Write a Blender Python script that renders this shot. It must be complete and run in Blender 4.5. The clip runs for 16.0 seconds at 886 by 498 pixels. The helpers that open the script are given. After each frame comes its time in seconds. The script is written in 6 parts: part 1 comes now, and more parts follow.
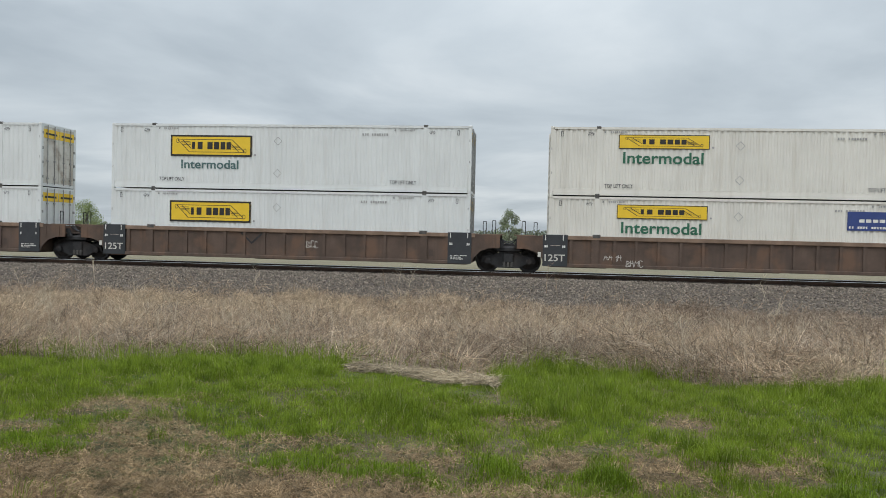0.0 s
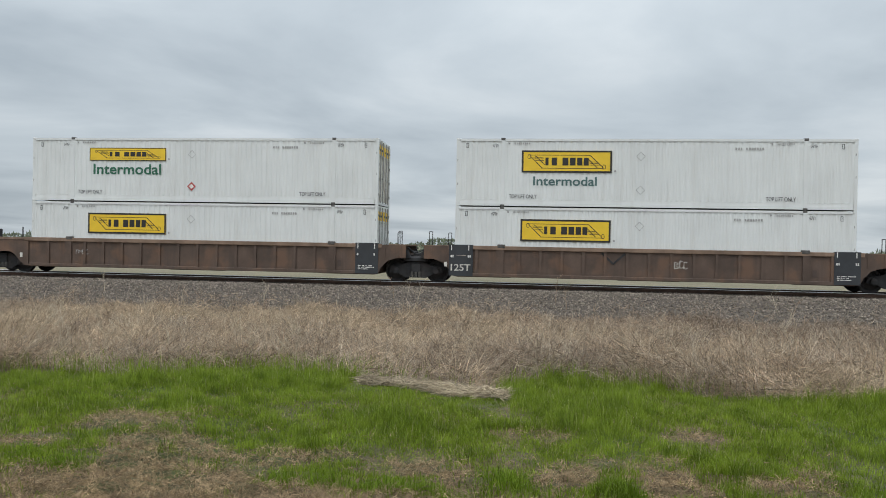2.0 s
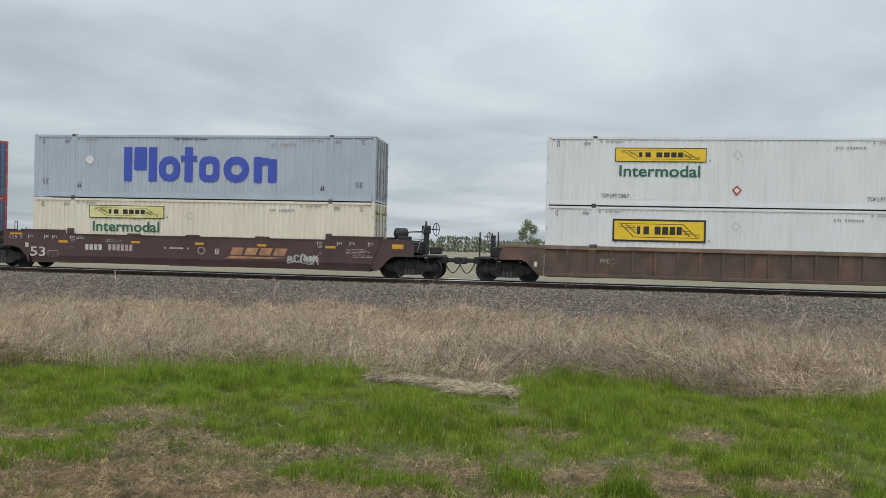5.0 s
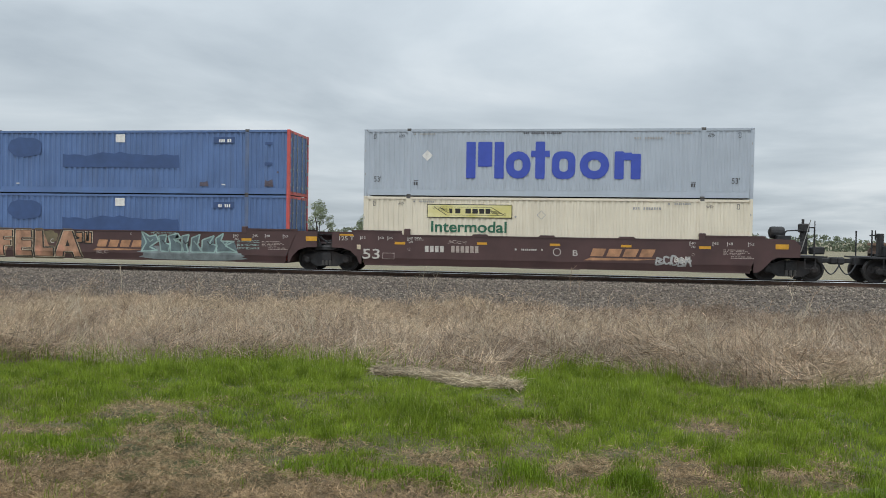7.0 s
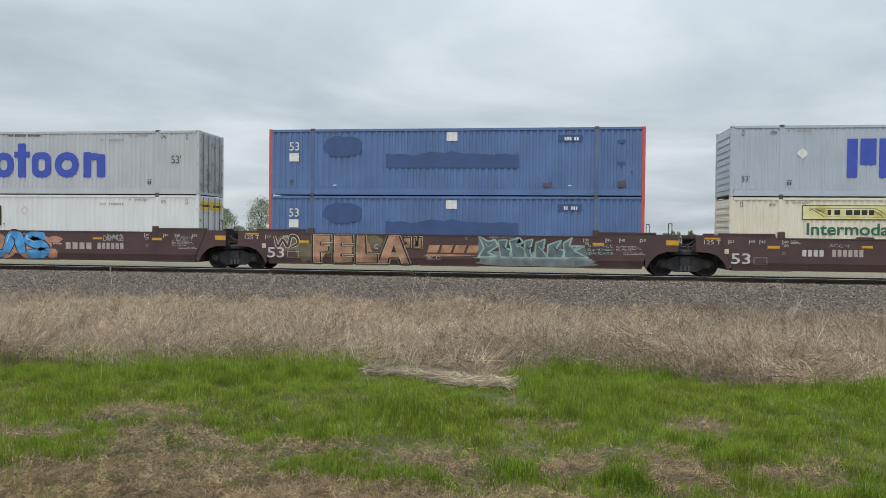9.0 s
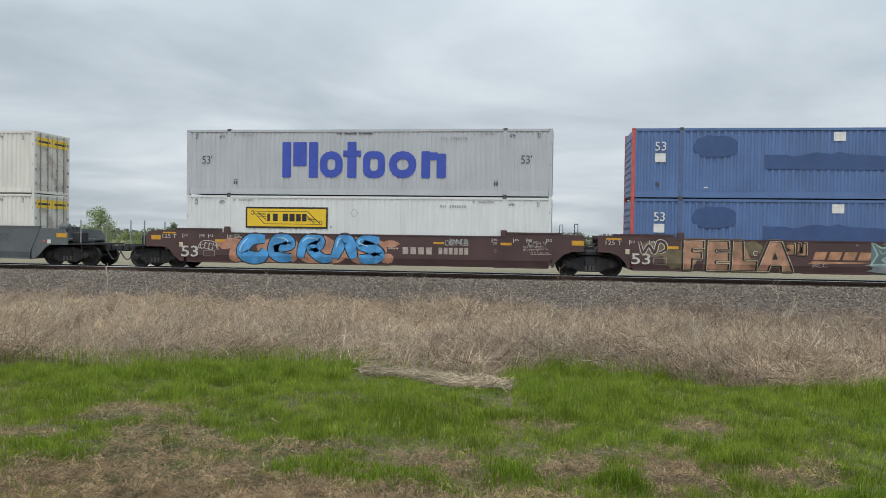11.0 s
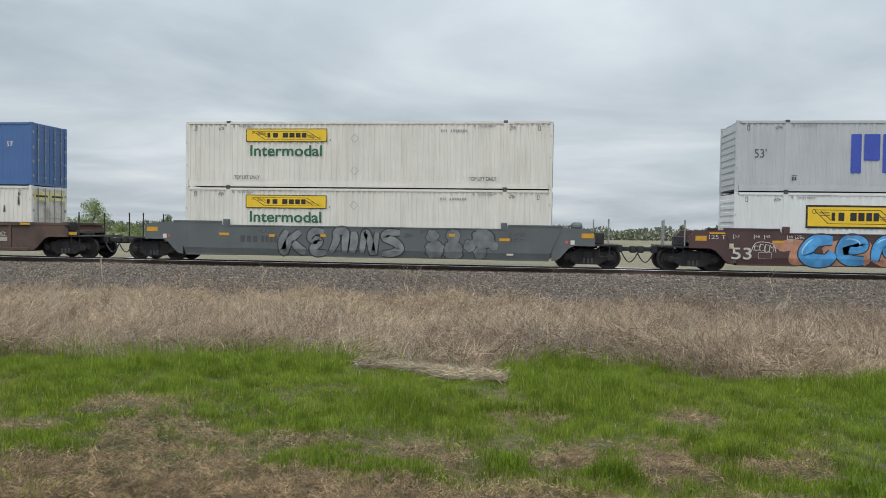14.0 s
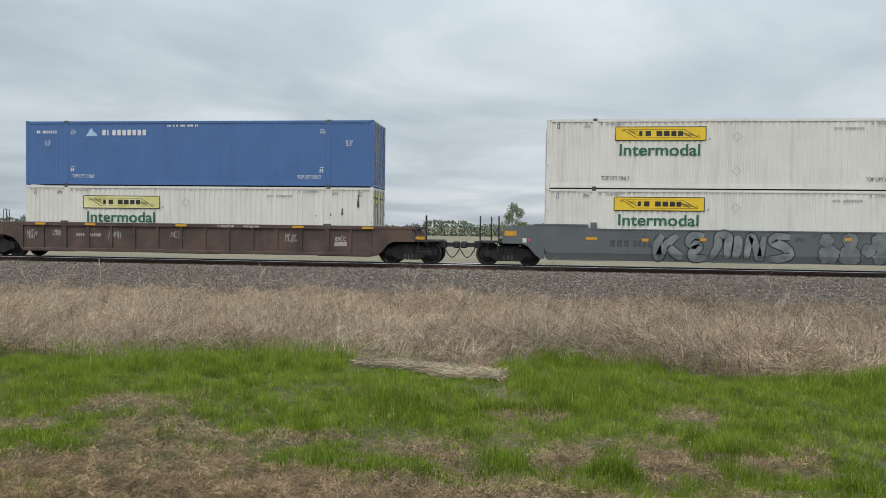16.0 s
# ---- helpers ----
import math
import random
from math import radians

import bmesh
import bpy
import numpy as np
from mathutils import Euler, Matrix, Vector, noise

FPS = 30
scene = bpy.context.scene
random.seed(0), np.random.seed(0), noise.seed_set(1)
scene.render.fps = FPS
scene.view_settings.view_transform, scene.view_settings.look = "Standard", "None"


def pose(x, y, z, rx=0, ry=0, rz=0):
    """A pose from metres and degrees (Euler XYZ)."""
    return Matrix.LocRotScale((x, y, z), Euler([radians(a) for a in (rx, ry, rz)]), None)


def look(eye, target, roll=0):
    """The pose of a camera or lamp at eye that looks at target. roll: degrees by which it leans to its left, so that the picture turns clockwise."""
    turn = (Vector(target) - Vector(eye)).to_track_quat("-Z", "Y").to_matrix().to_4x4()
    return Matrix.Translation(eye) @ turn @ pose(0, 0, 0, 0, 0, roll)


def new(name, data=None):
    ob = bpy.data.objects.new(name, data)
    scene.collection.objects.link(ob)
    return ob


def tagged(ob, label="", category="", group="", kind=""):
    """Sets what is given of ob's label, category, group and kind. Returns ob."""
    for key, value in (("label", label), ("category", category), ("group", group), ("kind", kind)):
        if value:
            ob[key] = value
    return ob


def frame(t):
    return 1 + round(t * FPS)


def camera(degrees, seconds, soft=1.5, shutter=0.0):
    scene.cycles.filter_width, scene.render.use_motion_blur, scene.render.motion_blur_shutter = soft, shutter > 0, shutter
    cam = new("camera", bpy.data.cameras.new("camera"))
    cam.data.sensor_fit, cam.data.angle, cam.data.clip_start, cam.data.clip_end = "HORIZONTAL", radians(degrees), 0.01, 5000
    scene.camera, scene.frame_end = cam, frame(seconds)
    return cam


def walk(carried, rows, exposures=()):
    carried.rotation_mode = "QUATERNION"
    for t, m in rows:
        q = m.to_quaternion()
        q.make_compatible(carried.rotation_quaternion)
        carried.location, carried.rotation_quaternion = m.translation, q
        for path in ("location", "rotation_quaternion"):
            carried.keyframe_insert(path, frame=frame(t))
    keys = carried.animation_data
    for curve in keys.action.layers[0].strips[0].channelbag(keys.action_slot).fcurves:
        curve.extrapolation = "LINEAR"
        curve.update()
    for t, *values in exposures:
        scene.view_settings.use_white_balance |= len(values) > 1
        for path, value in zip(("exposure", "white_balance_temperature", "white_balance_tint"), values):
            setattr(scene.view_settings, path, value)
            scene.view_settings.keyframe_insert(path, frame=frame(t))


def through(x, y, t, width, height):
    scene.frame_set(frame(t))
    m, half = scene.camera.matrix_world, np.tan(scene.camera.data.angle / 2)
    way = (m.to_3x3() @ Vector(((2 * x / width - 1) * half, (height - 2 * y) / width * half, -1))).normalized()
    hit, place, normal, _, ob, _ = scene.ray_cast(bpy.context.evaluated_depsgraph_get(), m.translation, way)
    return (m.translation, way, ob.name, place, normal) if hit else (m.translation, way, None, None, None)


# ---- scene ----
cam = camera(61.78, 16.0, soft=0.8, shutter=0.08)
EYE = (0.0, 0.0, 1.64)
# seconds, turn to the left of the square view across the track, tilt, lean (degrees)
VIEW = [
    (0.0, 6.313, -1.277, 1.372),
    (0.5, 6.342, -1.264, 1.158),
    (1.0, 6.512, -1.091, 1.103),
    (1.5, 6.768, -0.715, 1.067),
    (2.0, 7.012, -0.327, 1.109),
    (2.5, 7.120, -0.198, 1.201),
    (3.0, 7.177, -0.231, 1.409),
    (3.5, 7.314, -0.329, 1.627),
    (4.0, 7.514, -0.377, 1.645),
    (6.5, 8.000, -0.906, 0.985),
    (7.0, 8.066, -1.055, 0.933),
    (7.5, 8.069, -1.194, 0.827),
    (8.0, 7.962, -1.245, 0.703),
    (8.5, 7.745, -1.210, 0.652),
    (9.0, 7.412, -1.107, 0.594),
    (11.5, 7.116, -1.049, 0.842),
    (12.0, 7.050, -1.208, 0.838),
    (12.5, 7.019, -1.386, 0.809),
    (13.0, 6.963, -1.495, 0.813),
    (13.5, 6.914, -1.552, 0.847),
    (14.0, 6.799, -1.627, 0.864),
    (14.5, 6.669, -1.713, 0.908),
    (15.0, 6.591, -1.775, 0.970),
    (15.5, 6.671, -1.803, 0.858),
    (16.0, 6.683, -1.727, 0.746),
]


def view_pose(turn, tilt, lean):
    a, b = radians(turn), radians(tilt)
    d = Vector((-math.sin(a) * math.cos(b), math.cos(a) * math.cos(b), math.sin(b)))
    return look(EYE, Vector(EYE) + d * 10, lean)


walk(cam, [(t, view_pose(a, b, c)) for t, a, b, c in VIEW], [(0.0, 0.0), (2.0, -0.02), (4.0, -0.02), (6.5, 0.05), (9.0, 0.09), (11.5, 0.06), (14.0, 0.04), (16.0, 0.06)])

# the train's way along the track, and where each unit's containers begin at the start
TRACK_Y = 32.724
UNIT_X = [0.959, -18.509, -38.047, -61.547, -81.064, -100.466, -123.994, -147.534, -167.034]


def rolled(t):
    return 7.57476 * t + -0.008228 * t ** 2 + 0.0049184 * t ** 3 + -0.00037039 * t ** 4 + 0.000009225 * t ** 5


# ---- light ----
SUN_EL, SUN_AZ = 64.0, 200.0      # degrees above the ground; clockwise from +y


def make_world():
    w = bpy.data.worlds.new("overcast_sky")
    scene.world = w
    w.use_nodes = True
    nt = w.node_tree
    nt.nodes.clear()
    n = lambda kind: nt.nodes.new(kind)
    link = nt.links.new

    def calc(op, a, b=None):
        m = n("ShaderNodeMath")
        m.operation = op
        for i, v in enumerate((a, b)):
            if v is None:
                continue
            if isinstance(v, (int, float)):
                m.inputs[i].default_value = v
            else:
                link(v, m.inputs[i])
        return m.outputs[0]

    tc = n("ShaderNodeTexCoord")
    sep = n("ShaderNodeSeparateXYZ")
    link(tc.outputs["Generated"], sep.inputs[0])
    up = calc("MAXIMUM", sep.outputs["Z"], 0.0)
    low = calc("ADD", up, 0.11)
    comb = n("ShaderNodeCombineXYZ")
    link(calc("DIVIDE", sep.outputs["X"], low), comb.inputs[0])
    link(calc("DIVIDE", sep.outputs["Y"], low), comb.inputs[1])
    big = n("ShaderNodeTexNoise")
    big.inputs["Scale"].default_value, big.inputs["Detail"].default_value = 0.62, 7
    big.inputs["Roughness"].default_value, big.inputs["Distortion"].default_value = 0.52, 0.35
    link(comb.outputs[0], big.inputs["Vector"])
    soft = n("ShaderNodeTexNoise")
    soft.inputs["Scale"].default_value, soft.inputs["Detail"].default_value = 0.26, 3
    link(comb.outputs[0], soft.inputs["Vector"])
    mixed = calc("ADD", calc("MULTIPLY", big.outputs[0], 0.6), calc("MULTIPLY", soft.outputs[0], 0.4))
    ramp = n("ShaderNodeValToRGB")
    cr = ramp.color_ramp
    cr.elements[0].position, cr.elements[0].color = 0.38, (0.435, 0.50, 0.557, 1)
    cr.elements[1].position, cr.elements[1].color = 0.60, (0.79, 0.848, 0.885, 1)
    e = cr.elements.new(0.5)
    e.color = (0.603, 0.673, 0.727, 1)
    link(mixed, ramp.inputs[0])
    # an overcast dome is brighter overhead than at the horizon
    lift = calc("ADD", calc("MULTIPLY", calc("POWER", up, 1.6), 2.0), 1.0)
    cloud = n("ShaderNodeVectorMath")
    cloud.operation = "SCALE"
    link(ramp.outputs[0], cloud.inputs[0])
    link(lift, cloud.inputs[3])
    sky = n("ShaderNodeTexSky")
    sky.sky_type, sky.sun_disc = "NISHITA", False
    sky.sun_elevation, sky.sun_rotation = radians(SUN_EL), radians(SUN_AZ)
    bg_sky, bg_cloud, add, out = n("ShaderNodeBackground"), n("ShaderNodeBackground"), n("ShaderNodeAddShader"), n("ShaderNodeOutputWorld")
    link(sky.outputs[0], bg_sky.inputs[0])
    bg_sky.inputs[1].default_value = 0.006
    link(cloud.outputs[0], bg_cloud.inputs[0])
    bg_cloud.inputs[1].default_value = 0.80
    link(bg_sky.outputs[0], add.inputs[0])
    link(bg_cloud.outputs[0], add.inputs[1])
    link(add.outputs[0], out.inputs[0])


make_world()
sun = new("sun", bpy.data.lights.new("sun", "SUN"))
sun.data.energy, sun.data.angle, sun.data.color = 1.45, radians(25), (1.0, 0.98, 0.95)
_el, _az = radians(SUN_EL), radians(SUN_AZ)
sun.matrix_basis = look((0, 0, 60), (-math.sin(_az) * math.cos(_el), -math.cos(_az) * math.cos(_el), 60 - math.sin(_el)))


# ---- materials ----
def material(name, color, rough=0.6, metal=0.0, var=0.15, scale=3.0, fine=60.0, bump=0.15, streak=0.0, streak_color=(0.12, 0.08, 0.05),
             rand=0.0, spec=0.5, tint=None, island=False, translucent=0.0, patch=0.0, patch_color=(0.2, 0.1, 0.05), patch_scale=1.2):
    """Colour varied at two scales, with fine relief, and if asked for vertical dirt streaks, blotches, and a shift from piece to piece."""
    m = bpy.data.materials.new(name)
    m.use_nodes = True
    nt = m.node_tree
    b = nt.nodes["Principled BSDF"]
    n = lambda kind: nt.nodes.new(kind)
    link = nt.links.new
    tc = n("ShaderNodeTexCoord")
    b.inputs["Roughness"].default_value, b.inputs["Metallic"].default_value = rough, metal
    b.inputs["Specular IOR Level"].default_value = spec

    def noise_of(sc, detail=4.0, vec=None):
        t = n("ShaderNodeTexNoise")
        t.inputs["Scale"].default_value, t.inputs["Detail"].default_value = sc, detail
        link(vec or tc.outputs["Object"], t.inputs["Vector"])
        return t.outputs[0]

    def blend(a, c, fac, kind="MIX"):
        x = n("ShaderNodeMix")
        x.data_type, x.blend_type = "RGBA", kind
        for sock, v in ((x.inputs[6], a), (x.inputs[7], c), (x.inputs[0], fac)):
            if isinstance(v, (int, float)):
                sock.default_value = v
            elif isinstance(v, tuple):
                sock.default_value = (*v, 1)
            else:
                link(v, sock)
        return x.outputs[2]

    def span(v, lo, hi, to_lo=0.0, to_hi=1.0):
        r = n("ShaderNodeMapRange")
        link(v, r.inputs[0])
        for i, x in zip((1, 2, 3, 4), (lo, hi, to_lo, to_hi)):
            r.inputs[i].default_value = x
        return r.outputs[0]

    dark = tuple(c * (1 - var) for c in color)
    light = tuple(min(1, c * (1 + var)) for c in (tint or color))
    col = blend(dark, light, span(noise_of(scale), 0.3, 0.7))
    fine_n = noise_of(fine, 3.0)
    col = blend(col, span(fine_n, 0.3, 0.7, 1 - var, 1 + var * 0.4), 0.6, "MULTIPLY")
    if patch:
        p = span(noise_of(patch_scale, 6.0), 0.53, 0.66)
        q = n("ShaderNodeMath")
        q.operation = "MULTIPLY"
        link(p, q.inputs[0])
        q.inputs[1].default_value = patch
        col = blend(col, patch_color, q.outputs[0])
    if streak:
        mp = n("ShaderNodeMapping")
        mp.inputs["Scale"].default_value = (5.0, 5.0, 0.35)
        link(tc.outputs["Object"], mp.inputs[0])
        s = span(noise_of(1.0, 5.0, mp.outputs[0]), 0.5, 0.75, 0.0, streak)
        col = blend(col, streak_color, s)
    if rand or island:
        oi = n("ShaderNodeNewGeometry").outputs["Random Per Island"] if island else n("ShaderNodeObjectInfo").outputs["Random"]
        col = blend(col, span(oi, 0, 1, 1 - rand, 1 + rand), 1.0, "MULTIPLY")
    link(col, b.inputs["Base Color"])
    if bump:
        bp = n("ShaderNodeBump")
        bp.inputs["Strength"].default_value, bp.inputs["Distance"].default_value = bump, 0.01
        link(fine_n, bp.inputs["Height"])
        link(bp.outputs[0], b.inputs["Normal"])
    if translucent:
        tr, mx = n("ShaderNodeBsdfTranslucent"), n("ShaderNodeMixShader")
        link(col, tr.inputs[0])
        mx.inputs[0].default_value = translucent
        link(b.outputs[0], mx.inputs[1])
        link(tr.outputs[0], mx.inputs[2])
        link(mx.outputs[0], nt.nodes["Material Output"].inputs[0])
    return m


RUST = (0.16, 0.075, 0.035)
M = dict(
    white=material("white_container_paint", (0.685, 0.705, 0.695), 0.45, var=0.05, scale=0.7, streak=0.22, streak_color=(0.42, 0.40, 0.36)),
    offwhite=material("aged_white_container_paint", (0.70, 0.68, 0.62), 0.5, var=0.06, scale=0.7, streak=0.3, streak_color=(0.42, 0.37, 0.30)),
    cream=material("cream_container_paint", (0.72, 0.66, 0.53), 0.5, var=0.06, scale=0.7, streak=0.25, streak_color=(0.45, 0.38, 0.28)),
    stained=material("stained_white_door_paint", (0.62, 0.60, 0.54), 0.6, var=0.12, scale=1.5, streak=0.6, streak_color=(0.25, 0.15, 0.09), patch=0.5, patch_color=(0.20, 0.12, 0.07), patch_scale=1.6),
    stained_grey=material("stained_grey_door_paint", (0.40, 0.42, 0.44), 0.6, var=0.12, scale=1.5, streak=0.55, streak_color=(0.15, 0.13, 0.12), patch=0.6, patch_color=(0.13, 0.11, 0.10), patch_scale=1.8),
    greyblue=material("grey_blue_container_paint", (0.40, 0.45, 0.51), 0.45, var=0.06, scale=0.8, streak=0.25, streak_color=(0.28, 0.31, 0.34)),
    grey=material("light_grey_container_paint", (0.46, 0.48, 0.50), 0.45, var=0.06, scale=0.8, streak=0.25, streak_color=(0.30, 0.31, 0.32)),
    navy=material("faded_blue_container_paint", (0.098, 0.170, 0.345), 0.5, var=0.14, scale=0.8, streak=0.3, streak_color=(0.10, 0.13, 0.20)),
    navy_dark=material("painted_over_dark_blue", (0.042, 0.082, 0.20), 0.5, var=0.12, scale=2.0),
    royal=material("royal_blue_container_paint", (0.064, 0.145, 0.335), 0.4, var=0.08, scale=0.8, streak=0.2, streak_color=(0.08, 0.11, 0.2)),
    navy_post=material("grey_blue_post_paint", (0.085, 0.135, 0.255), 0.5, var=0.15, scale=3, streak=0.3, streak_color=(0.25, 0.25, 0.25)),
    red=material("red_post_paint", (0.55, 0.095, 0.08), 0.5, var=0.12, scale=3, streak=0.3),
    logo_yellow=material("yellow_sign_vinyl", (0.78, 0.52, 0.03), 0.45, var=0.06, scale=2),
    logo_pale=material("faded_yellow_sign_vinyl", (0.70, 0.63, 0.20), 0.45, var=0.14, scale=1.2, tint=(0.72, 0.68, 0.42)),
    logo_black=material("black_sign_vinyl", (0.022, 0.02, 0.018), 0.5, var=0.2),
    logo_green=material("dark_green_lettering_vinyl", (0.025, 0.13, 0.075), 0.5, var=0.15, scale=4),
    logo_teal=material("grey_green_lettering_vinyl", (0.07, 0.14, 0.135), 0.5, var=0.15, scale=4),
    logo_blue=material("cobalt_blue_lettering_vinyl", (0.045, 0.08, 0.41), 0.45, var=0.08, scale=3),
    mark_dark=material("dark_stencil_paint", (0.07, 0.07, 0.075), 0.6, var=0.25, scale=6),
    mark_faint=material("faded_stencil_paint", (0.36, 0.36, 0.35), 0.6, var=0.2, scale=6),
    mark_white=material("white_stencil_paint", (0.70, 0.69, 0.65), 0.6, var=0.15, scale=6),
    mark_worn=material("worn_white_stencil_paint", (0.53, 0.51, 0.465), 0.6, var=0.25, scale=6),
    mark_dim=material("dim_white_stencil_paint", (0.40, 0.34, 0.30), 0.6, var=0.2, scale=6),
    casting=material("grimy_steel_casting", (0.10, 0.095, 0.09), 0.6, 0.4, var=0.3, scale=8),
    rod=material("galvanised_rod_steel", (0.36, 0.36, 0.35), 0.45, 0.6, var=0.2, scale=6, streak=0.3),
    brown=material("weathered_brown_car_paint", (0.098, 0.066, 0.050), 0.8, var=0.28, scale=1.3, streak=0.65, streak_color=(0.062, 0.045, 0.037), patch=0.6, patch_color=(0.165, 0.092, 0.056), patch_scale=1.1),
    # a lighter brown than the sides, for the chords and foot plates
    brown_edge=material("lighter_brown_chord_paint", (0.21, 0.142, 0.10), 0.8, var=0.28, scale=1.5, streak=0.5),
    umber=material("dark_rusty_car_paint", (0.080, 0.055, 0.046), 0.8, var=0.3, scale=1.1, streak=0.5, streak_color=(0.13, 0.07, 0.045), patch=0.5, patch_color=(0.13, 0.075, 0.05), patch_scale=1.1),
    maroon=material("dark_maroon_car_paint", (0.072, 0.038, 0.037), 0.6, var=0.2, scale=1.0, streak=0.35, streak_color=(0.06, 0.035, 0.03)),
    slate=material("slate_grey_car_paint", (0.105, 0.118, 0.122), 0.6, var=0.12, scale=1.0, streak=0.3, streak_color=(0.075, 0.08, 0.08)),
    black=material("black_car_paint", (0.032, 0.035, 0.040), 0.6, var=0.2, scale=2.0),
    iron=material("grimy_cast_iron", (0.032, 0.032, 0.034), 0.75, 0.2, var=0.35, scale=5, patch=0.4, patch_color=(0.05, 0.035, 0.028)),
    wheel=material("worn_wheel_steel", (0.042, 0.040, 0.040), 0.6, 0.5, var=0.3, scale=6),
    reflector=material("yellow_reflector_tape", (0.60, 0.31, 0.03), 0.4, var=0.12, scale=8),
    reflector_white=material("white_reflector_tape", (0.62, 0.61, 0.56), 0.4, var=0.12, scale=8),
    rail_steel=material("rusty_rail_steel", (0.10, 0.062, 0.045), 0.7, 0.5, var=0.25, scale=4),
    rail_head=material("polished_rail_head", (0.95, 0.95, 0.95), 0.28, 1.0, var=0.06, scale=4, bump=0.02),
    sleeper=material("weathered_timber_sleeper", (0.075, 0.06, 0.05), 0.9, var=0.3, scale=6, rand=0.25),
    stone=material("crushed_ballast_stone", (0.213, 0.180, 0.148), 0.9, var=0.3, scale=9, island=True, rand=0.62, bump=0.3),
    bark=material("tree_bark", (0.11, 0.09, 0.07), 0.9, var=0.3, scale=6),
)


# ---- building helpers ----
def part(name, bm, mat, parent=None, label=""):
    """Links a bmesh (or a ready mesh) as one object under a thing or a part."""
    if isinstance(bm, bpy.types.Mesh):
        me = bm
    else:
        me = bpy.data.meshes.new(name)
        bm.to_mesh(me)
        bm.free()
    if mat is not None:
        if me.materials:
            me.materials[0] = mat
        else:
            me.materials.append(mat)
    ob = new(name, me)
    ob.parent = parent
    return tagged(ob, label)


def thing(name, label, category, group="", kind=""):
    return tagged(new(name), label, category, group, kind)


def box(bm, x0, x1, y0, y1, z0, z1, bevel=0.0):
    vs = [bm.verts.new((x, y, z)) for x in (x0, x1) for y in (y0, y1) for z in (z0, z1)]
    fs = [bm.faces.new([vs[i] for i in f]) for f in ((0, 1, 3, 2), (4, 6, 7, 5), (0, 4, 5, 1), (2, 3, 7, 6), (0, 2, 6, 4), (1, 5, 7, 3))]
    if bevel:
        es = {e for f in fs for e in f.edges}
        bmesh.ops.bevel(bm, geom=list(es), offset=bevel, segments=1, affect="EDGES")
    return bm


def a_box(*a, bevel=0.0):
    return box(bmesh.new(), *a, bevel=bevel)


def prism(bm, pts, y0, y1):
    """A plate with the outline pts in x and z, from y0 to y1."""
    lo = [bm.verts.new((x, y0, z)) for x, z in pts]
    hi = [bm.verts.new((x, y1, z)) for x, z in pts]
    n = len(pts)
    bm.faces.new(lo)
    bm.faces.new(hi[::-1])
    for i in range(n):
        bm.faces.new((lo[i], hi[i], hi[(i + 1) % n], lo[(i + 1) % n]))
    return bm


def flat(bm, pts, y):
    """A flat marking in x and z that faces -y."""
    bm.faces.new([bm.verts.new((x, y, z)) for x, z in pts])
    return bm


def tube(bm, path, r, seg=6):
    """A round bar along straight stretches between points."""
    for a, b in zip(path, path[1:]):
        a, b = Vector(a), Vector(b)
        q = (b - a).to_track_quat("Z", "Y").to_matrix()
        ra = [bm.verts.new(a + q @ Vector((r * math.cos(2 * math.pi * i / seg), r * math.sin(2 * math.pi * i / seg), 0))) for i in range(seg)]
        rb = [bm.verts.new(v.co + (b - a)) for v in ra]
        for i in range(seg):
            j = (i + 1) % seg
            bm.faces.new((ra[i], ra[j], rb[j], rb[i]))
        bm.faces.new(ra[::-1])
        bm.faces.new(rb)
    return bm


def lathe(bm, profile, seg=20, centre=(0, 0, 0), axis="y"):
    """Turns (radius, along) pairs round an axis."""
    rings = []
    for r, h in profile:
        ring = []
        for i in range(seg):
            a = 2 * math.pi * i / seg
            c, s = r * math.cos(a), r * math.sin(a)
            p = (c, h, s) if axis == "y" else (h, c, s) if axis == "x" else (c, s, h)
            ring.append(bm.verts.new(Vector(centre) + Vector(p)))
        rings.append(ring)
    for a, b in zip(rings, rings[1:]):
        for i in range(seg):
            j = (i + 1) % seg
            bm.faces.new((a[i], a[j], b[j], b[i]))
    bm.faces.new(rings[0][::-1])
    bm.faces.new(rings[-1])
    bmesh.ops.recalc_face_normals(bm, faces=bm.faces)
    return bm


_words = {}


def word_mesh(text, bold=0.0):
    """The built-in font as a flat mesh in x and z that faces -y, of cap height 1, with its width."""
    key = (text, bold)
    if key not in _words:
        cu = bpy.data.curves.new("word", "FONT")
        cu.body, cu.size, cu.offset = text, 1.0, bold
        ob = new("word", cu)
        me = bpy.data.meshes.new_from_object(ob.evaluated_get(bpy.context.evaluated_depsgraph_get()))
        bpy.data.objects.remove(ob)
        co = np.empty(len(me.vertices) * 3)
        me.vertices.foreach_get("co", co)
        _words[key] = (co.reshape(-1, 3), [tuple(p.vertices) for p in me.polygons])
        bpy.data.meshes.remove(me)
    return _words[key]


def word(parent, text, x, z, y, height, width, mat, bold=0.0, name="lettering"):
    """Lettering with its lower left corner at (x, z) on the plane y, fitted to a cap height and a width."""
    co, faces = word_mesh(text, bold)
    lo, hi = co.min(0), co.max(0)
    sx, sz = width / (hi[0] - lo[0]), height / (hi[1] - max(lo[1], 0) if hi[1] > 0 else 1)
    me = bpy.data.meshes.new("lettering")
    me.from_pydata([((v[0] - lo[0]) * sx + x, y, v[1] * sz + z) for v in co], [], faces)
    return part(name, me, mat, parent)


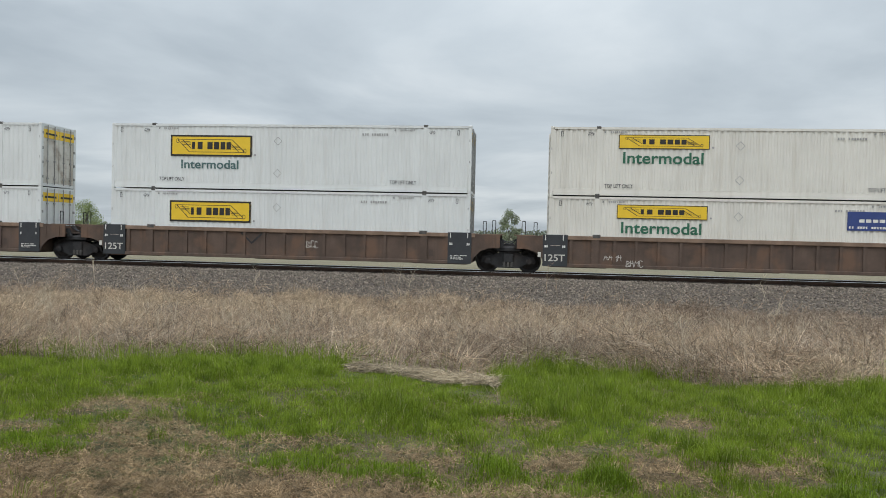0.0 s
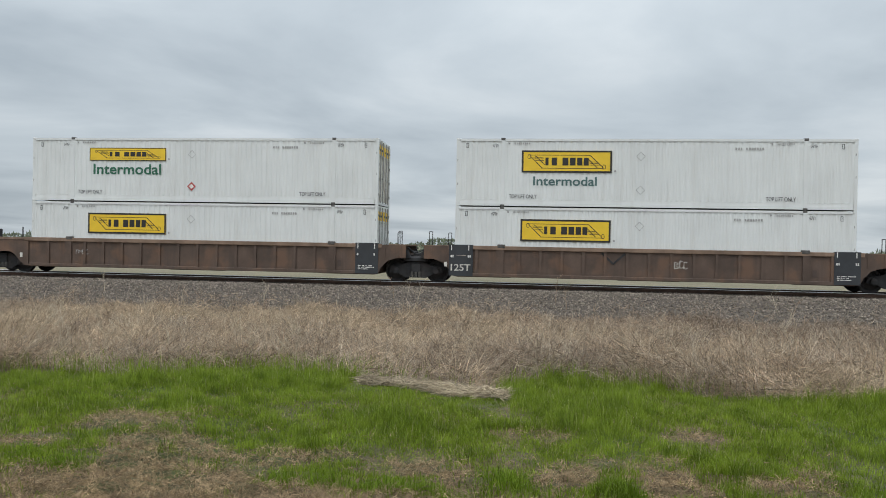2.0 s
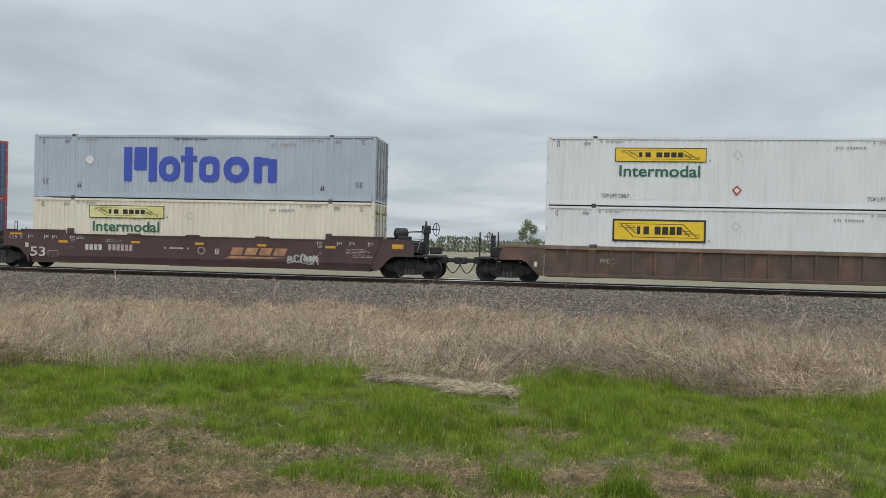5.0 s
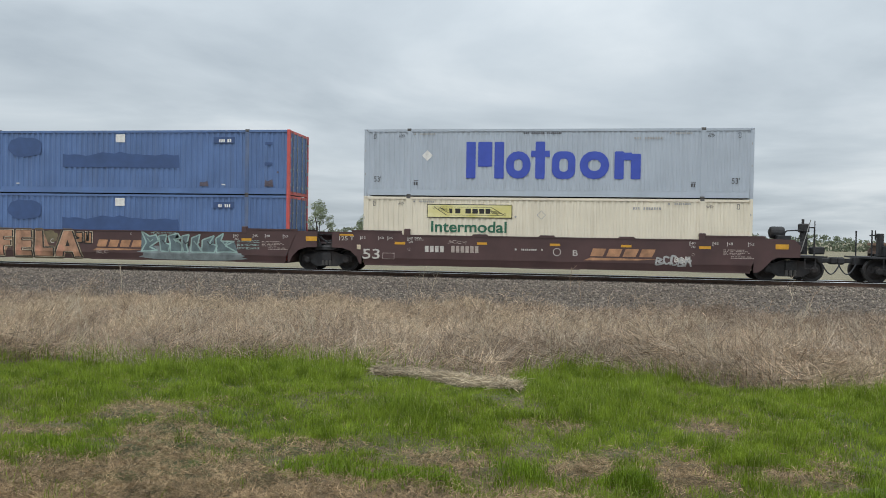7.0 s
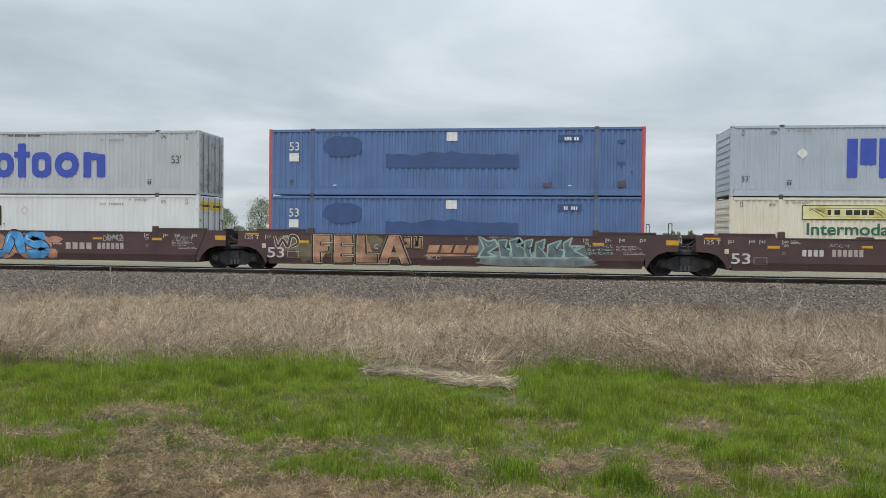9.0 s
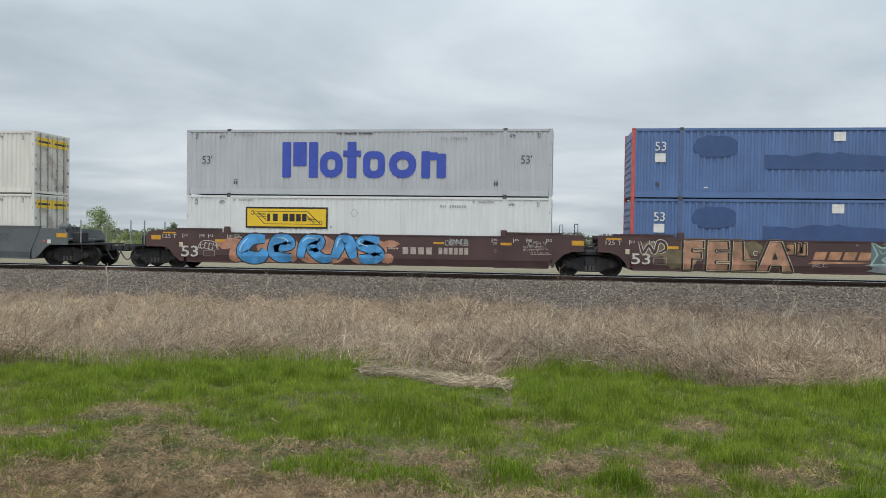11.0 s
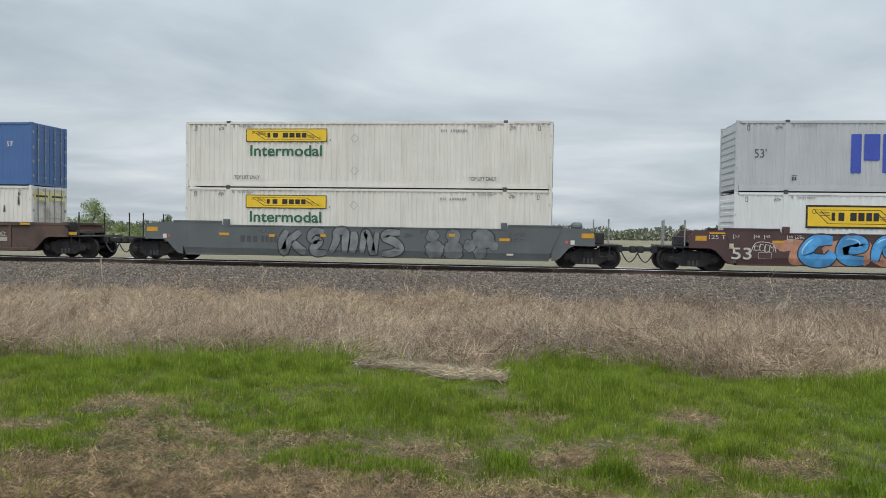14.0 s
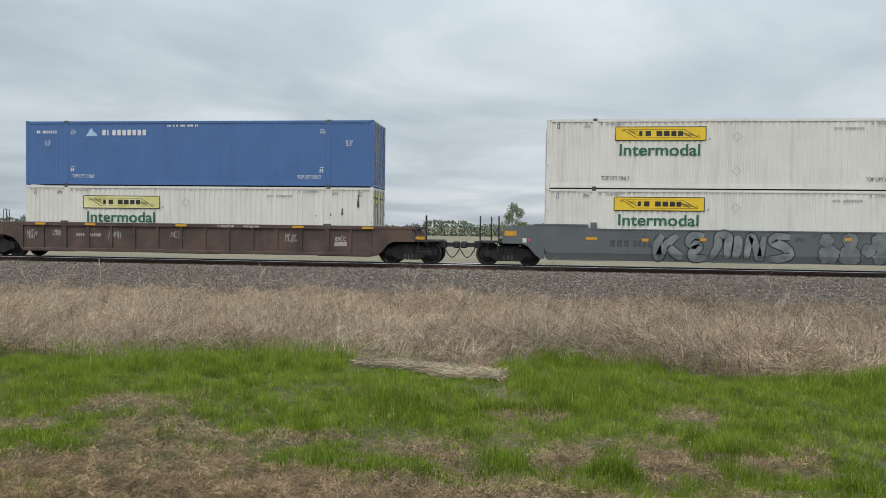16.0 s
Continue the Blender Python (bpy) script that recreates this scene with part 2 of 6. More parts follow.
def bars(parent, x, z, y, width, height, count, mat, seed=1, name="stencil"):
    """Small writing that cannot be read: a row of plain bars."""
    r = random.Random(seed)
    bm = bmesh.new()
    step = width / count
    for i in range(count):
        if r.random() < 0.12:
            continue
        a = x + i * step
        w = step * r.uniform(0.5, 0.8)
        flat(bm, [(a, z), (a + w, z), (a + w, z + height), (a, z + height)], y)
    return tagged(part(name, bm, mat, parent), kind="stuff")


def sheet_mesh(name, verts, faces):
    me = bpy.data.meshes.new(name)
    me.from_pydata(verts, [], faces)
    return me


# ---- ground and track ----
def rise(x, y):
    """The height of the ground: a lawn, a shallow swale, the far field; the top of the rails is 0."""
    keys = [(-400, 0.05), (2, 0.0), (7.5, -0.02), (10, -0.15), (12, -0.32), (15, -0.62), (20, -1.0), (27.5, -1.2), (40, -1.22), (60, -1.1), (3000, -1.1)]
    return float(np.interp(y, [k[0] for k in keys], [k[1] for k in keys]))


def bumps(x, y):
    near = max(0.0, min(1.0, (6.2 - y) / 0.8))
    swell = max(0.0, min(1.0, (y - 9.6) / 2.0, (27.0 - y) / 2.0))
    return (0.05 * noise.noise(Vector((x * 0.5, y * 0.5, 0))) + 0.035 * noise.noise(Vector((x * 1.7, y * 1.7, 5)))
            + near * (0.08 * noise.noise(Vector((x * 1.6, y * 5.0, 2))) + 0.03 * noise.noise(Vector((x * 6.0, y * 9.0, 7))))
            + swell * (0.20 * noise.noise(Vector((x * 0.45, y * 0.36, 9))) + 0.10 * noise.noise(Vector((x * 1.1, y * 0.9, 11)))))


def ground_z(x, y):
    return rise(x, y) + (bumps(x, y) if 1 < y < 27 else 0.0)


def make_ground():
    xs = sorted({*np.linspace(-26, 20, 116), *np.linspace(-5, 4, 110), *np.linspace(-120, 120, 25), -2500, -1000, -400, 400, 1000, 2500})
    ys = sorted({*np.linspace(1, 27, 90), *np.linspace(3.8, 6.4, 40), *np.linspace(27.5, 60, 14), -400, -60, -10, 90, 150, 300, 700, 1500, 3000})
    verts = [(x, y, ground_z(x, y)) for y in ys for x in xs]
    n = len(xs)
    faces = [(j * n + i, j * n + i + 1, (j + 1) * n + i + 1, (j + 1) * n + i) for j in range(len(ys) - 1) for i in range(n - 1)]
    ob = part("ground", sheet_mesh("ground", verts, faces), M["earth"], None, "lawn, dry weedy swale and pale stubble field running to the horizon")
    tagged(ob, category="ground", kind="structure")
    for p in ob.data.polygons:
        p.use_smooth = True


def earth_material():
    """Lawn soil and thatch, then the dry swale, then pale stubble, by distance across the track."""
    m = bpy.data.materials.new("earth")
    m.use_nodes = True
    nt = m.node_tree
    b = nt.nodes["Principled BSDF"]
    n = lambda kind: nt.nodes.new(kind)
    tc, sep = n("ShaderNodeTexCoord"), n("ShaderNodeSeparateXYZ")
    nt.links.new(tc.outputs["Object"], sep.inputs[0])

    def noisy(scale, detail, a, c):
        t, r = n("ShaderNodeTexNoise"), n("ShaderNodeValToRGB")
        t.inputs["Scale"].default_value, t.inputs["Detail"].default_value = scale, detail
        nt.links.new(tc.outputs["Object"], t.inputs["Vector"])
        r.color_ramp.elements[0].position, r.color_ramp.elements[0].color = 0.35, (*a, 1)
        r.color_ramp.elements[1].position, r.color_ramp.elements[1].color = 0.65, (*c, 1)
        nt.links.new(t.outputs[0], r.inputs[0])
        return r.outputs[0], t.outputs[0]

    def step(a, c, at, wide):
        r, x = n("ShaderNodeMapRange"), n("ShaderNodeMix")
        nt.links.new(sep.outputs["Y"], r.inputs[0])
        r.inputs[1].default_value, r.inputs[2].default_value = at - wide, at + wide
        x.data_type = "RGBA"
        nt.links.new(r.outputs[0], x.inputs[0])
        nt.links.new(a, x.inputs[6])
        nt.links.new(c, x.inputs[7])
        return x.outputs[2]

    thatch, _ = noisy(22.0, 9, (0.085, 0.060, 0.032), (0.19, 0.135, 0.076))
    green, _ = noisy(7.0, 8, (0.035, 0.045, 0.014), (0.085, 0.105, 0.030))
    big = n("ShaderNodeTexNoise")
    big.inputs["Scale"].default_value, big.inputs["Detail"].default_value = 0.45, 5
    nt.links.new(tc.outputs["Object"], big.inputs["Vector"])
    cut, two = n("ShaderNodeMapRange"), n("ShaderNodeMix")
    nt.links.new(big.outputs[0], cut.inputs[0])
    cut.inputs[1].default_value, cut.inputs[2].default_value = 0.42, 0.60
    two.data_type = "RGBA"
    for a, b2 in ((cut.outputs[0], two.inputs[0]), (thatch, two.inputs[6]), (green, two.inputs[7])):
        nt.links.new(a, b2)
    lawn = two.outputs[2]
    swale, _ = noisy(5.0, 7, (0.12, 0.092, 0.066), (0.22, 0.168, 0.122))
    field, _ = noisy(0.10, 8, (0.175, 0.155, 0.095), (0.225, 0.195, 0.125))
    fine, grain = noisy(55.0, 4, (0.6, 0.6, 0.6), (1.15, 1.15, 1.15))
    col = step(step(lawn, swale, 9.0, 0.5), field, 38.0, 2.0)
    x = n("ShaderNodeMix")
    x.data_type, x.blend_type = "RGBA", "MULTIPLY"
    x.inputs[0].default_value = 1.0
    nt.links.new(col, x.inputs[6])
    nt.links.new(fine, x.inputs[7])
    nt.links.new(x.outputs[2], b.inputs["Base Color"])
    b.inputs["Roughness"].default_value = 0.95
    bp = n("ShaderNodeBump")
    bp.inputs["Strength"].default_value, bp.inputs["Distance"].default_value = 0.7, 0.02
    nt.links.new(grain, bp.inputs["Height"])
    nt.links.new(bp.outputs[0], b.inputs["Normal"])
    return m


M["earth"] = earth_material()


BED = [(TRACK_Y - 5.0, -1.45), (TRACK_Y - 2.35, -0.36), (TRACK_Y - 1.75, -0.235), (TRACK_Y - 0.85, -0.215), (TRACK_Y + 0.85, -0.22), (TRACK_Y + 1.75, -0.25), (TRACK_Y + 2.35, -0.32), (TRACK_Y + 5.0, -1.45)]


def make_track():
    track = thing("railway_track", "single railway track of polished steel rails on timber sleepers and ballast", "railway track", kind="structure")
    prof = [(-0.07, -0.17), (0.07, -0.17), (0.07, -0.155), (0.012, -0.135), (0.012, -0.045), (0.036, -0.035), (0.036, -0.006), (-0.036, -0.006), (-0.036, -0.035), (-0.012, -0.045), (-0.012, -0.135), (-0.07, -0.155)]
    for side in (-1, 1):
        yc = TRACK_Y + side * 0.7525
        lo, hi = -420.0, 420.0
        verts = [(lo, yc + a, b) for a, b in prof] + [(hi, yc + a, b) for a, b in prof]
        k = len(prof)
        faces = [(i, (i + 1) % k, k + (i + 1) % k, k + i) for i in range(k)]
        r = part("rail", sheet_mesh("rail", verts, faces), M["rail_steel"], track)
        head = [(-0.038, -0.016), (-0.037, -0.005), (-0.031, 0.0), (0.031, 0.0), (0.037, -0.005), (0.038, -0.016)]
        verts = [(x, yc + a, b) for x in (lo, hi) for a, b in head]
        part("rail_head", sheet_mesh("rail_head", verts, [(k, k + 1, k + 7, k + 6) for k in range(5)] + [(5, 0, 6, 11)]), M["rail_head"], r, "polished rail head")
    bed = bmesh.new()
    pts = BED
    ends = [[bed.verts.new((x, y, z)) for y, z in pts] for x in (-420.0, 420.0)]
    for i in range(len(pts) - 1):
        bed.faces.new((ends[0][i], ends[1][i], ends[1][i + 1], ends[0][i + 1]))
    part("ballast_bed", bed, M["bed"], track)
    # loose stones of the near shoulder
    r = np.random.default_rng(4)
    n = 56000
    x = r.uniform(-30, 20, n)
    y = r.uniform(TRACK_Y - 4.9, TRACK_Y + 0.6, n)
    z = np.interp(y, [p[0] for p in pts], [p[1] for p in pts])
    size = r.uniform(0.02, 0.055, n)
    base = np.array([(1, 0, 0), (-1, 0, 0), (0, 1, 0), (0, -1, 0), (0, 0, 1), (0, 0, -1)], float)
    tri = np.array([(0, 2, 4), (2, 1, 4), (1, 3, 4), (3, 0, 4), (2, 0, 5), (1, 2, 5), (3, 1, 5), (0, 3, 5)])
    jit = base[None] * r.uniform(0.55, 1.35, (n, 6, 1)) + r.uniform(-0.35, 0.35, (n, 6, 3))
    v = jit * size[:, None, None]
    a = r.uniform(0, 6.28, n)
    ca, sa = np.cos(a)[:, None], np.sin(a)[:, None]
    v = np.stack([v[..., 0] * ca - v[..., 1] * sa, v[..., 0] * sa + v[..., 1] * ca, v[..., 2] * 0.8], -1)
    v += np.stack([x, y, z + size * 0.3], -1)[:, None]
    f = (tri[None] + 6 * np.arange(n)[:, None, None]).reshape(-1, 3)
    ob = part("ballast_stones", tri_mesh("ballast_stones", v.reshape(-1, 3), f), M["stone"], None, "grey-brown crushed stone ballast heaped along the track")
    tagged(ob, category="ballast", kind="stuff")
    # sleepers
    bm = a_box(-0.115, 0.115, -1.3, 1.3, -0.36, -0.172, bevel=0.012)
    me = bpy.data.meshes.new("sleeper")
    bm.to_mesh(me)
    bm.free()
    me.materials.append(M["sleeper"])
    for i in range(110):
        s = new("sleeper", me)
        s.parent = track
        s.location = (-31 + i * 0.51, TRACK_Y, 0.004 * (i % 3 - 1))
        s.rotation_euler = (0, 0, radians((i * 37 % 11 - 5) * 0.25))


def tri_mesh(name, v, f):
    """A mesh from arrays of points and triangles."""
    me = bpy.data.meshes.new(name)
    me.vertices.add(len(v))
    me.vertices.foreach_set("co", np.ascontiguousarray(v, np.float32).ravel())
    me.loops.add(f.size)
    me.loops.foreach_set("vertex_index", np.ascontiguousarray(f, np.int32).ravel())
    me.polygons.add(len(f))
    me.polygons.foreach_set("loop_start", np.arange(0, f.size, 3, dtype=np.int32))
    me.polygons.foreach_set("loop_total", np.full(len(f), 3, np.int32))
    me.update(calc_edges=True)
    return me


M["bed"] = material("ballast_bed_gravel", (0.11, 0.092, 0.076), 0.95, var=0.4, scale=14, fine=45, bump=0.8)
make_ground()
make_track()


# ---- containers ----
LEN, WID, TALL, POST = 16.154, 2.591, 2.896, 1.981
FACE = -WID / 2


def corrugated(x0, x1, z0, z1, y, pitch, depth, out):
    """A trapezoid-ribbed steel sheet in x and z; out is the side that it faces."""
    n = max(1, round((x1 - x0) / pitch))
    p = (x1 - x0) / n
    prof = []
    for i in range(n):
        a = x0 + i * p
        prof += [(a, 0), (a + p * 0.36, 0), (a + p * 0.5, 1), (a + p * 0.86, 1)]
    prof.append((x1, 0))
    verts = [(x, y - out * d * depth, z) for x, d in prof for z in (z0, z1)]
    faces = [(2 * i, 2 * i + 2, 2 * i + 3, 2 * i + 1) for i in range(len(prof) - 1)]
    return sheet_mesh("panel", verts, faces)


def logo(c, x, z, w, h, mat, border, deep, seed=0):
    """A yellow sign with a scroll emblem; the name on it is drawn as plain blocks."""
    plate = part("logo_plate", a_box(x, x + w, FACE - 0.010, FACE - 0.002, z, z + h), mat, c, "yellow sign with black scroll emblem")
    y = FACE - 0.0135
    bm = bmesh.new()
    t = 0.075 if border else 0.03
    for x0, x1, z0, z1 in ((x, x + w, z, z + t), (x, x + w, z + h - t, z + h), (x, x + t, z + t, z + h - t), (x + w - t, x + w, z + t, z + h - t)):
        flat(bm, [(x0, z0), (x1, z0), (x1, z1), (x0, z1)], y)
    part("border", bm, M["logo_black"], plate, "black border")
    bm = bmesh.new()
    u = lambda a, b: (x + w * a, z + h * b)
    # a slanting scroll: outline, inner lines and rolled ends
    e = 0.012
    for a0, b0, a1, b1 in ((0.085, 0.76, 0.22, 0.22), (0.145, 0.76, 0.25, 0.36), (0.755, 0.78, 0.90, 0.24), (0.725, 0.66, 0.83, 0.24)):
        flat(bm, [u(a0, b0), u(a0 + e, b0), u(a1 + e, b1), u(a1, b1)], y)
    for a, b, hh in ((0.09, 0.765, 0.78), (0.22, 0.91, 0.19), (0.13, 0.24, 0.68), (0.14, 0.245, 0.61), (0.15, 0.25, 0.54), (0.745, 0.83, 0.48), (0.755, 0.85, 0.41), (0.765, 0.87, 0.34)):
        flat(bm, [u(a, hh), u(b, hh), u(b, hh + 0.022), u(a, hh + 0.022)], y)
    for a, b in ((0.085, 0.72), (0.915, 0.27)):
        ring = [(u(a, b)[0] + math.cos(i * 0.628) * 0.085 * h, u(a, b)[1] + math.sin(i * 0.628) * 0.11 * h) for i in range(10)]
        core = [((px * 3 + u(a, b)[0]) / 4, (pz * 3 + u(a, b)[1]) / 4) for px, pz in ring]
        for i in range(10):
            flat(bm, [ring[i], core[i], core[(i + 1) % 10], ring[(i + 1) % 10]], y)
    part("scroll_emblem", bm, M["logo_black"], plate, "black scroll lines")
    # the name as plain blocks
    for a, b in ((0.265, 0.30), (0.335, 0.395), (0.455, 0.52), (0.537, 0.60), (0.617, 0.675), (0.69, 0.745)):
        part("name_block", flat(bmesh.new(), [u(a, 0.33), u(b, 0.33), u(b, 0.68), u(a, 0.68)], y - 0.002), M["logo_black"], plate, "black block in place of a name")


def sketch_diamond(c, x, z, r, mat):
    bm = bmesh.new()
    t = 0.02
    pts = [(x, z - r), (x + r, z), (x, z + r), (x - r, z)]
    ins = [(x, z - r + t * 1.4), (x + r - t * 1.4, z), (x, z + r - t * 1.4), (x - r + t * 1.4, z)]
    for i in range(4):
        flat(bm, [pts[i], pts[(i + 1) % 4], ins[(i + 1) % 4], ins[i]], FACE - 0.004)
    part("placard_holder", bm, mat, c)


def door_end(c, paint, frame_paint, decal, stained):
    x = LEN
    for k, (y0, y1) in enumerate(((FACE + 0.12, -0.012), (0.012, -FACE - 0.12))):
        d = part("door", a_box(x - 0.07, x - 0.028, y0, y1, 0.18, TALL - 0.14), stained or paint, c)
        for z in (0.5, 0.95, 1.4, 2.5):
            part("door_rib", a_box(x - 0.03, x - 0.012, y0 + 0.1, y1 - 0.1, z, z + 0.16, bevel=0.008), stained or paint, d)
        for f in (0.28, 0.72):
            yy = y0 + (y1 - y0) * f
            part("lock_rod", tube(bmesh.new(), [(x + 0.012, yy, 0.12), (x + 0.012, yy, TALL - 0.08)], 0.022), M["rod"], d)
            for z in (0.35, 1.15, 2.1):
                part("rod_bracket", a_box(x - 0.012, x + 0.03, yy - 0.06, yy + 0.06, z, z + 0.07), M["rod"], d)
        hinge = y0 if k == 0 else y1
        for z in (0.4, 1.05, 1.7, 2.4):
            part("hinge", a_box(x - 0.03, x + 0.012, hinge - 0.05, hinge + 0.05, z, z + 0.12), M["rod"], d)
    if decal:
        for a, b in ((FACE + 0.16, -0.03), (0.03, -FACE - 0.16)):
            s = part("door_sign", a_box(x - 0.0275, x - 0.011, a, b, TALL - 0.66, TALL - 0.26), decal, c, "yellow sign on door")
            part("name_block", a_box(x - 0.011, x - 0.0085, a + 0.14, b - 0.12, TALL - 0.51, TALL - 0.42), M["logo_black"], s)
    part("door_header", a_box(x - 0.10, x - 0.01, FACE + 0.12, -FACE - 0.12, TALL - 0.14, TALL - 0.02), frame_paint, c)
    part("door_sill", a_box(x - 0.10, x - 0.01, FACE + 0.12, -FACE - 0.12, 0.03, 0.17), frame_paint, c)


def container(label, paint, marks=(), pitch=0.225, depth=0.022, post_paint=None, mid_paint=None, decal=None, stained=None, group="containers on the train"):
    c = thing("shipping_container", label, "container", group)
    pp = post_paint or paint
    for out, yf in ((-1, FACE), (1, -FACE)):
        y = lambda a: (yf - out * a)
        span = lambda a, b: sorted((y(a), y(b)))
        # three ribbed panels between the posts
        for x0, x1 in ((0.13, POST - 0.08), (POST + 0.08, LEN - POST - 0.08), (LEN - POST + 0.08, LEN - 0.13)):
            me = corrugated(x0, x1, 0.30, TALL - 0.12, y(0.006), pitch, depth, out)
            part("side_panel", me, paint, c)
        a, b = span(-0.012, 0.10)
        part("top_rail", a_box(0.15, LEN - 0.15, a, b, TALL - 0.125, TALL - 0.024), paint, c)
        a, b = span(-0.004, 0.10)
        part("bottom_rail", a_box(0.15, LEN - 0.15, a, b, 0.036, 0.16), paint, c)
        a, b = span(0.012, 0.10)
        part("lower_panel", a_box(0.15, LEN - 0.15, a, b, 0.16, 0.302), paint, c)
        for x0, x1 in ((0.0, 0.14), (LEN - 0.14, LEN)):
            a, b = span(-0.002, 0.16)
            part("corner_post", a_box(x0, x1, a, b, 0.1, TALL - 0.09, bevel=0.012), pp, c)
            for z0, z1 in ((0.0, 0.1), (TALL - 0.09, TALL)):
                a, b = span(-0.006, 0.165)
                part("corner_casting", a_box(x0, x1, a, b, z0, z1, bevel=0.012), pp, c)
        for xm in (POST, LEN - POST):
            a, b = span(-0.014, 0.12)
            part("side_post", a_box(xm - 0.085, xm + 0.085, a, b, 0.1, TALL - 0.09, bevel=0.01), mid_paint or paint, c)
            a, b = span(-0.02, 0.18)
            part("stacking_casting", a_box(xm - 0.09, xm + 0.09, a, b, TALL - 0.10, TALL + 0.012, bevel=0.012), M["casting"], c)
            part("stacking_casting", a_box(xm - 0.09, xm + 0.09, a, b, 0.0, 0.09, bevel=0.012), M["casting"], c)
    roof = corrugated(0.1, LEN - 0.1, FACE + 0.08, -FACE - 0.08, 0, 0.3, 0.012, 1)
    for v in roof.vertices:
        v.co = (v.co.x, v.co.z, TALL - 0.035 + v.co.y)
    part("roof", roof, paint, c)
    part("floor_frame", a_box(0.1, LEN - 0.1, FACE + 0.1, -FACE - 0.1, 0.05, 0.18), M["casting"], c)
    # ribbed front wall
    part("front_wall", a_box(0.03, 0.09, FACE + 0.16, -FACE - 0.16, 0.1, TALL - 0.09), paint, c)
    for i in range(9):
        part("front_rib", a_box(0.0, 0.032, FACE + 0.22, -FACE - 0.22, 0.3 + i * 0.27, 0.3 + i * 0.27 + 0.15, bevel=0.012), paint, c)
    door_end(c, paint, pp, decal, stained)
    for fn, args in marks:
        fn(c, *args)
    return c


def stack_marks(c, top_lift=True, mat=None, seed=1):
    """The small stencils that every one of these boxes carries."""
    mat = mat or M["mark_dark"]
    y = FACE - 0.004
    for x in (0.42, LEN - 0.62):
        b = bmesh.new()
        for x0, x1, z0, z1 in ((x, x + 0.10, TALL - 0.23, TALL - 0.21), (x, x + 0.02, TALL - 0.40, TALL - 0.23), (x + 0.08, x + 0.10, TALL - 0.40, TALL - 0.23), (x, x + 0.10, TALL - 0.42, TALL - 0.40)):
            flat(b, [(x0, z0), (x1, z0), (x1, z1), (x0, z1)], y)
        part("lashing_mark", b, mat, c)
    for x in (1.52, LEN - POST + 0.16):
        word(c, "WTP", x, TALL - 0.39, y, 0.11, 0.27, mat, bold=0.006)
        part("code_bar", flat(bmesh.new(), [(x + 0.04, TALL - 0.26), (x + 0.23, TALL - 0.26), (x + 0.23, TALL - 0.245), (x + 0.04, TALL - 0.245)], y), mat, c)
    for x in (POST + 0.22, LEN - POST - 1.35):
        bars(c, x, TALL - 0.26, y, 1.1, 0.075, 13, M["mark_faint"] if mat is M["mark_dark"] else mat, seed + 1)
    bars(c, LEN - POST - 2.75, TALL - 0.47, y, 1.15, 0.10, 11, M["mark_faint"] if mat is M["mark_dark"] else mat, seed + 2)
    for x, z in ((0.05, 0.9), (0.04, 1.9), (LEN - 0.09, 1.3), (LEN - 0.10, 2.2)):
        flat_b = flat(bmesh.new(), [(x, z), (x + 0.03, z), (x + 0.03, z + 0.1), (x, z + 0.1)], y - 0.002)
        part("post_mark", flat_b, M["mark_faint"], c)
    if top_lift:
        for x in (2.26, 12.65):
            word(c, "TOP LIFT ONLY", x, 0.36, y, 0.16, 1.16, mat, bold=0.008)


def sign_marks(c, sign, x, z, w, h, border, green, tz, th, tw, diamonds=True):
    logo(c, x, z, w, h, sign, border, 0)
    if green is not None:
        word(c, "Intermodal", x + (w - tw) * 0.45, tz, FACE - 0.004, th, tw, green, bold=0.018)
    if diamonds:
        for dz in (2.15, 0.75):
            sketch_diamond(c, LEN * 0.475, dz, 0.19, M["mark_faint"])
    b = bmesh.new()
    lathe(b, [(0.045, 0), (0.045, 0.002)], 10, (x + w + 0.14, FACE - 0.006, z + 0.08))
    part("round_mark", b, M["mark_faint"], c)


def rounded(bm, x0, x1, z0, z1, r, y, hole=0.0):
    """A block with rounded corners, or a rounded ring of that thickness."""
    def outline(x0, x1, z0, z1, r):
        r = max(0.01, min(r, (x1 - x0) / 2 - 0.005, (z1 - z0) / 2 - 0.005))
        pts = []
        for cx, cz, a0 in ((x1 - r, z0 + r, -90), (x1 - r, z1 - r, 0), (x0 + r, z1 - r, 90), (x0 + r, z0 + r, 180)):
            for k in range(5):
                a = radians(a0 + 22.5 * k)
                pts.append((cx + r * math.cos(a), cz + r * math.sin(a)))
        return pts
    o = outline(x0, x1, z0, z1, r)
    if not hole:
        flat(bm, o, y)
        return
    i = outline(x0 + hole, x1 - hole, z0 + hole, z1 - hole, r - hole * 0.6)
    for k in range(len(o)):
        flat(bm, [o[k], o[(k + 1) % len(o)], i[(k + 1) % len(i)], i[k]], y)


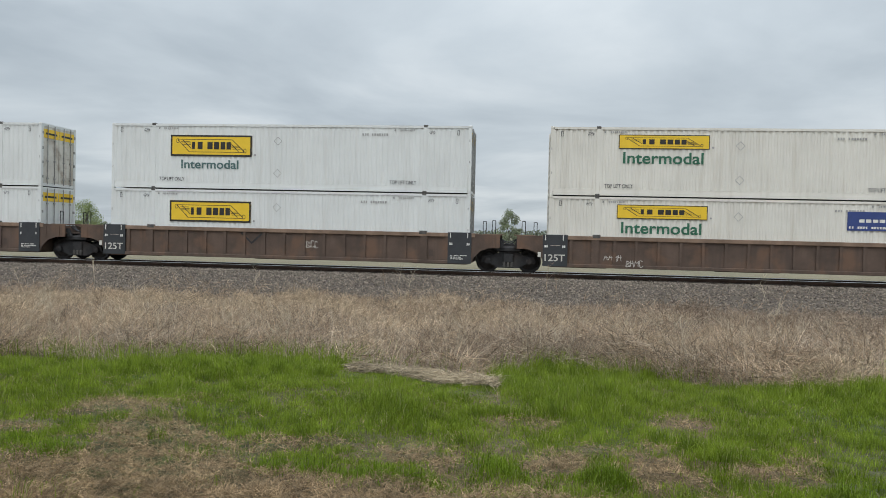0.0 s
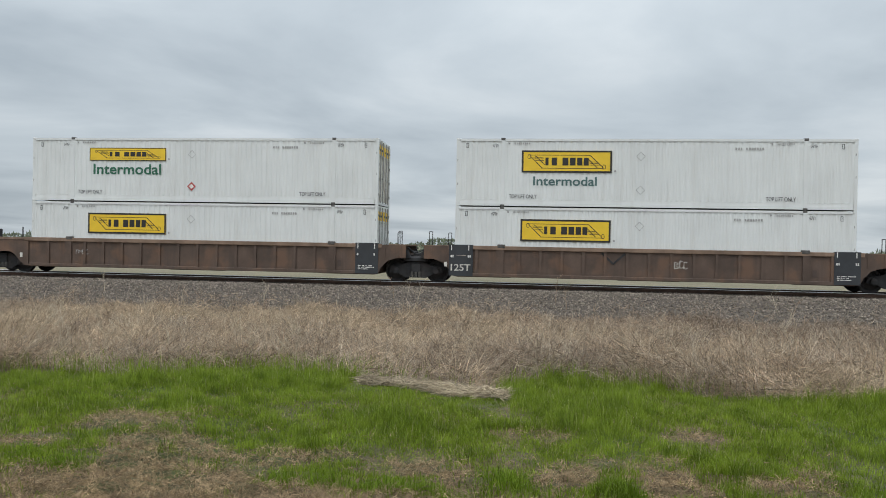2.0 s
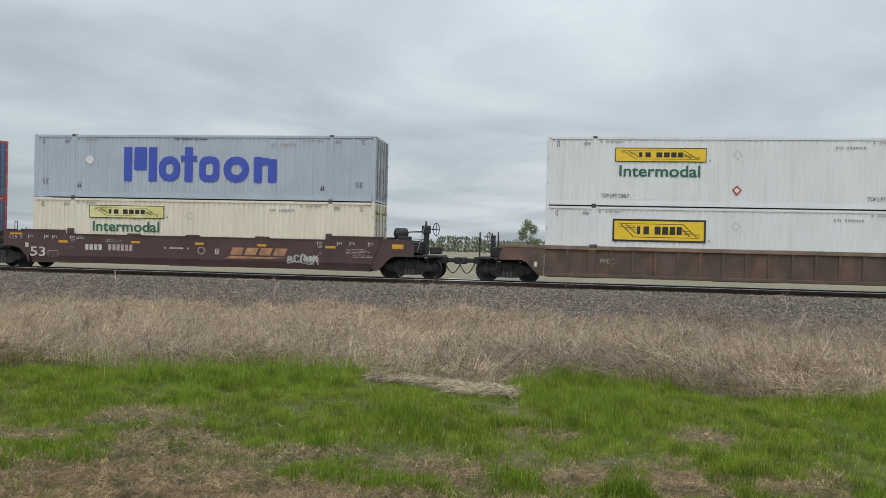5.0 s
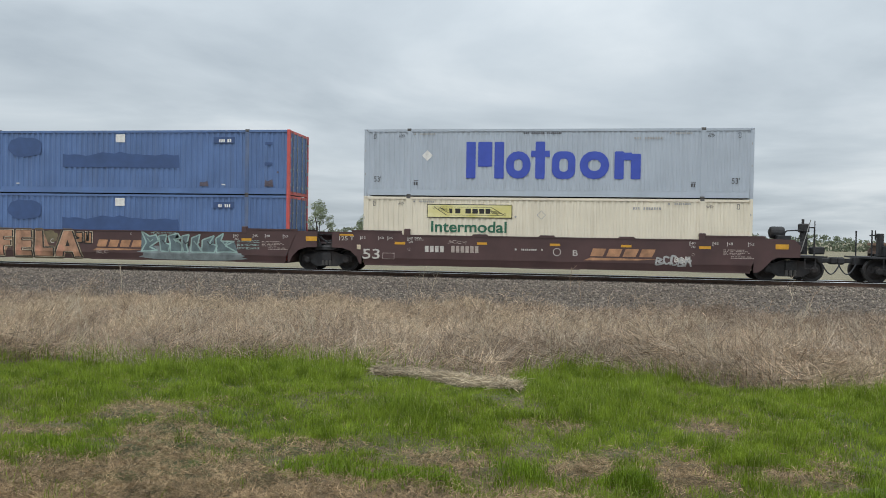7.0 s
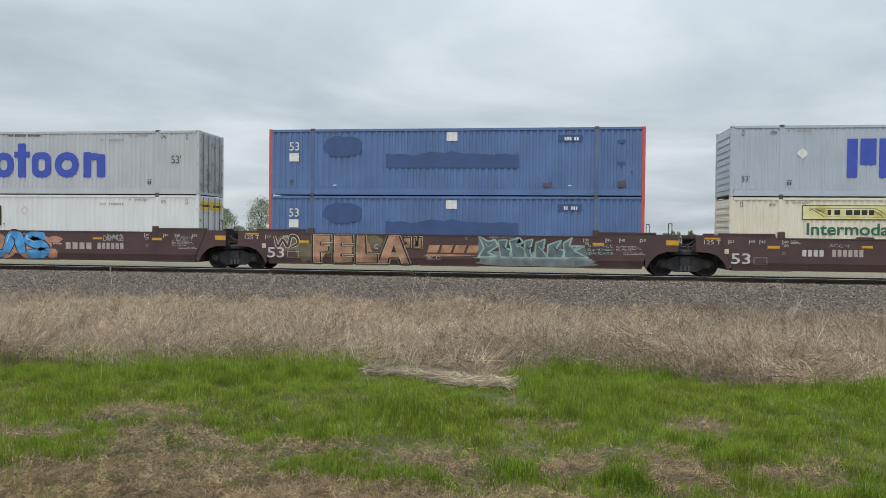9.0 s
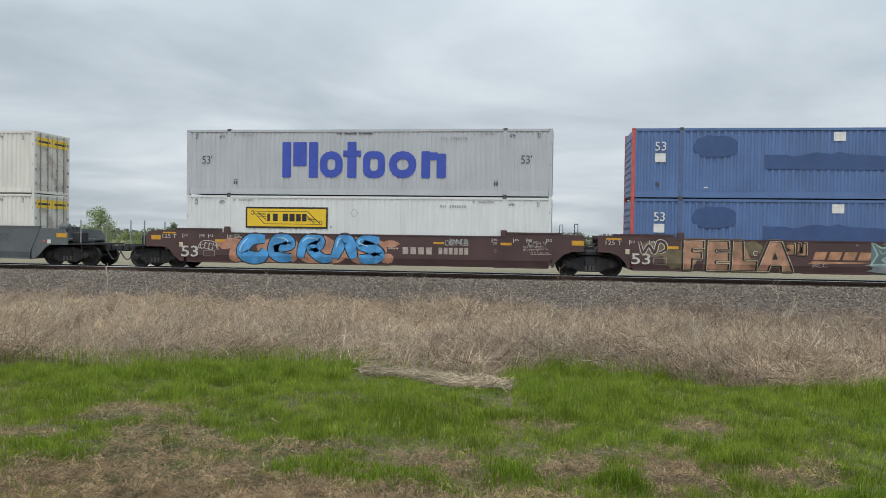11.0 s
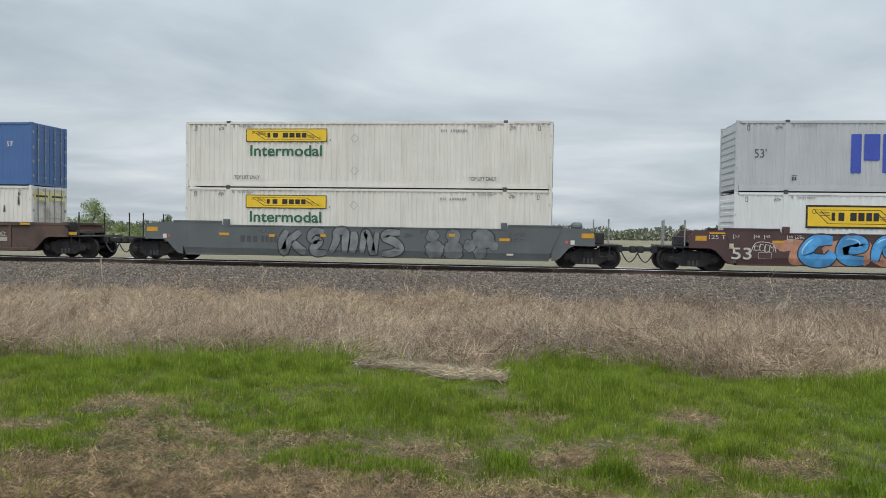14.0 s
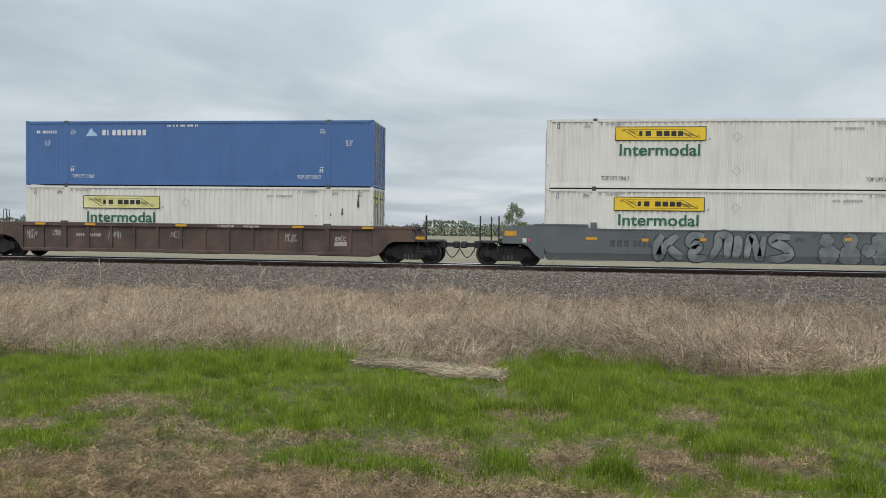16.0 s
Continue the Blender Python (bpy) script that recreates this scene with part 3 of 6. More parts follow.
def blue_name(c, x):
    """A six-part company name drawn as plain rounded blocks and rings."""
    y = FACE - 0.005
    z = 0.78
    shapes = [(4.46, 4.86, 1.55, 0.04, 0), (4.96, 5.56, 1.05, 0.04, 0), (5.66, 6.06, 1.55, 0.04, 0), (6.15, 7.18, 1.15, 0.5, 0.33), (7.38, 7.78, 1.56, 0.06, 0), (8.08, 9.04, 1.15, 0.34, 0.30),
              (9.22, 10.42, 1.15, 0.55, 0.34), (10.64, 11.02, 1.15, 0.06, 0), (11.30, 11.70, 1.05, 0.06, 0)]
    for x0, x1, hgt, rad, hole in shapes:
        bm = bmesh.new()
        base = z + (1.55 - hgt if x0 == 4.96 else 0)
        rounded(bm, x0 + x, x1 + x, base, z + (1.55 if x0 == 4.96 else hgt), rad, y, hole)
        part("name_block", bm, M["logo_blue"], c, "large cobalt blue block in place of a company name")


def blue_bars(c, x):
    """Short plain bars that join the upright blocks of the name."""
    for x0, x1, z0, z1 in ((7.2, 7.98, 1.70, 1.96), (11.02, 11.34, 1.56, 1.88)):
        part("name_block", flat(bmesh.new(), [(x0 + x, z0), (x1 + x, z0), (x1 + x, z1), (x0 + x, z1)], FACE - 0.009), M["logo_blue"], c, "large cobalt blue block in place of a company name")


def size_mark(c, x, z, h, mat, text="53'"):
    word(c, text, x, z, FACE - 0.004, h, h * 1.28, mat)


def corner_codes(c, mat, seed=3):
    y = FACE - 0.004
    for x in (POST + 0.22, LEN - POST - 0.46):
        part("code_bar", flat(bmesh.new(), [(x, 0.66), (x + 0.2, 0.66), (x + 0.2, 0.685), (x, 0.685)], y), mat, c)
        bars(c, x, 0.47, y, 0.2, 0.15, 2, mat, seed)
    bars(c, POST + 4.9, TALL - 0.24, y, 1.6, 0.07, 20, mat, seed)


def blue_box_marks(c, upper):
    y = FACE - 0.004
    x0 = POST + 0.35
    # paint rolled over old emblems: an uneven lozenge and a long bar with a ragged top
    bm = bmesh.new()
    r = random.Random(7)
    rim = []
    for i in range(20):
        a = 2 * math.pi * i / 20
        rx, rz = 0.86 + r.uniform(-0.08, 0.05), 0.47 + r.uniform(-0.05, 0.03)
        rim.append((x0 + 1.03 + rx * math.copysign(abs(math.cos(a)) ** 0.75, math.cos(a)), 2.12 + rz * math.copysign(abs(math.sin(a)) ** 0.75, math.sin(a))))
    flat(bm, rim, y)
    part("overpainted_emblem", bm, M["navy_dark"], c, "dark overpainted lozenge")
    bm = bmesh.new()
    top = [(10.95 - i * 0.285, 1.76 + r.uniform(-0.05, 0.05) + (0.10 if 8 < i < 15 else 0)) for i in range(21)]
    flat(bm, [(5.25, 1.20), (10.98, 1.18)] + top, y)
    part("overpainted_name", bm, M["navy_dark"], c, "dark overpainted bar")
    part("white_patch", flat(bmesh.new(), [(7.88, 2.34), (8.34, 2.34), (8.34, 2.70), (7.88, 2.70)], y), M["mark_white"], c, "white painted-out square")
    part("white_patch", flat(bmesh.new(), [(0.93, 1.48), (1.36, 1.48), (1.36, 1.84), (0.93, 1.84)], y), M["mark_white"], c)
    word(c, "53", 0.93, 1.96, y, 0.36, 0.44, M["mark_white"])
    bm = flat(bmesh.new(), [(12.6, 2.28), (13.6, 2.28), (13.6, 2.56), (12.6, 2.56)], y)
    part("overpainted_number", bm, M["navy_dark"], c)
    bars(c, 12.85, 2.33, y - 0.003, 0.6, 0.14, 6, M["mark_white"], 5 if upper else 6)
    for x in (2.9, 13.0):
        part("small_label", flat(bmesh.new(), [(x, 0.42), (x + 0.16, 0.42), (x + 0.16, 0.47), (x, 0.47)], y), M["mark_white"], c)
    if upper:
        for x, z, w, h in ((11.95, 0.36, 0.42, 0.24), (15.0, 0.36, 0.4, 0.34), (0.95, 0.52, 0.16, 0.18), (15.55, 0.95, 0.1, 0.12)):
            bm = bmesh.new()
            flat(bm, [(x, z), (x + w * 0.3, z + 0.02), (x + w, z), (x + w * 0.9, z + h), (x + w * 0.35, z + h * 0.7), (x + 0.02, z + h * 0.9)], y)
            part("rust_stain", bm, M["rust_mark"], c)
        for z in (1.3, 2.2):
            part("faint_patch", flat(bmesh.new(), [(15.0, z), (15.35, z), (15.35, z + 0.14), (15.0, z + 0.14)], y), M["navy_dark"], c)


def royal_marks(c):
    y = FACE - 0.004
    white = M["mark_white"]
    # mountain emblem and name blocks
    bm = bmesh.new()
    flat(bm, [(2.93, 2.21), (3.50, 2.21), (3.38, 2.40), (3.33, 2.36), (3.20, 2.59)], y)
    part("mountain_emblem", bm, M["pale_blue"], c, "pale blue mountain emblem")
    for i in range(9):
        a = 3.72 + i * 0.24
        b = a + (0.06 if i == 1 else 0.16)
        part("name_block", flat(bmesh.new(), [(a, 2.24), (b, 2.24), (b, 2.49), (a, 2.49)], y), white, c, "white block in place of a company name")
    for x in (0.93, 14.93):
        size_mark(c, x, 1.78, 0.24, white)
    for x in (POST + 0.22, LEN - POST - 0.40):
        word(c, "WTP", x, 2.28, y, 0.15, 0.25, white, bold=0.006)
        part("code_bar", flat(bmesh.new(), [(x, 2.47), (x + 0.2, 2.47), (x + 0.2, 2.49), (x, 2.49)], y), white, c)
        part("code_bar", flat(bmesh.new(), [(x, 0.82), (x + 0.2, 0.82), (x + 0.2, 0.84), (x, 0.84)], y), white, c)
        bars(c, x, 0.62, y, 0.2, 0.15, 2, white, 4)
    for x in (2.27, 12.77):
        word(c, "TOP LIFT ONLY", x, 0.34, y, 0.16, 1.08, white, bold=0.008)
    bars(c, 0.55, 2.33, y, 1.0, 0.13, 10, white, 8)
    bars(c, 6.8, 2.62, y, 1.55, 0.09, 18, white, 9)


M["rust_mark"] = material("rust_stain", (0.10, 0.085, 0.105), 0.85, var=0.3, scale=9)
M["pale_blue"] = material("pale_blue_vinyl", (0.42, 0.55, 0.72), 0.5, var=0.1)
CONTAINER_Z = 0.409
UP_Z = CONTAINER_Z + TALL


def sign_box(paint, sign, border, green, upper, words, stained=False, **kw):
    """A white intermodal box; the sign's place differs with its style."""
    dz = kw.pop("drop", 0.0)
    if border:
        args = (sign, 2.77, 1.45, 3.73, 0.93, True, green if words else None, 0.92, 0.37, 2.64)
    else:
        args = (sign, 2.80, 1.99 - dz, 3.65, 0.58, False, green if words else None, 1.39 - dz, 0.46, 3.24)
    marks = [(stack_marks, (upper,)), (sign_marks, args)]
    return container(kw.pop("label"), paint, marks, decal=sign, stained=M["stained"] if stained else None, depth=0.018 if paint is M["white"] else 0.027, pitch=0.235, **kw)


W_LABEL = "white ribbed steel shipping container with yellow black-bordered sign"
G_LABEL = "off-white ribbed steel shipping container with yellow sign and green lettering"


def shift(ob, x, z):
    ob.location = (x, TRACK_Y, z)
    return ob


TRAIN = []      # (thing, unit, x in the unit, z)


def load(unit, lower, upper):
    TRAIN.append((lower, unit, 0.0, CONTAINER_Z))
    TRAIN.append((upper, unit, 0.0, UP_Z))


def navy_square(c):
    """A blue panel sign with plain bars at the foot of a side."""
    y = FACE - 0.012
    p = part("blue_sign", a_box(11.9, 13.75, y, FACE - 0.002, 1.70, 2.46), M["sign_blue"], c, "blue sign with white bars")
    for i in range(5):
        a = 12.35 + i * 0.26
        part("name_block", flat(bmesh.new(), [(a, 2.03), (a + 0.2, 2.03), (a + 0.2, 2.16), (a, 2.16)], y - 0.003), M["mark_white"], p)
    bars(p, 11.97, 1.78, y - 0.003, 1.7, 0.09, 16, M["mark_white"], 4)


M["placard_red"] = material("placard_red", (0.42, 0.05, 0.05), 0.5, var=0.1)
M["sign_blue"] = material("deep_blue_sign", (0.03, 0.055, 0.20), 0.5, var=0.1)


def load_train():
    g, b = M["logo_green"], True
    yl, pale = M["logo_yellow"], M["logo_pale"]
    low = sign_box(M["offwhite"], yl, False, g, False, True, label=G_LABEL)
    navy_square(low)
    load(0, low, sign_box(M["offwhite"], yl, False, g, True, True, label=G_LABEL))
    load(1, sign_box(M["white"], yl, True, None, False, False, label=W_LABEL),
         sign_box(M["white"], yl, True, M["logo_teal"], True, True, label=W_LABEL + " and grey-green lettering"))
    load(2, sign_box(M["white"], yl, True, None, False, False, stained=False, label=W_LABEL),
         sign_box(M["white"], yl, False, g, True, True, stained=True, drop=0.14, label="white ribbed steel shipping container with rust-stained doors"))
    red_placard(TRAIN[-1][0])
    load(3, sign_box(M["cream"], pale, False, g, False, True, label="cream ribbed steel shipping container with faded yellow sign"),
         container("grey-blue ribbed steel shipping container with large blue name", M["greyblue"],
                   [(stack_marks, (False,)), (blue_name, (0.0,)), (blue_bars, (0.0,)), (corner_codes, (M["mark_dark"],)), (size_mark, (0.45, 0.62, 0.24, M["mark_dark"])), (size_mark, (LEN - 0.85, 0.62, 0.24, M["mark_dark"])), (white_lozenge, ())], pitch=0.21, depth=0.02, stained=M["stained_grey"]))
    load(4, red_ended(False), red_ended(True))
    load(5, sign_box(M["white"], yl, True, None, False, False, label=W_LABEL),
         container("light grey ribbed steel shipping container with large blue name", M["grey"],
                   [(stack_marks, (False,)), (blue_name, (-0.04,)), (blue_bars, (-0.04,)), (corner_codes, (M["mark_dark"],)), (size_mark, (0.73, 1.38, 0.36, M["mark_dark"])), (size_mark, (14.84, 1.41, 0.36, M["mark_dark"]))], pitch=0.21, depth=0.02, stained=M["stained_grey"]))
    load(6, sign_box(M["offwhite"], yl, False, g, False, True, stained=True, label=G_LABEL), sign_box(M["offwhite"], yl, False, g, True, True, stained=True, label=G_LABEL))
    low = sign_box(M["offwhite"], pale, False, g, False, True, stained=True, drop=0.13, label="scraped off-white ribbed shipping container with faded yellow sign")
    scrapes(low)
    load(7, low, container("royal blue ribbed steel shipping container with white lettering", M["royal"], [(royal_marks, ())], pitch=0.2, depth=0.012, stained=M["royal"]))


def red_placard(c):
    x, z, r = LEN * 0.475, 0.72, 0.2
    part("red_placard", flat(bmesh.new(), [(x, z - r), (x + r, z), (x, z + r), (x - r, z)], FACE - 0.007), M["placard_red"], c, "small red and white diamond placard")
    r = 0.12
    part("placard_face", flat(bmesh.new(), [(x, z - r), (x + r, z), (x, z + r), (x - r, z)], FACE - 0.010), M["mark_white"], c)


def white_lozenge(c):
    r, x, z = 0.23, 2.78, 1.75
    part("white_lozenge", flat(bmesh.new(), [(x, z - r), (x + r, z), (x, z + r), (x - r, z)], FACE - 0.005), M["mark_white"], c, "white diamond placard")


def red_ended(upper):
    return container("faded blue ribbed steel shipping container with red corner posts", M["navy"], [(blue_box_marks, (upper,))], pitch=0.27, depth=0.034, post_paint=M["red"], mid_paint=M["navy_post"])


def scrapes(c):
    bm = bmesh.new()
    for x, z, w, h in ((14.75, 1.66, 0.09, 0.34), (15.45, 2.0, 0.1, 0.42), (15.48, 2.42, 0.06, 0.2), (14.2, 1.62, 0.12, 0.12), (13.6, 1.6, 0.06, 0.08)):
        flat(bm, [(x, z), (x + w, z + 0.03), (x + w * 0.8, z + h), (x + w * 0.2, z + h * 0.9)], FACE - 0.005)
    part("scrapes", bm, M["casting"], c, "dark scraped patches")


load_train()


# ---- well cars ----
SIDE = 1.50          # half width over the sides
WHEEL_R = 0.483
SPIN = []            # wheelsets: (object, x in its truck)


def side_plates(car, outline, paint, name="side_sheet", y0=SIDE - 0.05, y1=SIDE):
    for s in (-1, 1):
        a, b = sorted((s * y0, s * y1))
        part(name, prism(bmesh.new(), outline, a, b), paint, car)


def truck(car, x):
    """A two-axle freight truck with bowed side frames, springs and a bolster."""
    bow = [(-1.16, 0.42), (-1.10, 0.66), (-0.62, 0.74), (-0.34, 0.86), (0.34, 0.86), (0.62, 0.74), (1.10, 0.66), (1.16, 0.42), (0.74, 0.36), (0.44, 0.20), (-0.44, 0.20), (-0.74, 0.36)]
    t = part("truck", a_box(-0.22, 0.22, -1.15, 1.15, 0.42, 0.80, bevel=0.03), M["iron"], car, "black cast iron freight truck")
    t.location = (x, 0, 0)
    for s in (-1, 1):
        part("side_frame", prism(bmesh.new(), bow, *sorted((s * 0.93, s * 1.08))), M["iron"], t)
        for wx in (-0.89, 0.89):
            bm = lathe(bmesh.new(), [(0.15, 0), (0.15, 0.10), (0.09, 0.13)] if s > 0 else [(0.09, -0.13), (0.15, -0.10), (0.15, 0)], 12, (wx, s * 1.07, WHEEL_R))
            part("axle_box", bm, M["iron"], t)
    for s in (-1, 1):
        bm = bmesh.new()
        for k in (-0.16, 0.0, 0.16):
            lathe(bm, [(0.065, 0.24), (0.065, 0.46)], 8, (k, s * 1.10, 0), "z")
        part("spring", bm, M["casting"], t)
        part("brake_beam", a_box(-0.62, -0.54, -0.7, 0.7, 0.36, 0.46), M["iron"], t) if s < 0 else part("brake_beam", a_box(0.54, 0.62, -0.7, 0.7, 0.36, 0.46), M["iron"], t)
    for wx in (-0.89, 0.89):
        bm = bmesh.new()
        lathe(bm, [(0.08, -0.98), (0.08, 0.98)], 12)
        for s in (-1, 1):
            prof = [(0.14, 0.80), (0.14, 0.86), (0.36, 0.79), (0.42, 0.83), (WHEEL_R, 0.83), (WHEEL_R, 0.71), (WHEEL_R + 0.026, 0.70), (WHEEL_R + 0.02, 0.67), (0.42, 0.67), (0.3, 0.73), (0.14, 0.70)]
            prof = [(r, s * h) for r, h in (prof if s > 0 else prof)]
            lathe(bm, prof, 24)
        for k in range(3):
            a = k * 2.094
            tube(bm, [(0.27 * math.cos(a), -0.835, 0.27 * math.sin(a)), (0.27 * math.cos(a), -0.80, 0.27 * math.sin(a))], 0.035)
        w = part("wheelset", bm, M["wheel"], t, "steel wheels on an axle")
        w.location = (wx, 0, WHEEL_R)
        SPIN.append((w, wx))
    return t


def grab_irons(car, x, s, z0, z1, mat):
    """A hoop of thin bar that stands on the platform's edge."""
    part("grab_iron", tube(bmesh.new(), [(x - 0.07, s, z0), (x - 0.07, s, z1), (x + 0.07, s, z1), (x + 0.07, s, z0)], 0.017, 5), mat, car)


def handrail(car, x, y, z0, z1, mat):
    part("handrail", tube(bmesh.new(), [(x, y, z0), (x, y, z1)], 0.032, 6), mat, car)


def coupler(car, x0, d):
    """Draft sill, shank and knuckle towards d."""
    a, b = sorted((x0, x0 + d * 0.75))
    part("draft_sill", a_box(a, b, -0.2, 0.2, 0.70, 1.02, bevel=0.02), M["iron"], car)
    bm = bmesh.new()
    a, b = sorted((x0 + d * 0.75, x0 + d * 1.12))
    box(bm, a, b, -0.08, 0.08, 0.76, 0.95, bevel=0.02)
    a, b = sorted((x0 + d * 1.06, x0 + d * 1.36))
    box(bm, a, b, -0.15, 0.17, 0.70, 1.0, bevel=0.05)
    part("coupler", bm, M["iron"], car, "grimy knuckle coupler")
    pts = []
    for i in range(9):
        u = i / 8
        pts.append((x0 + d * (0.7 + 0.68 * u), -0.32, 0.72 - 0.42 * math.sin(math.pi * u)))
    part("air_hose", tube(bmesh.new(), pts, 0.028, 6), M["black"], car, "drooping black air hose")


def well_floor(car, paint):
    for x0, x1 in ((0.1, 2.4), (6.8, 9.3), (LEN - 2.4, LEN - 0.1)):
        part("floor_beam", a_box(x0, x1, -SIDE + 0.06, SIDE - 0.06, 0.30, 0.385), paint, car)


def end_deck(car, d, paint, reach, top, coupled, rails="posts"):
    """The end platform over the truck: side cheeks with an arch, bulkhead, deck. d is -1 at the left end, 1 at the right."""
    x = lambda a: -a if d < 0 else LEN + a
    if coupled:
        arch = [(0.02, 0.33), (0.22, 0.36), (0.42, 0.52), (0.72, 0.86), (0.95, 0.97), (reach, 0.97), (reach, top - 0.30), (reach - 0.22, top - 0.06), (0.02, top)]
    else:
        arch = [(0.02, 0.33), (0.10, 0.36), (0.22, 0.62), (0.50, 0.90), (0.85, 1.02), (reach, 1.04), (reach, top - 0.02), (0.02, top)]
    pts = [(x(a), z) for a, z in arch]
    if d < 0:
        pts = pts[::-1]
    side_plates(car, pts, paint, "end_cheek", SIDE - 0.09, SIDE - 0.02)
    a, b = sorted((x(0.05), x(0.16)))
    part("bulkhead", a_box(a, b, -SIDE + 0.09, SIDE - 0.09, 0.4, top - 0.06), paint, car)
    a, b = sorted((x(0.16), x(reach)))
    part("end_deck", a_box(a, b, -SIDE + 0.09, SIDE - 0.09, 1.16, 1.24), paint, car)
    a, b = sorted((x(0.2), x(reach + 0.2)))
    part("centre_sill", a_box(a, b, -0.3, 0.3, 0.86, 1.16), M["iron"], car)


def shared_joint(car, x):
    """What lies over an articulated truck: a low casting in the open gap between the cheeks, side bearings and slack hoses."""
    part("joint_casting", a_box(x - 0.62, x + 0.62, -0.98, 0.98, 0.86, 1.12, bevel=0.06), M["iron"], car)
    part("joint_cap", prism(bmesh.new(), [(x - 0.26, 1.10), (x + 0.26, 1.10), (x + 0.18, 1.24), (x - 0.2, 1.22)], -0.5, 0.5), M["iron"], car)
    for s in (-1, 1):
        part("side_bearing", a_box(x - 0.5, x + 0.5, *sorted((s * 0.8, s * 1.2)), 0.90, 1.08, bevel=0.03), M["iron"], car)
        part("bearing_bracket", prism(bmesh.new(), [(x - 0.44, 1.06), (x - 0.2, 1.06), (x - 0.34, 1.42), (x - 0.44, 1.42)], *sorted((s * 1.16, s * 1.3))), M["iron"], car)
        part("bearing_bracket", prism(bmesh.new(), [(x + 0.2, 1.06), (x + 0.44, 1.06), (x + 0.44, 1.42), (x + 0.34, 1.42)], *sorted((s * 1.16, s * 1.3))), M["iron"], car)
    for y, sag in ((-0.95, 0.20), (-0.7, 0.28)):
        pts = [(x - 0.42 + 0.84 * i / 8, y, 1.50 - sag * math.sin(math.pi * i / 8)) for i in range(9)]
        part("air_hose", tube(bmesh.new(), pts, 0.026, 6), M["black"], car, "slack black air hose")


def tape(car, x, z, w=0.42, h=0.11, mat=None, y=SIDE):
    part("reflector", a_box(x, x + w, -y - 0.012, -y - 0.003, z, z + h), mat or M["reflector"], car)


def small_print(car, x, z, w, rows, mat, seed, y=SIDE, h=0.04):
    for i in range(rows):
        bars(car, x, z - i * h * 1.8, -y - 0.006, w * (1 - 0.13 * ((i * 7 + seed) % 4)), h, 14, mat, seed + i)


def ribbed_car(unit, label, paint, chord, ribs, dark_panels, ends, group):
    """A well car whose sides are a recessed sheet between a top chord, a bottom sill and upright ribs."""
    car = thing("well_car", label, "well car", group)
    side_plates(car, [(0.0, 0.40), (LEN, 0.40), (LEN, 1.50), (0.0, 1.50)], paint, "side_sheet", SIDE - 0.10, SIDE - 0.07)
    for s in (-1, 1):
        y0, y1 = sorted((s * (SIDE - 0.12), s * SIDE))
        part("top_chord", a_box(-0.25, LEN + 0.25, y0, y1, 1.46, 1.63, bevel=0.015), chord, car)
        part("bottom_sill", a_box(0.0, LEN, y0, y1, 0.32, 0.46, bevel=0.015), paint, car)
        n = ribs
        for i in range(n):
            x = 0.95 + (LEN - 1.9) * i / (n - 1)
            part("rib", a_box(x - 0.06, x + 0.06, *sorted((s * (SIDE - 0.09), s * (SIDE - 0.012))), 0.455, 1.465), paint, car)
        for x in (POST, LEN - POST):
            part("guide_casting", a_box(x - 0.16, x + 0.16, *sorted((s * (SIDE - 0.14), s * (SIDE + 0.012))), 1.55, 1.70, bevel=0.02), M["casting"], car)
            part("guide_rib", a_box(x - 0.11, x + 0.11, *sorted((s * (SIDE - 0.09), s * (SIDE - 0.004))), 0.33, 1.56), paint, car)
    well_floor(car, paint)
    for d in (-1, 1):
        end_deck(car, d, paint, 1.30 if ends[d] == "joint" else 1.88, 1.60, ends[d] != "joint")
        if ends[d] != "joint":
            for s in (-1, 1):
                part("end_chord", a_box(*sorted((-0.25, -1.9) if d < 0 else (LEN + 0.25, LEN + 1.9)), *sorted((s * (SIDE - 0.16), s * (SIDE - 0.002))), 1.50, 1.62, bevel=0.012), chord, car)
    if dark_panels:
        for x0, x1 in ((-0.22, 0.80), (LEN - 0.90, LEN + 0.10))[0 if ends[-1] == "joint" else 1:]:
            part("black_panel", a_box(x0, x1, -SIDE - 0.012, -SIDE + 0.1, 0.34, 1.66), M["black"], car, "black painted side panel")
            for k in (0.09, 0.82):
                part("tie_mark", a_box(x0 + k, x0 + k + 0.035, -SIDE - 0.02, -SIDE - 0.012, 1.42, 1.64), M["mark_white"], car)
                bars(car, x0 + k - 0.02, 1.12, -SIDE - 0.016, 0.16, 0.1, 2, M["mark_white"], unit)
        if ends[-1] == "joint":
            part("tie_mark", flat(bmesh.new(), [(0.1, 1.2), (0.5, 1.2), (0.5, 1.22), (0.1, 1.22)], -SIDE - 0.016), M["mark_dim"], car)
            word(car, "125T", -0.14, 0.56, -SIDE - 0.016, 0.28, 0.84, M["mark_worn"], bold=0.015)
        small_print(car, LEN - 0.78, 0.66, 0.72, 3, M["mark_white"], unit + 3, SIDE + 0.012)
    return car


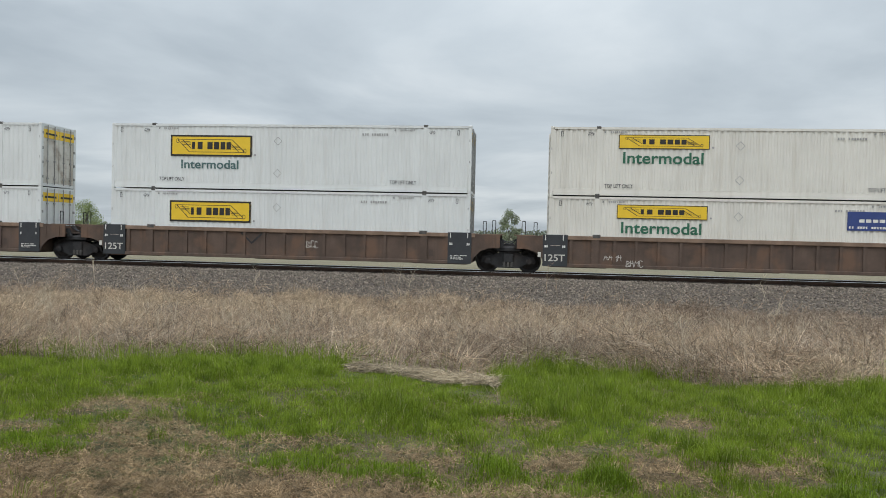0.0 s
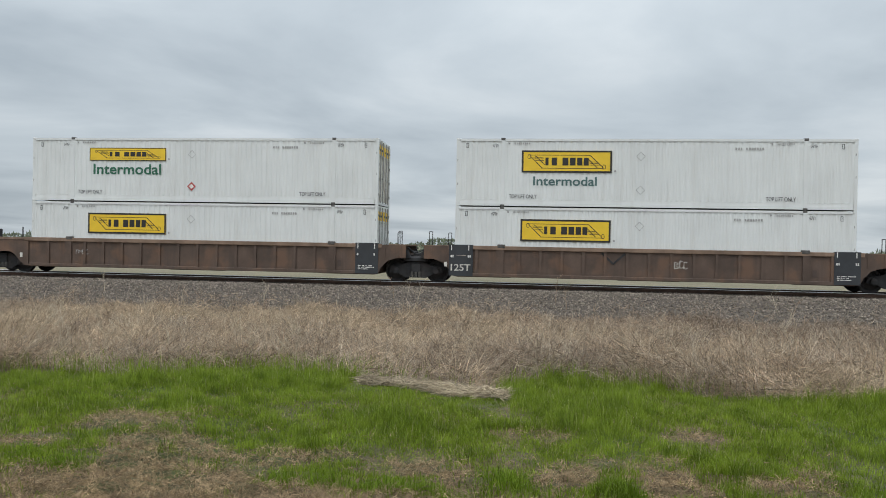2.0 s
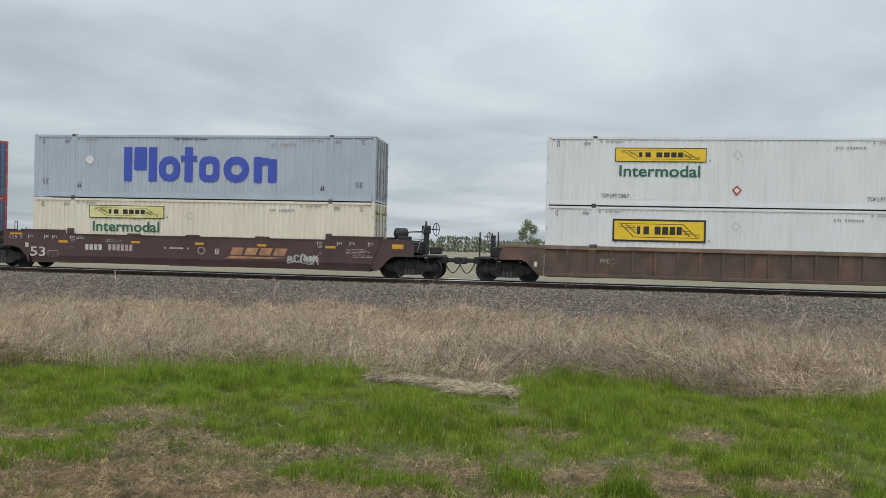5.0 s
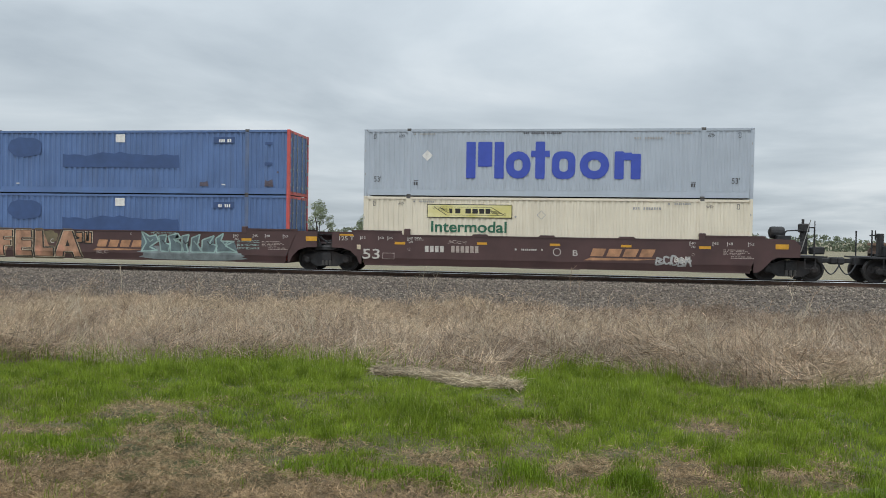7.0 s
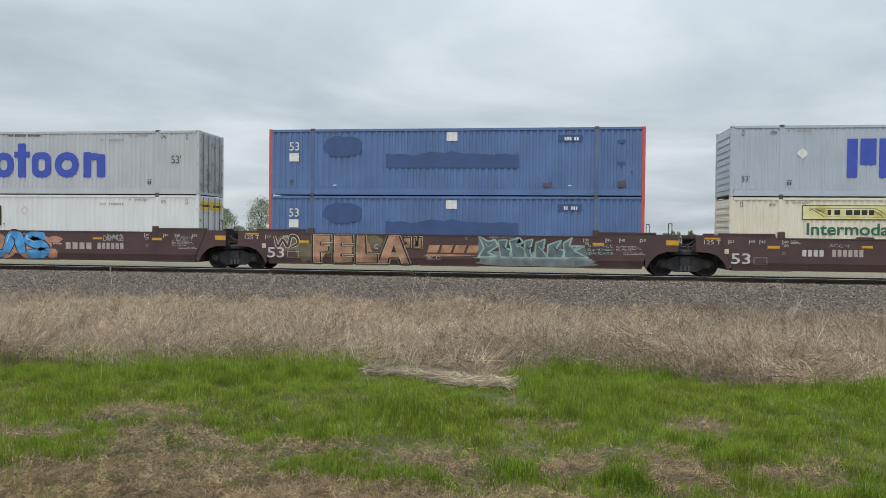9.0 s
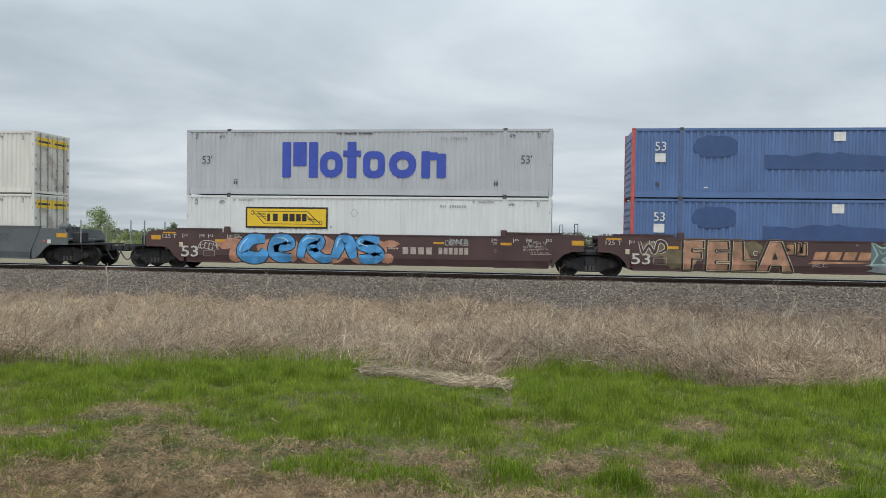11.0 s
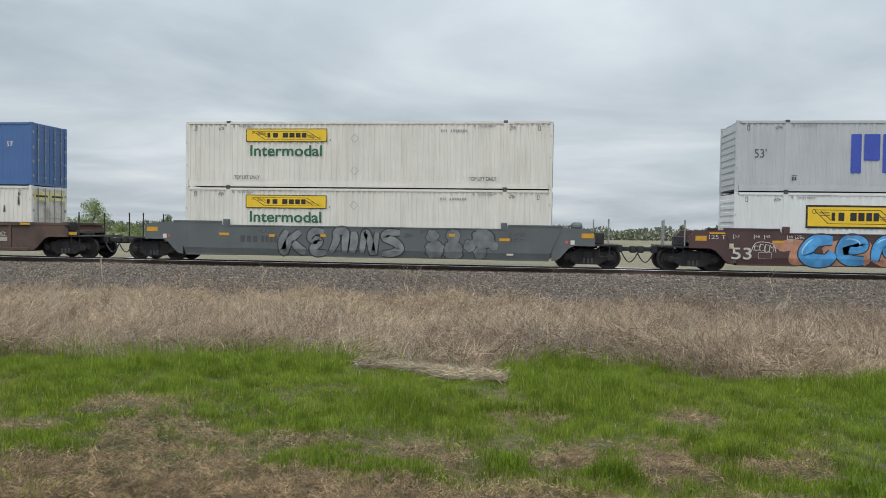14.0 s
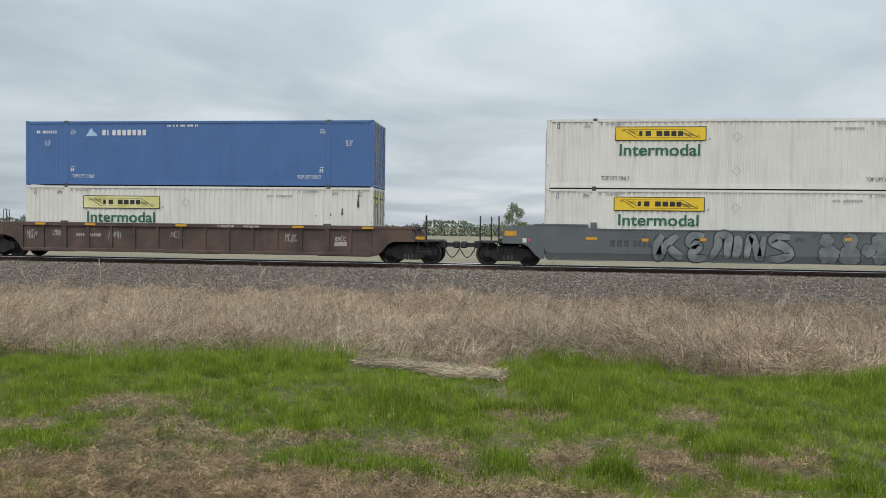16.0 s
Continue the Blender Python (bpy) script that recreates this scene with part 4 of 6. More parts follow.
def smooth_car(unit, label, paint, group, raised, crease=None):
    """A well car with plain plate sides that step up at both ends."""
    car = thing("well_car", label, "well car", group)
    x0, x1, hi, lo = -0.55, LEN + 0.55, 1.80, 1.63
    top = [(LEN + 0.45, hi - 0.04), (raised[1] + 0.06, hi), (raised[1], lo), (raised[0], lo), (raised[0] - 0.06, hi), (-0.45, hi - 0.04)]
    body = [(0.04, 0.62), (LEN - 0.04, 0.62)] + top
    side_plates(car, body, paint, "side_sheet")
    for s in (-1, 1):
        # the lower strake leans inwards
        me = sheet_mesh("strake", [(0.04, s * (SIDE - 0.004), 0.63), (LEN - 0.04, s * (SIDE - 0.004), 0.63), (LEN - 0.10, s * (SIDE - 0.07), 0.32), (0.10, s * (SIDE - 0.07), 0.32),
                                   (0.04, s * (SIDE - 0.05), 0.63), (LEN - 0.04, s * (SIDE - 0.05), 0.63), (LEN - 0.10, s * (SIDE - 0.12), 0.32), (0.10, s * (SIDE - 0.12), 0.32)],
                        [(0, 1, 2, 3), (7, 6, 5, 4), (3, 2, 6, 7), (0, 3, 7, 4), (1, 5, 6, 2)])
        part("lower_strake", me, paint, car)
        part("top_lip", a_box(raised[0], raised[1], *sorted((s * (SIDE - 0.13), s * (SIDE + 0.018))), lo - 0.035, lo + 0.012), paint, car)
        for a, b in ((x0 + 0.1, raised[0] - 0.05), (raised[1] + 0.05, x1 - 0.1)):
            part("top_lip", a_box(a, b, *sorted((s * (SIDE - 0.13), s * (SIDE + 0.018))), hi - 0.05, hi + 0.012), paint, car)
        for x in (POST, LEN - POST):
            part("guide_casting", a_box(x - 0.13, x + 0.13, *sorted((s * (SIDE - 0.15), s * (SIDE + 0.02))), lo - 0.02, hi + 0.10, bevel=0.03), paint, car)
    well_floor(car, paint)
    for d in (-1, 1):
        joint = (unit in (3, 4) and d < 0) or (unit in (4, 5) and d > 0)
        end_deck(car, d, paint, 1.34 if joint else 1.80, hi - 0.06, not joint)
    return car


def ladder_gear(car, d, seed):
    """Grab rails on the platform at a coupled end."""
    x = lambda a: -a if d < 0 else LEN + a
    for a, y in ((2.35, -1.35), (1.95, 1.35)) if d > 0 else ((1.95, -1.35), (2.4, 1.35), (2.75, -1.1)):
        handrail(car, x(a), y, 1.0, 2.12, M["rod"] if seed % 2 else M["iron"])
    a, b = sorted((x(1.6), x(2.85)))
    part("step_platform", a_box(a, b, -1.4, 1.4, 0.98, 1.05), M["iron"], car)
    a, b = sorted((x(2.0), x(2.4)))
    part("sill_step", tube(bmesh.new(), [(a, -1.38, 1.0), (a, -1.38, 0.55), (b, -1.38, 0.55), (b, -1.38, 1.0)], 0.018, 5), M["iron"], car)
    coupler(car, x(2.32), d)


def joint_gear(car, d, mat, hoops):
    x = lambda a: -a if d < 0 else LEN + a
    if hoops:
        for a, y in ((1.03, -SIDE + 0.2), (0.5, SIDE - 0.2)):
            grab_irons(car, x(a), y, 1.3, 2.19, mat)
    a, b = sorted((x(0.55), x(1.42)))
    for s in (-1, 1):
        part("foot_plate", a_box(a, b, *sorted((s * (SIDE - 0.62), s * (SIDE - 0.12))), 1.58, 1.62), M["brown_edge"] if mat is M["iron"] else M["iron"], car)
    if mat is M["iron"]:
        for q in (0.35, 0.98):
            a, b = sorted((x(q), x(q + 0.06)))
            part("cheek_rib", a_box(a, b, -SIDE - 0.004, -SIDE + 0.022, 1.06, 1.52), M["brown"], car)


def brake_wheel(car, x, z, rad=0.28):
    """A spoked wheel on a short shaft."""
    bm = bmesh.new()
    ring = [(x + 0.35 * rad * math.cos(i * 0.5236), -0.55 + rad * math.cos(i * 0.5236), z + rad * math.sin(i * 0.5236)) for i in range(13)]
    tube(bm, ring, 0.018, 5)
    for i in range(0, 12, 3):
        tube(bm, [(x, -0.55, z), ring[i]], 0.012, 4)
    tube(bm, [(x - 0.22, -0.55, z), (x + 0.02, -0.55, z)], 0.03, 6)
    part("brake_wheel", bm, M["iron"], car, "spoked hand-brake wheel")


def brake_gear(car):
    """Air reservoir, valve stack and hand-brake wheel on the end platform."""
    x = LEN
    bm = bmesh.new()
    lathe(bm, [(0.10, 0.72), (0.22, 0.77), (0.25, 0.85), (0.25, 1.22), (0.22, 1.30), (0.10, 1.35)], 14, (x + 0.05, -0.75, 1.98), "x")
    part("air_reservoir", bm, M["iron"], car, "dark cylindrical air reservoir")
    bm = bmesh.new()
    box(bm, x + 1.0, x + 1.55, -1.1, -0.6, 1.24, 1.86, bevel=0.03)
    box(bm, x + 2.08, x + 2.3, -0.72, -0.42, 1.1, 2.3, bevel=0.02)
    box(bm, x + 2.0, x + 2.36, -0.78, -0.4, 2.0, 2.36, bevel=0.04)
    box(bm, x + 2.12, x + 2.2, -0.6, -0.5, 2.3, 2.55, bevel=0.01)
    box(bm, x + 2.4, x + 2.9, -0.95, -0.5, 1.12, 1.42, bevel=0.04)
    box(bm, x + 1.5, x + 2.1, -1.0, -0.55, 1.2, 1.62, bevel=0.03)
    part("brake_stand", bm, M["iron"], car, "black valve stack and brake stand")
    brake_wheel(car, x + 2.62, 2.2)
    # pipes and a ladder of rungs beside the stand
    for k, z in enumerate((1.45, 1.75, 2.05)):
        part("rung", tube(bmesh.new(), [(x + 1.72, -1.2, z), (x + 2.2, -1.2, z)], 0.016, 5), M["iron"], car)
    part("valve_pipe", tube(bmesh.new(), [(x + 1.2, -0.85, 1.8), (x + 1.45, -0.85, 2.05), (x + 2.1, -0.7, 2.1)], 0.03, 6), M["iron"], car)
    part("lever", tube(bmesh.new(), [(x + 1.9, -1.2, 1.2), (x + 2.25, -1.2, 2.5)], 0.02, 5), M["rod"], car)


CARS = {}


def make_cars():
    bl = "weathered brown ribbed well car with black end panels"
    ml = "dark maroon smooth-sided well car"
    for u in (0, 1, 2):
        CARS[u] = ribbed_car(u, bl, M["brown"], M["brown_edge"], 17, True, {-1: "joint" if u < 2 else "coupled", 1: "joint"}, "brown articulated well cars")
    for u in (3, 4, 5):
        CARS[u] = smooth_car(u, ml + (" with blue bubble graffiti" if u == 5 else " with orange and pale green graffiti" if u == 4 else " with white stencils"), M["maroon"], "maroon articulated well cars", (1.78, LEN - 2.2 + 0.3))
    CARS[6] = smooth_car(6, "slate grey smooth-sided well car with silver graffiti", M["slate"], "", (1.80, LEN - 1.85))
    for u in (7, 8):
        CARS[u] = ribbed_car(u, "dark rusty brown ribbed well car with yellow reflectors", M["umber"], M["umber"], 14, False, {-1: "joint", 1: "coupled" if u == 7 else "joint"}, "rusty ribbed well cars")
    for u in range(9):
        TRAIN.append((CARS[u], u, 0.0, 0.0))
    # trucks: shared ones belong to the unit on their right
    for u in range(9):
        gap = UNIT_X[u] - (UNIT_X[u + 1] + LEN) if u < 8 else 99
        if gap < 5:
            truck(CARS[u], -gap / 2)
            shared_joint(CARS[u], -gap / 2)
            joint_gear(CARS[u], -1, M["iron"] if u not in (3, 4, 5) else M["black"], u not in (3, 4, 5))
            joint_gear(CARS[u + 1], 1, M["iron"] if u + 1 not in (3, 4, 5) else M["black"], True)
        elif u < 8:
            truck(CARS[u], -1.55)
            truck(CARS[u + 1], LEN + 1.55)
            ladder_gear(CARS[u], -1, u)
            ladder_gear(CARS[u + 1], 1, u)
    brake_gear(CARS[3])
    bm = bmesh.new()
    lathe(bm, [(0.08, 0.0), (0.18, 0.04), (0.21, 0.12), (0.21, 0.36), (0.18, 0.44), (0.08, 0.48)], 14, (LEN + 0.85, -0.6, 1.76), "x")
    part("air_reservoir", bm, M["slate"], CARS[6], "grey cylindrical air reservoir")
    part("valve_box", a_box(LEN + 1.75, LEN + 2.2, -1.1, -0.5, 1.05, 1.55, bevel=0.04), M["iron"], CARS[6])
    part("valve_box", a_box(-2.2, -1.7, -1.1, -0.5, 1.05, 1.5, bevel=0.04), M["iron"], CARS[2])
    part("brake_stand", a_box(-2.32, -2.12, -0.7, -0.4, 1.05, 2.0, bevel=0.03), M["iron"], CARS[2])
    brake_wheel(CARS[2], -2.4, 1.92, 0.2)
    part("valve_box", a_box(-2.3, -1.8, -1.0, -0.4, 1.05, 1.45, bevel=0.04), M["iron"], CARS[5])
    part("valve_box", a_box(LEN + 1.4, LEN + 1.85, -1.2, -0.7, 1.24, 1.66, bevel=0.04), M["iron"], CARS[7])


make_cars()


# ---- markings and graffiti on the cars ----
KNEE = 0.63


def onto_side(bm, lift, leaning):
    """Lays a flat drawing in x and z on a car's near side, following the leaning lower strake."""
    if leaning:
        bmesh.ops.bisect_plane(bm, geom=bm.verts[:] + bm.edges[:] + bm.faces[:], plane_co=(0, 0, KNEE), plane_no=(0, 0, 1))
    for v in bm.verts:
        v.co.y = -SIDE - lift + (max(0.0, KNEE - v.co.z) * 0.215 if leaning else 0)
    return bm


def ribbon(bm, pts, width, taper=0.0):
    """A band of that width along a line of points in x and z, without overlaps."""
    n = len(pts)
    rows = []
    for i, (x, z) in enumerate(pts):
        ax, az = pts[max(0, i - 1)]
        bx, bz = pts[min(n - 1, i + 1)]
        d = math.hypot(bx - ax, bz - az) or 1.0
        nx, nz = -(bz - az) / d, (bx - ax) / d
        w = width / 2 * (1 - taper * abs(2 * i / (n - 1) - 1) ** 3)
        rows.append((bm.verts.new((x - nx * w, 0, z - nz * w)), bm.verts.new((x + nx * w, 0, z + nz * w))))
    for (a, b), (c, d) in zip(rows, rows[1:]):
        bm.faces.new((a, c, d, b))
    return bm


def smooth_line(pts, steps=6):
    """A curve through the points."""
    out = []
    for i in range(len(pts) - 1):
        p0, p1, p2, p3 = pts[max(0, i - 1)], pts[i], pts[i + 1], pts[min(len(pts) - 1, i + 2)]
        for k in range(steps):
            t = k / steps
            out.append(tuple(0.5 * (2 * b + (c - a) * t + (2 * a - 5 * b + 4 * c - d) * t * t + (3 * b - a - 3 * c + d) * t ** 3) for a, b, c, d in zip(p0, p1, p2, p3)))
    out.append(pts[-1])
    return out


def swash(car, pts, width, fill, rim, leaning=True, name="graffiti_stroke", edge=0.09, shine=None):
    line = smooth_line(pts)
    if rim is not None:
        part(name, onto_side(ribbon(bmesh.new(), line, width + edge, 0.35), 0.004, leaning), rim, car)
    s = part(name, onto_side(ribbon(bmesh.new(), line, width, 0.4), 0.008, leaning), fill, car)
    if shine is not None:
        part("graffiti_highlight", onto_side(ribbon(bmesh.new(), [(x - width * 0.22, z + width * 0.12) for x, z in line[len(line) // 5: len(line) // 2]], width * 0.12, 0.6), 0.012, leaning), shine, car)
    return s


def blot(car, x, z, w, h, mat, seed, lift=0.003, leaning=True, name="graffiti_cloud"):
    r = random.Random(seed)
    bm = bmesh.new()
    pts = []
    for i in range(26):
        a = 2 * math.pi * i / 26
        k = 1 + r.uniform(-0.13, 0.13)
        pts.append((x + w / 2 * math.cos(a) * k, max(0.35, min(1.60, z + h / 2 * math.sin(a) * k))))
    bm.faces.new([bm.verts.new((px, 0, pz)) for px, pz in pts])
    return part(name, onto_side(bm, lift, leaning), mat, car)


def scribble(car, x, z, w, h, mat, seed, turns=9, pen=0.028, leaning=True, lift=0.006):
    """A thin sprayed tag: a row of cramped, slanting letter-like strokes."""
    r = random.Random(seed)
    bm = bmesh.new()
    cells = max(3, turns // 2)
    step = w / cells
    for i in range(cells):
        x0, top, low = x + i * step, z + h * r.uniform(0.75, 1.0), z + h * r.uniform(0.0, 0.25)
        mid = (top + low) / 2
        lean = step * r.uniform(0.05, 0.35)
        strokes = [[(x0, low), (x0 + lean, top)]] if r.random() < 0.75 else []
        kind = r.randrange(4)
        if kind == 0:
            strokes.append([(x0 + lean, top), (x0 + step * 0.85, top - 0.2 * h), (x0 + step * 0.3, mid), (x0 + step * 0.9, low + 0.1 * h), (x0, low)])
        elif kind == 1:
            strokes.append([(x0 + step * 0.85, top - 0.1 * h), (x0 + step * 0.25, top), (x0 + step * 0.1, mid), (x0 + step * 0.4, low), (x0 + step * 0.95, low + 0.15 * h)])
        elif kind == 2:
            strokes += [[(x0 + step * 0.1, mid), (x0 + step * 0.9, mid + 0.12 * h)], [(x0 + step * 0.55, top), (x0 + step * 0.8, low)]]
        else:
            strokes.append([(x0 + lean, top), (x0 + step * 0.5, mid), (x0 + step * 0.95, top), (x0 + step * 0.8, low)])
        for line in strokes:
            ribbon(bm, smooth_line(line, 4), pen * 0.8)
    return part("spray_tag", onto_side(bm, lift, leaning), mat, car)


def blocks(car, x, z, w, h, count, mat, leaning=True):
    for i in range(count):
        a = x + w * i / count
        b = a + w / count * 0.72
        bm = bmesh.new()
        bm.faces.new([bm.verts.new((px, 0, pz)) for px, pz in ((a, z), (b, z), (b, z + h), (a, z + h))])
        part("number_block", onto_side(bm, 0.005, leaning), mat, car)


def outline_box(car, x, z, w, h, mat):
    bm = bmesh.new()
    t = 0.02
    o = [(x, z), (x + w, z), (x + w, z + h), (x, z + h)]
    i = [(x + t, z + t), (x + w - t, z + t), (x + w - t, z + h - t), (x + t, z + h - t)]
    for k in range(4):
        bm.faces.new([bm.verts.new((px, 0, pz)) for px, pz in (o[k], o[(k + 1) % 4], i[(k + 1) % 4], i[k])])
    part("stencil_frame", onto_side(bm, 0.005, True), mat, car)


def ring_mark(car, x, z, r, mat):
    bm = bmesh.new()
    for k in range(14):
        a, b = 2 * math.pi * k / 14, 2 * math.pi * (k + 1) / 14
        bm.faces.new([bm.verts.new((x + q * math.cos(t), 0, z + q * math.sin(t))) for q, t in ((r, a), (r, b), (r * 0.82, b), (r * 0.82, a))])
    part("ring_stencil", onto_side(bm, 0.005, False), mat, car)


def loading_marks(car, white):
    """Container length marks at both ends of a maroon car."""
    y = -SIDE - 0.005
    for x, text in ((-0.02, "53"), (0.78, "48"), (1.18, "45"), (2.06, "40"), (13.72, "40"), (14.62, "45"), (15.18, "48"), (16.0, "53")):
        word(car, text, x, 1.44, y, 0.10, 0.18, white)
        part("tick_mark", flat(bmesh.new(), [(x - 0.05, 1.38), (x - 0.02, 1.38), (x - 0.02, 1.56), (x - 0.05, 1.56)], y), white, car)
    for x in (2.06, 13.72):
        word(car, "20", x, 1.29, y, 0.10, 0.18, white)
    small_print(car, 2.32, 1.52, 0.44, 3, white, 3, h=0.03)
    small_print(car, 15.0, 1.22, 1.1, 4, M["mark_dim"], 6, h=0.035)
    small_print(car, 15.3, 0.95, 0.9, 2, M["mark_dim"], 9, h=0.035)
    outline_box(car, 0.92, 0.58, 0.52, 0.27, M["mark_dim"])
    ring_mark(car, 2.08, 1.02, 0.06, M["mark_dim"])
    ring_mark(car, 13.82, 1.02, 0.06, M["mark_dim"])
    for x, z in ((1.45, 1.22), (14.05, 1.26)):
        tape(car, x, z, 0.46, 0.11)
    tape(car, 17.0, 1.30, 0.5, 0.2, y=SIDE - 0.02)
    tape(car, -0.22, 0.98, 0.17, 0.20, M["graf_cream"])
    word(car, "125 T", -1.02, 1.36, -SIDE + 0.012, 0.17, 0.66, white)
    tape(car, -1.0, 1.56, 0.8, 0.07, y=SIDE - 0.02)


def tabs(car, paint):
    for x in (4.75, 7.55, 10.8):
        part("guide_tab", prism(bmesh.new(), [(x, 1.62), (x + 0.75, 1.62), (x + 0.66, 1.71), (x + 0.09, 1.71)], -SIDE - 0.012, -SIDE + 0.07), paint, car)


def mark_cars():
    white, dim = M["mark_worn"], M["mark_dim"]
    # ---- first maroon car
    c = CARS[3]
    loading_marks(c, white)
    tabs(c, M["maroon"])
    word(c, "53", 0.04, 0.59, -SIDE - 0.005, 0.42, 0.75, white, bold=0.01)
    blocks(c, 2.77, 0.92, 0.87, 0.26, 4, white)
    blocks(c, 3.90, 0.92, 1.22, 0.28, 6, dim)
    small_print(c, 6.6, 1.06, 1.6, 1, white, 2, h=0.075)
    ring_mark(c, 8.35, 1.02, 0.17, white)
    word(c, "B", 9.0, 0.88, -SIDE - 0.005, 0.24, 0.2, white)
    for x in (5.0, 8.05, 10.95):
        tape(c, x, 1.27, 0.42, 0.10)
    emblem(c, 9.45)
    scribble(c, 12.35, 0.52, 1.45, 0.44, M["mark_faint"], 3, 10, 0.09)
    scribble(c, 13.1, 0.62, 0.6, 0.36, white, 8, 5, 0.06)
    scribble(c, 3.75, 1.28, 0.8, 0.16, dim, 5, 9, 0.02)
    # ---- second maroon car: orange block graffiti, pale green spikes
    c = CARS[4]
    loading_marks(c, white)
    word(c, "53", 0.03, 0.58, -SIDE - 0.005, 0.44, 0.76, white, bold=0.01)
    blot(c, 1.0, 1.2, 1.3, 0.7, M["graf_olive"], 2)
    swash(c, [(0.35, 1.5), (0.5, 1.05), (0.72, 1.35), (0.95, 1.05), (1.1, 1.5), (1.35, 1.45), (1.4, 1.2), (1.15, 1.05)], 0.11, M["maroon"], white, edge=0.07)
    for letter, x, w, seed in (("F", 2.07, 0.82, 1), ("E", 2.98, 0.90, 2), ("L", 3.97, 0.98, 3), ("A", 4.96, 1.42, 4)):
        block_glyph(c, letter, x, w, seed)
    blot(c, 1.75, 0.85, 0.8, 0.9, M["graf_olive"], 22, 0.004)
    blot(c, 4.75, 1.3, 0.8, 0.6, M["graf_olive"], 23, 0.0045)
    for pts in ([(6.08, 1.5), (6.4, 1.5), (6.4, 1.05), (6.08, 1.05), (6.08, 1.2), (6.25, 1.25), (6.08, 1.33)], [(6.5, 1.52), (6.62, 1.52), (6.62, 1.15), (6.72, 1.15), (6.72, 1.52), (6.86, 1.52), (6.86, 1.02), (6.5, 1.02)]):
        bm = bmesh.new()
        bm.faces.new([bm.verts.new((px, 0, pz)) for px, pz in pts])
        bmesh.ops.triangulate(bm, faces=bm.faces)
        part("graffiti_block", onto_side(bm, 0.012, True), M["graf_tan"], c)
        part("graffiti_outline", onto_side(closed_line(bmesh.new(), pts, 0.05), 0.015, True), M["logo_black"], c)
        part("graffiti_outline", onto_side(closed_line(bmesh.new(), [(px + 0.04, pz + 0.03) for px, pz in pts], 0.02), 0.010, True), M["graf_cream"], c)
    word(c, "C", 4.82, 1.0, -SIDE - 0.018, 0.2, 0.17, white)
    word(c, "C", 8.75, 1.45, -SIDE - 0.005, 0.09, 0.08, white)
    emblem(c, 6.9, 2.6)
    scribble(c, 7.1, 0.55, 0.6, 0.2, dim, 12, 7, 0.025)
    spikes(c)
    # ---- third maroon car: blue bubble graffiti on an orange cloud
    c = CARS[5]
    loading_marks(c, white)
    word(c, "53", -0.12, 0.56, -SIDE - 0.005, 0.47, 0.78, white, bold=0.01)
    scribble(c, 0.74, 0.86, 0.8, 0.32, white, 21, 9, 0.03)
    part("spray_tag", onto_side(ribbon(bmesh.new(), smooth_line([(0.62, 0.84), (0.85, 1.24), (1.45, 1.2), (1.6, 0.86)], 8), 0.03), 0.006, True), white, c)
    for x, z, w, h, s in ((2.2, 1.15, 1.5, 0.5, 1), (2.5, 0.75, 0.8, 0.9, 2), (4.4, 0.9, 2.0, 1.2, 3), (6.3, 0.9, 2.2, 1.2, 4), (8.2, 0.9, 1.9, 1.2, 5), (9.35, 1.25, 0.7, 0.3, 6), (9.2, 0.62, 0.6, 0.45, 7)):
        blot(c, x, z, w, h, M["graf_orange"], s, 0.002 + s * 0.0004)
    B, K, S = M["graf_blue"], M["logo_black"], M["graf_sky"]
    swash(c, [(3.75, 1.38), (3.1, 1.34), (2.72, 0.85), (3.0, 0.58), (3.55, 0.58), (3.78, 0.9)], 0.54, B, K, edge=0.09, shine=S)
    swash(c, [(4.15, 0.95), (4.85, 1.12), (4.75, 1.34), (4.3, 1.34), (4.12, 0.85), (4.45, 0.58), (4.95, 0.58)], 0.49, B, K, edge=0.09, shine=S)
    swash(c, [(5.35, 0.58), (5.45, 1.1), (5.75, 1.38), (6.2, 1.34), (6.1, 1.1), (5.85, 0.98), (6.3, 0.58), (6.75, 0.58)], 0.46, B, K, edge=0.09, shine=S)
    swash(c, [(6.85, 0.58), (7.05, 1.0), (7.2, 1.38), (7.5, 1.34), (7.62, 0.95), (7.75, 0.58)], 0.49, B, K, edge=0.09, shine=S)
    swash(c, [(8.85, 1.38), (8.25, 1.38), (8.05, 1.22), (8.55, 1.02), (8.85, 0.75), (8.45, 0.58), (7.98, 0.58)], 0.50, B, K, edge=0.09, shine=S)
    blocks(c, 9.87, 0.82, 1.35, 0.30, 4, M["mark_dim"])
    blocks(c, 11.42, 0.84, 1.32, 0.28, 6, dim)
    scribble(c, 11.7, 1.2, 1.0, 0.32, M["mark_faint"], 31, 13, 0.03)
    scribble(c, 11.75, 1.22, 0.95, 0.3, M["mark_faint"], 32, 11, 0.025, lift=0.009)
    scribble(c, 15.2, 1.22, 0.75, 0.25, M["mark_faint"], 33, 9, 0.025)
    small_print(c, 9.25, 1.02, 0.5, 1, white, 5, h=0.07)
    tape(c, 11.2, 1.27, 0.45, 0.09)
    tape(c, -1.55, 1.28, 0.44, 0.20, y=SIDE - 0.02)
    # ---- slate car: silver graffiti
    c = CARS[6]
    blocks(c, 2.65, 0.90, 0.85, 0.28, 3, M["mark_dark"])
    blocks(c, 3.60, 0.90, 0.95, 0.28, 5, M["mark_dark"])
    SV, D1 = M["graf_silver"], M["graf_char"]
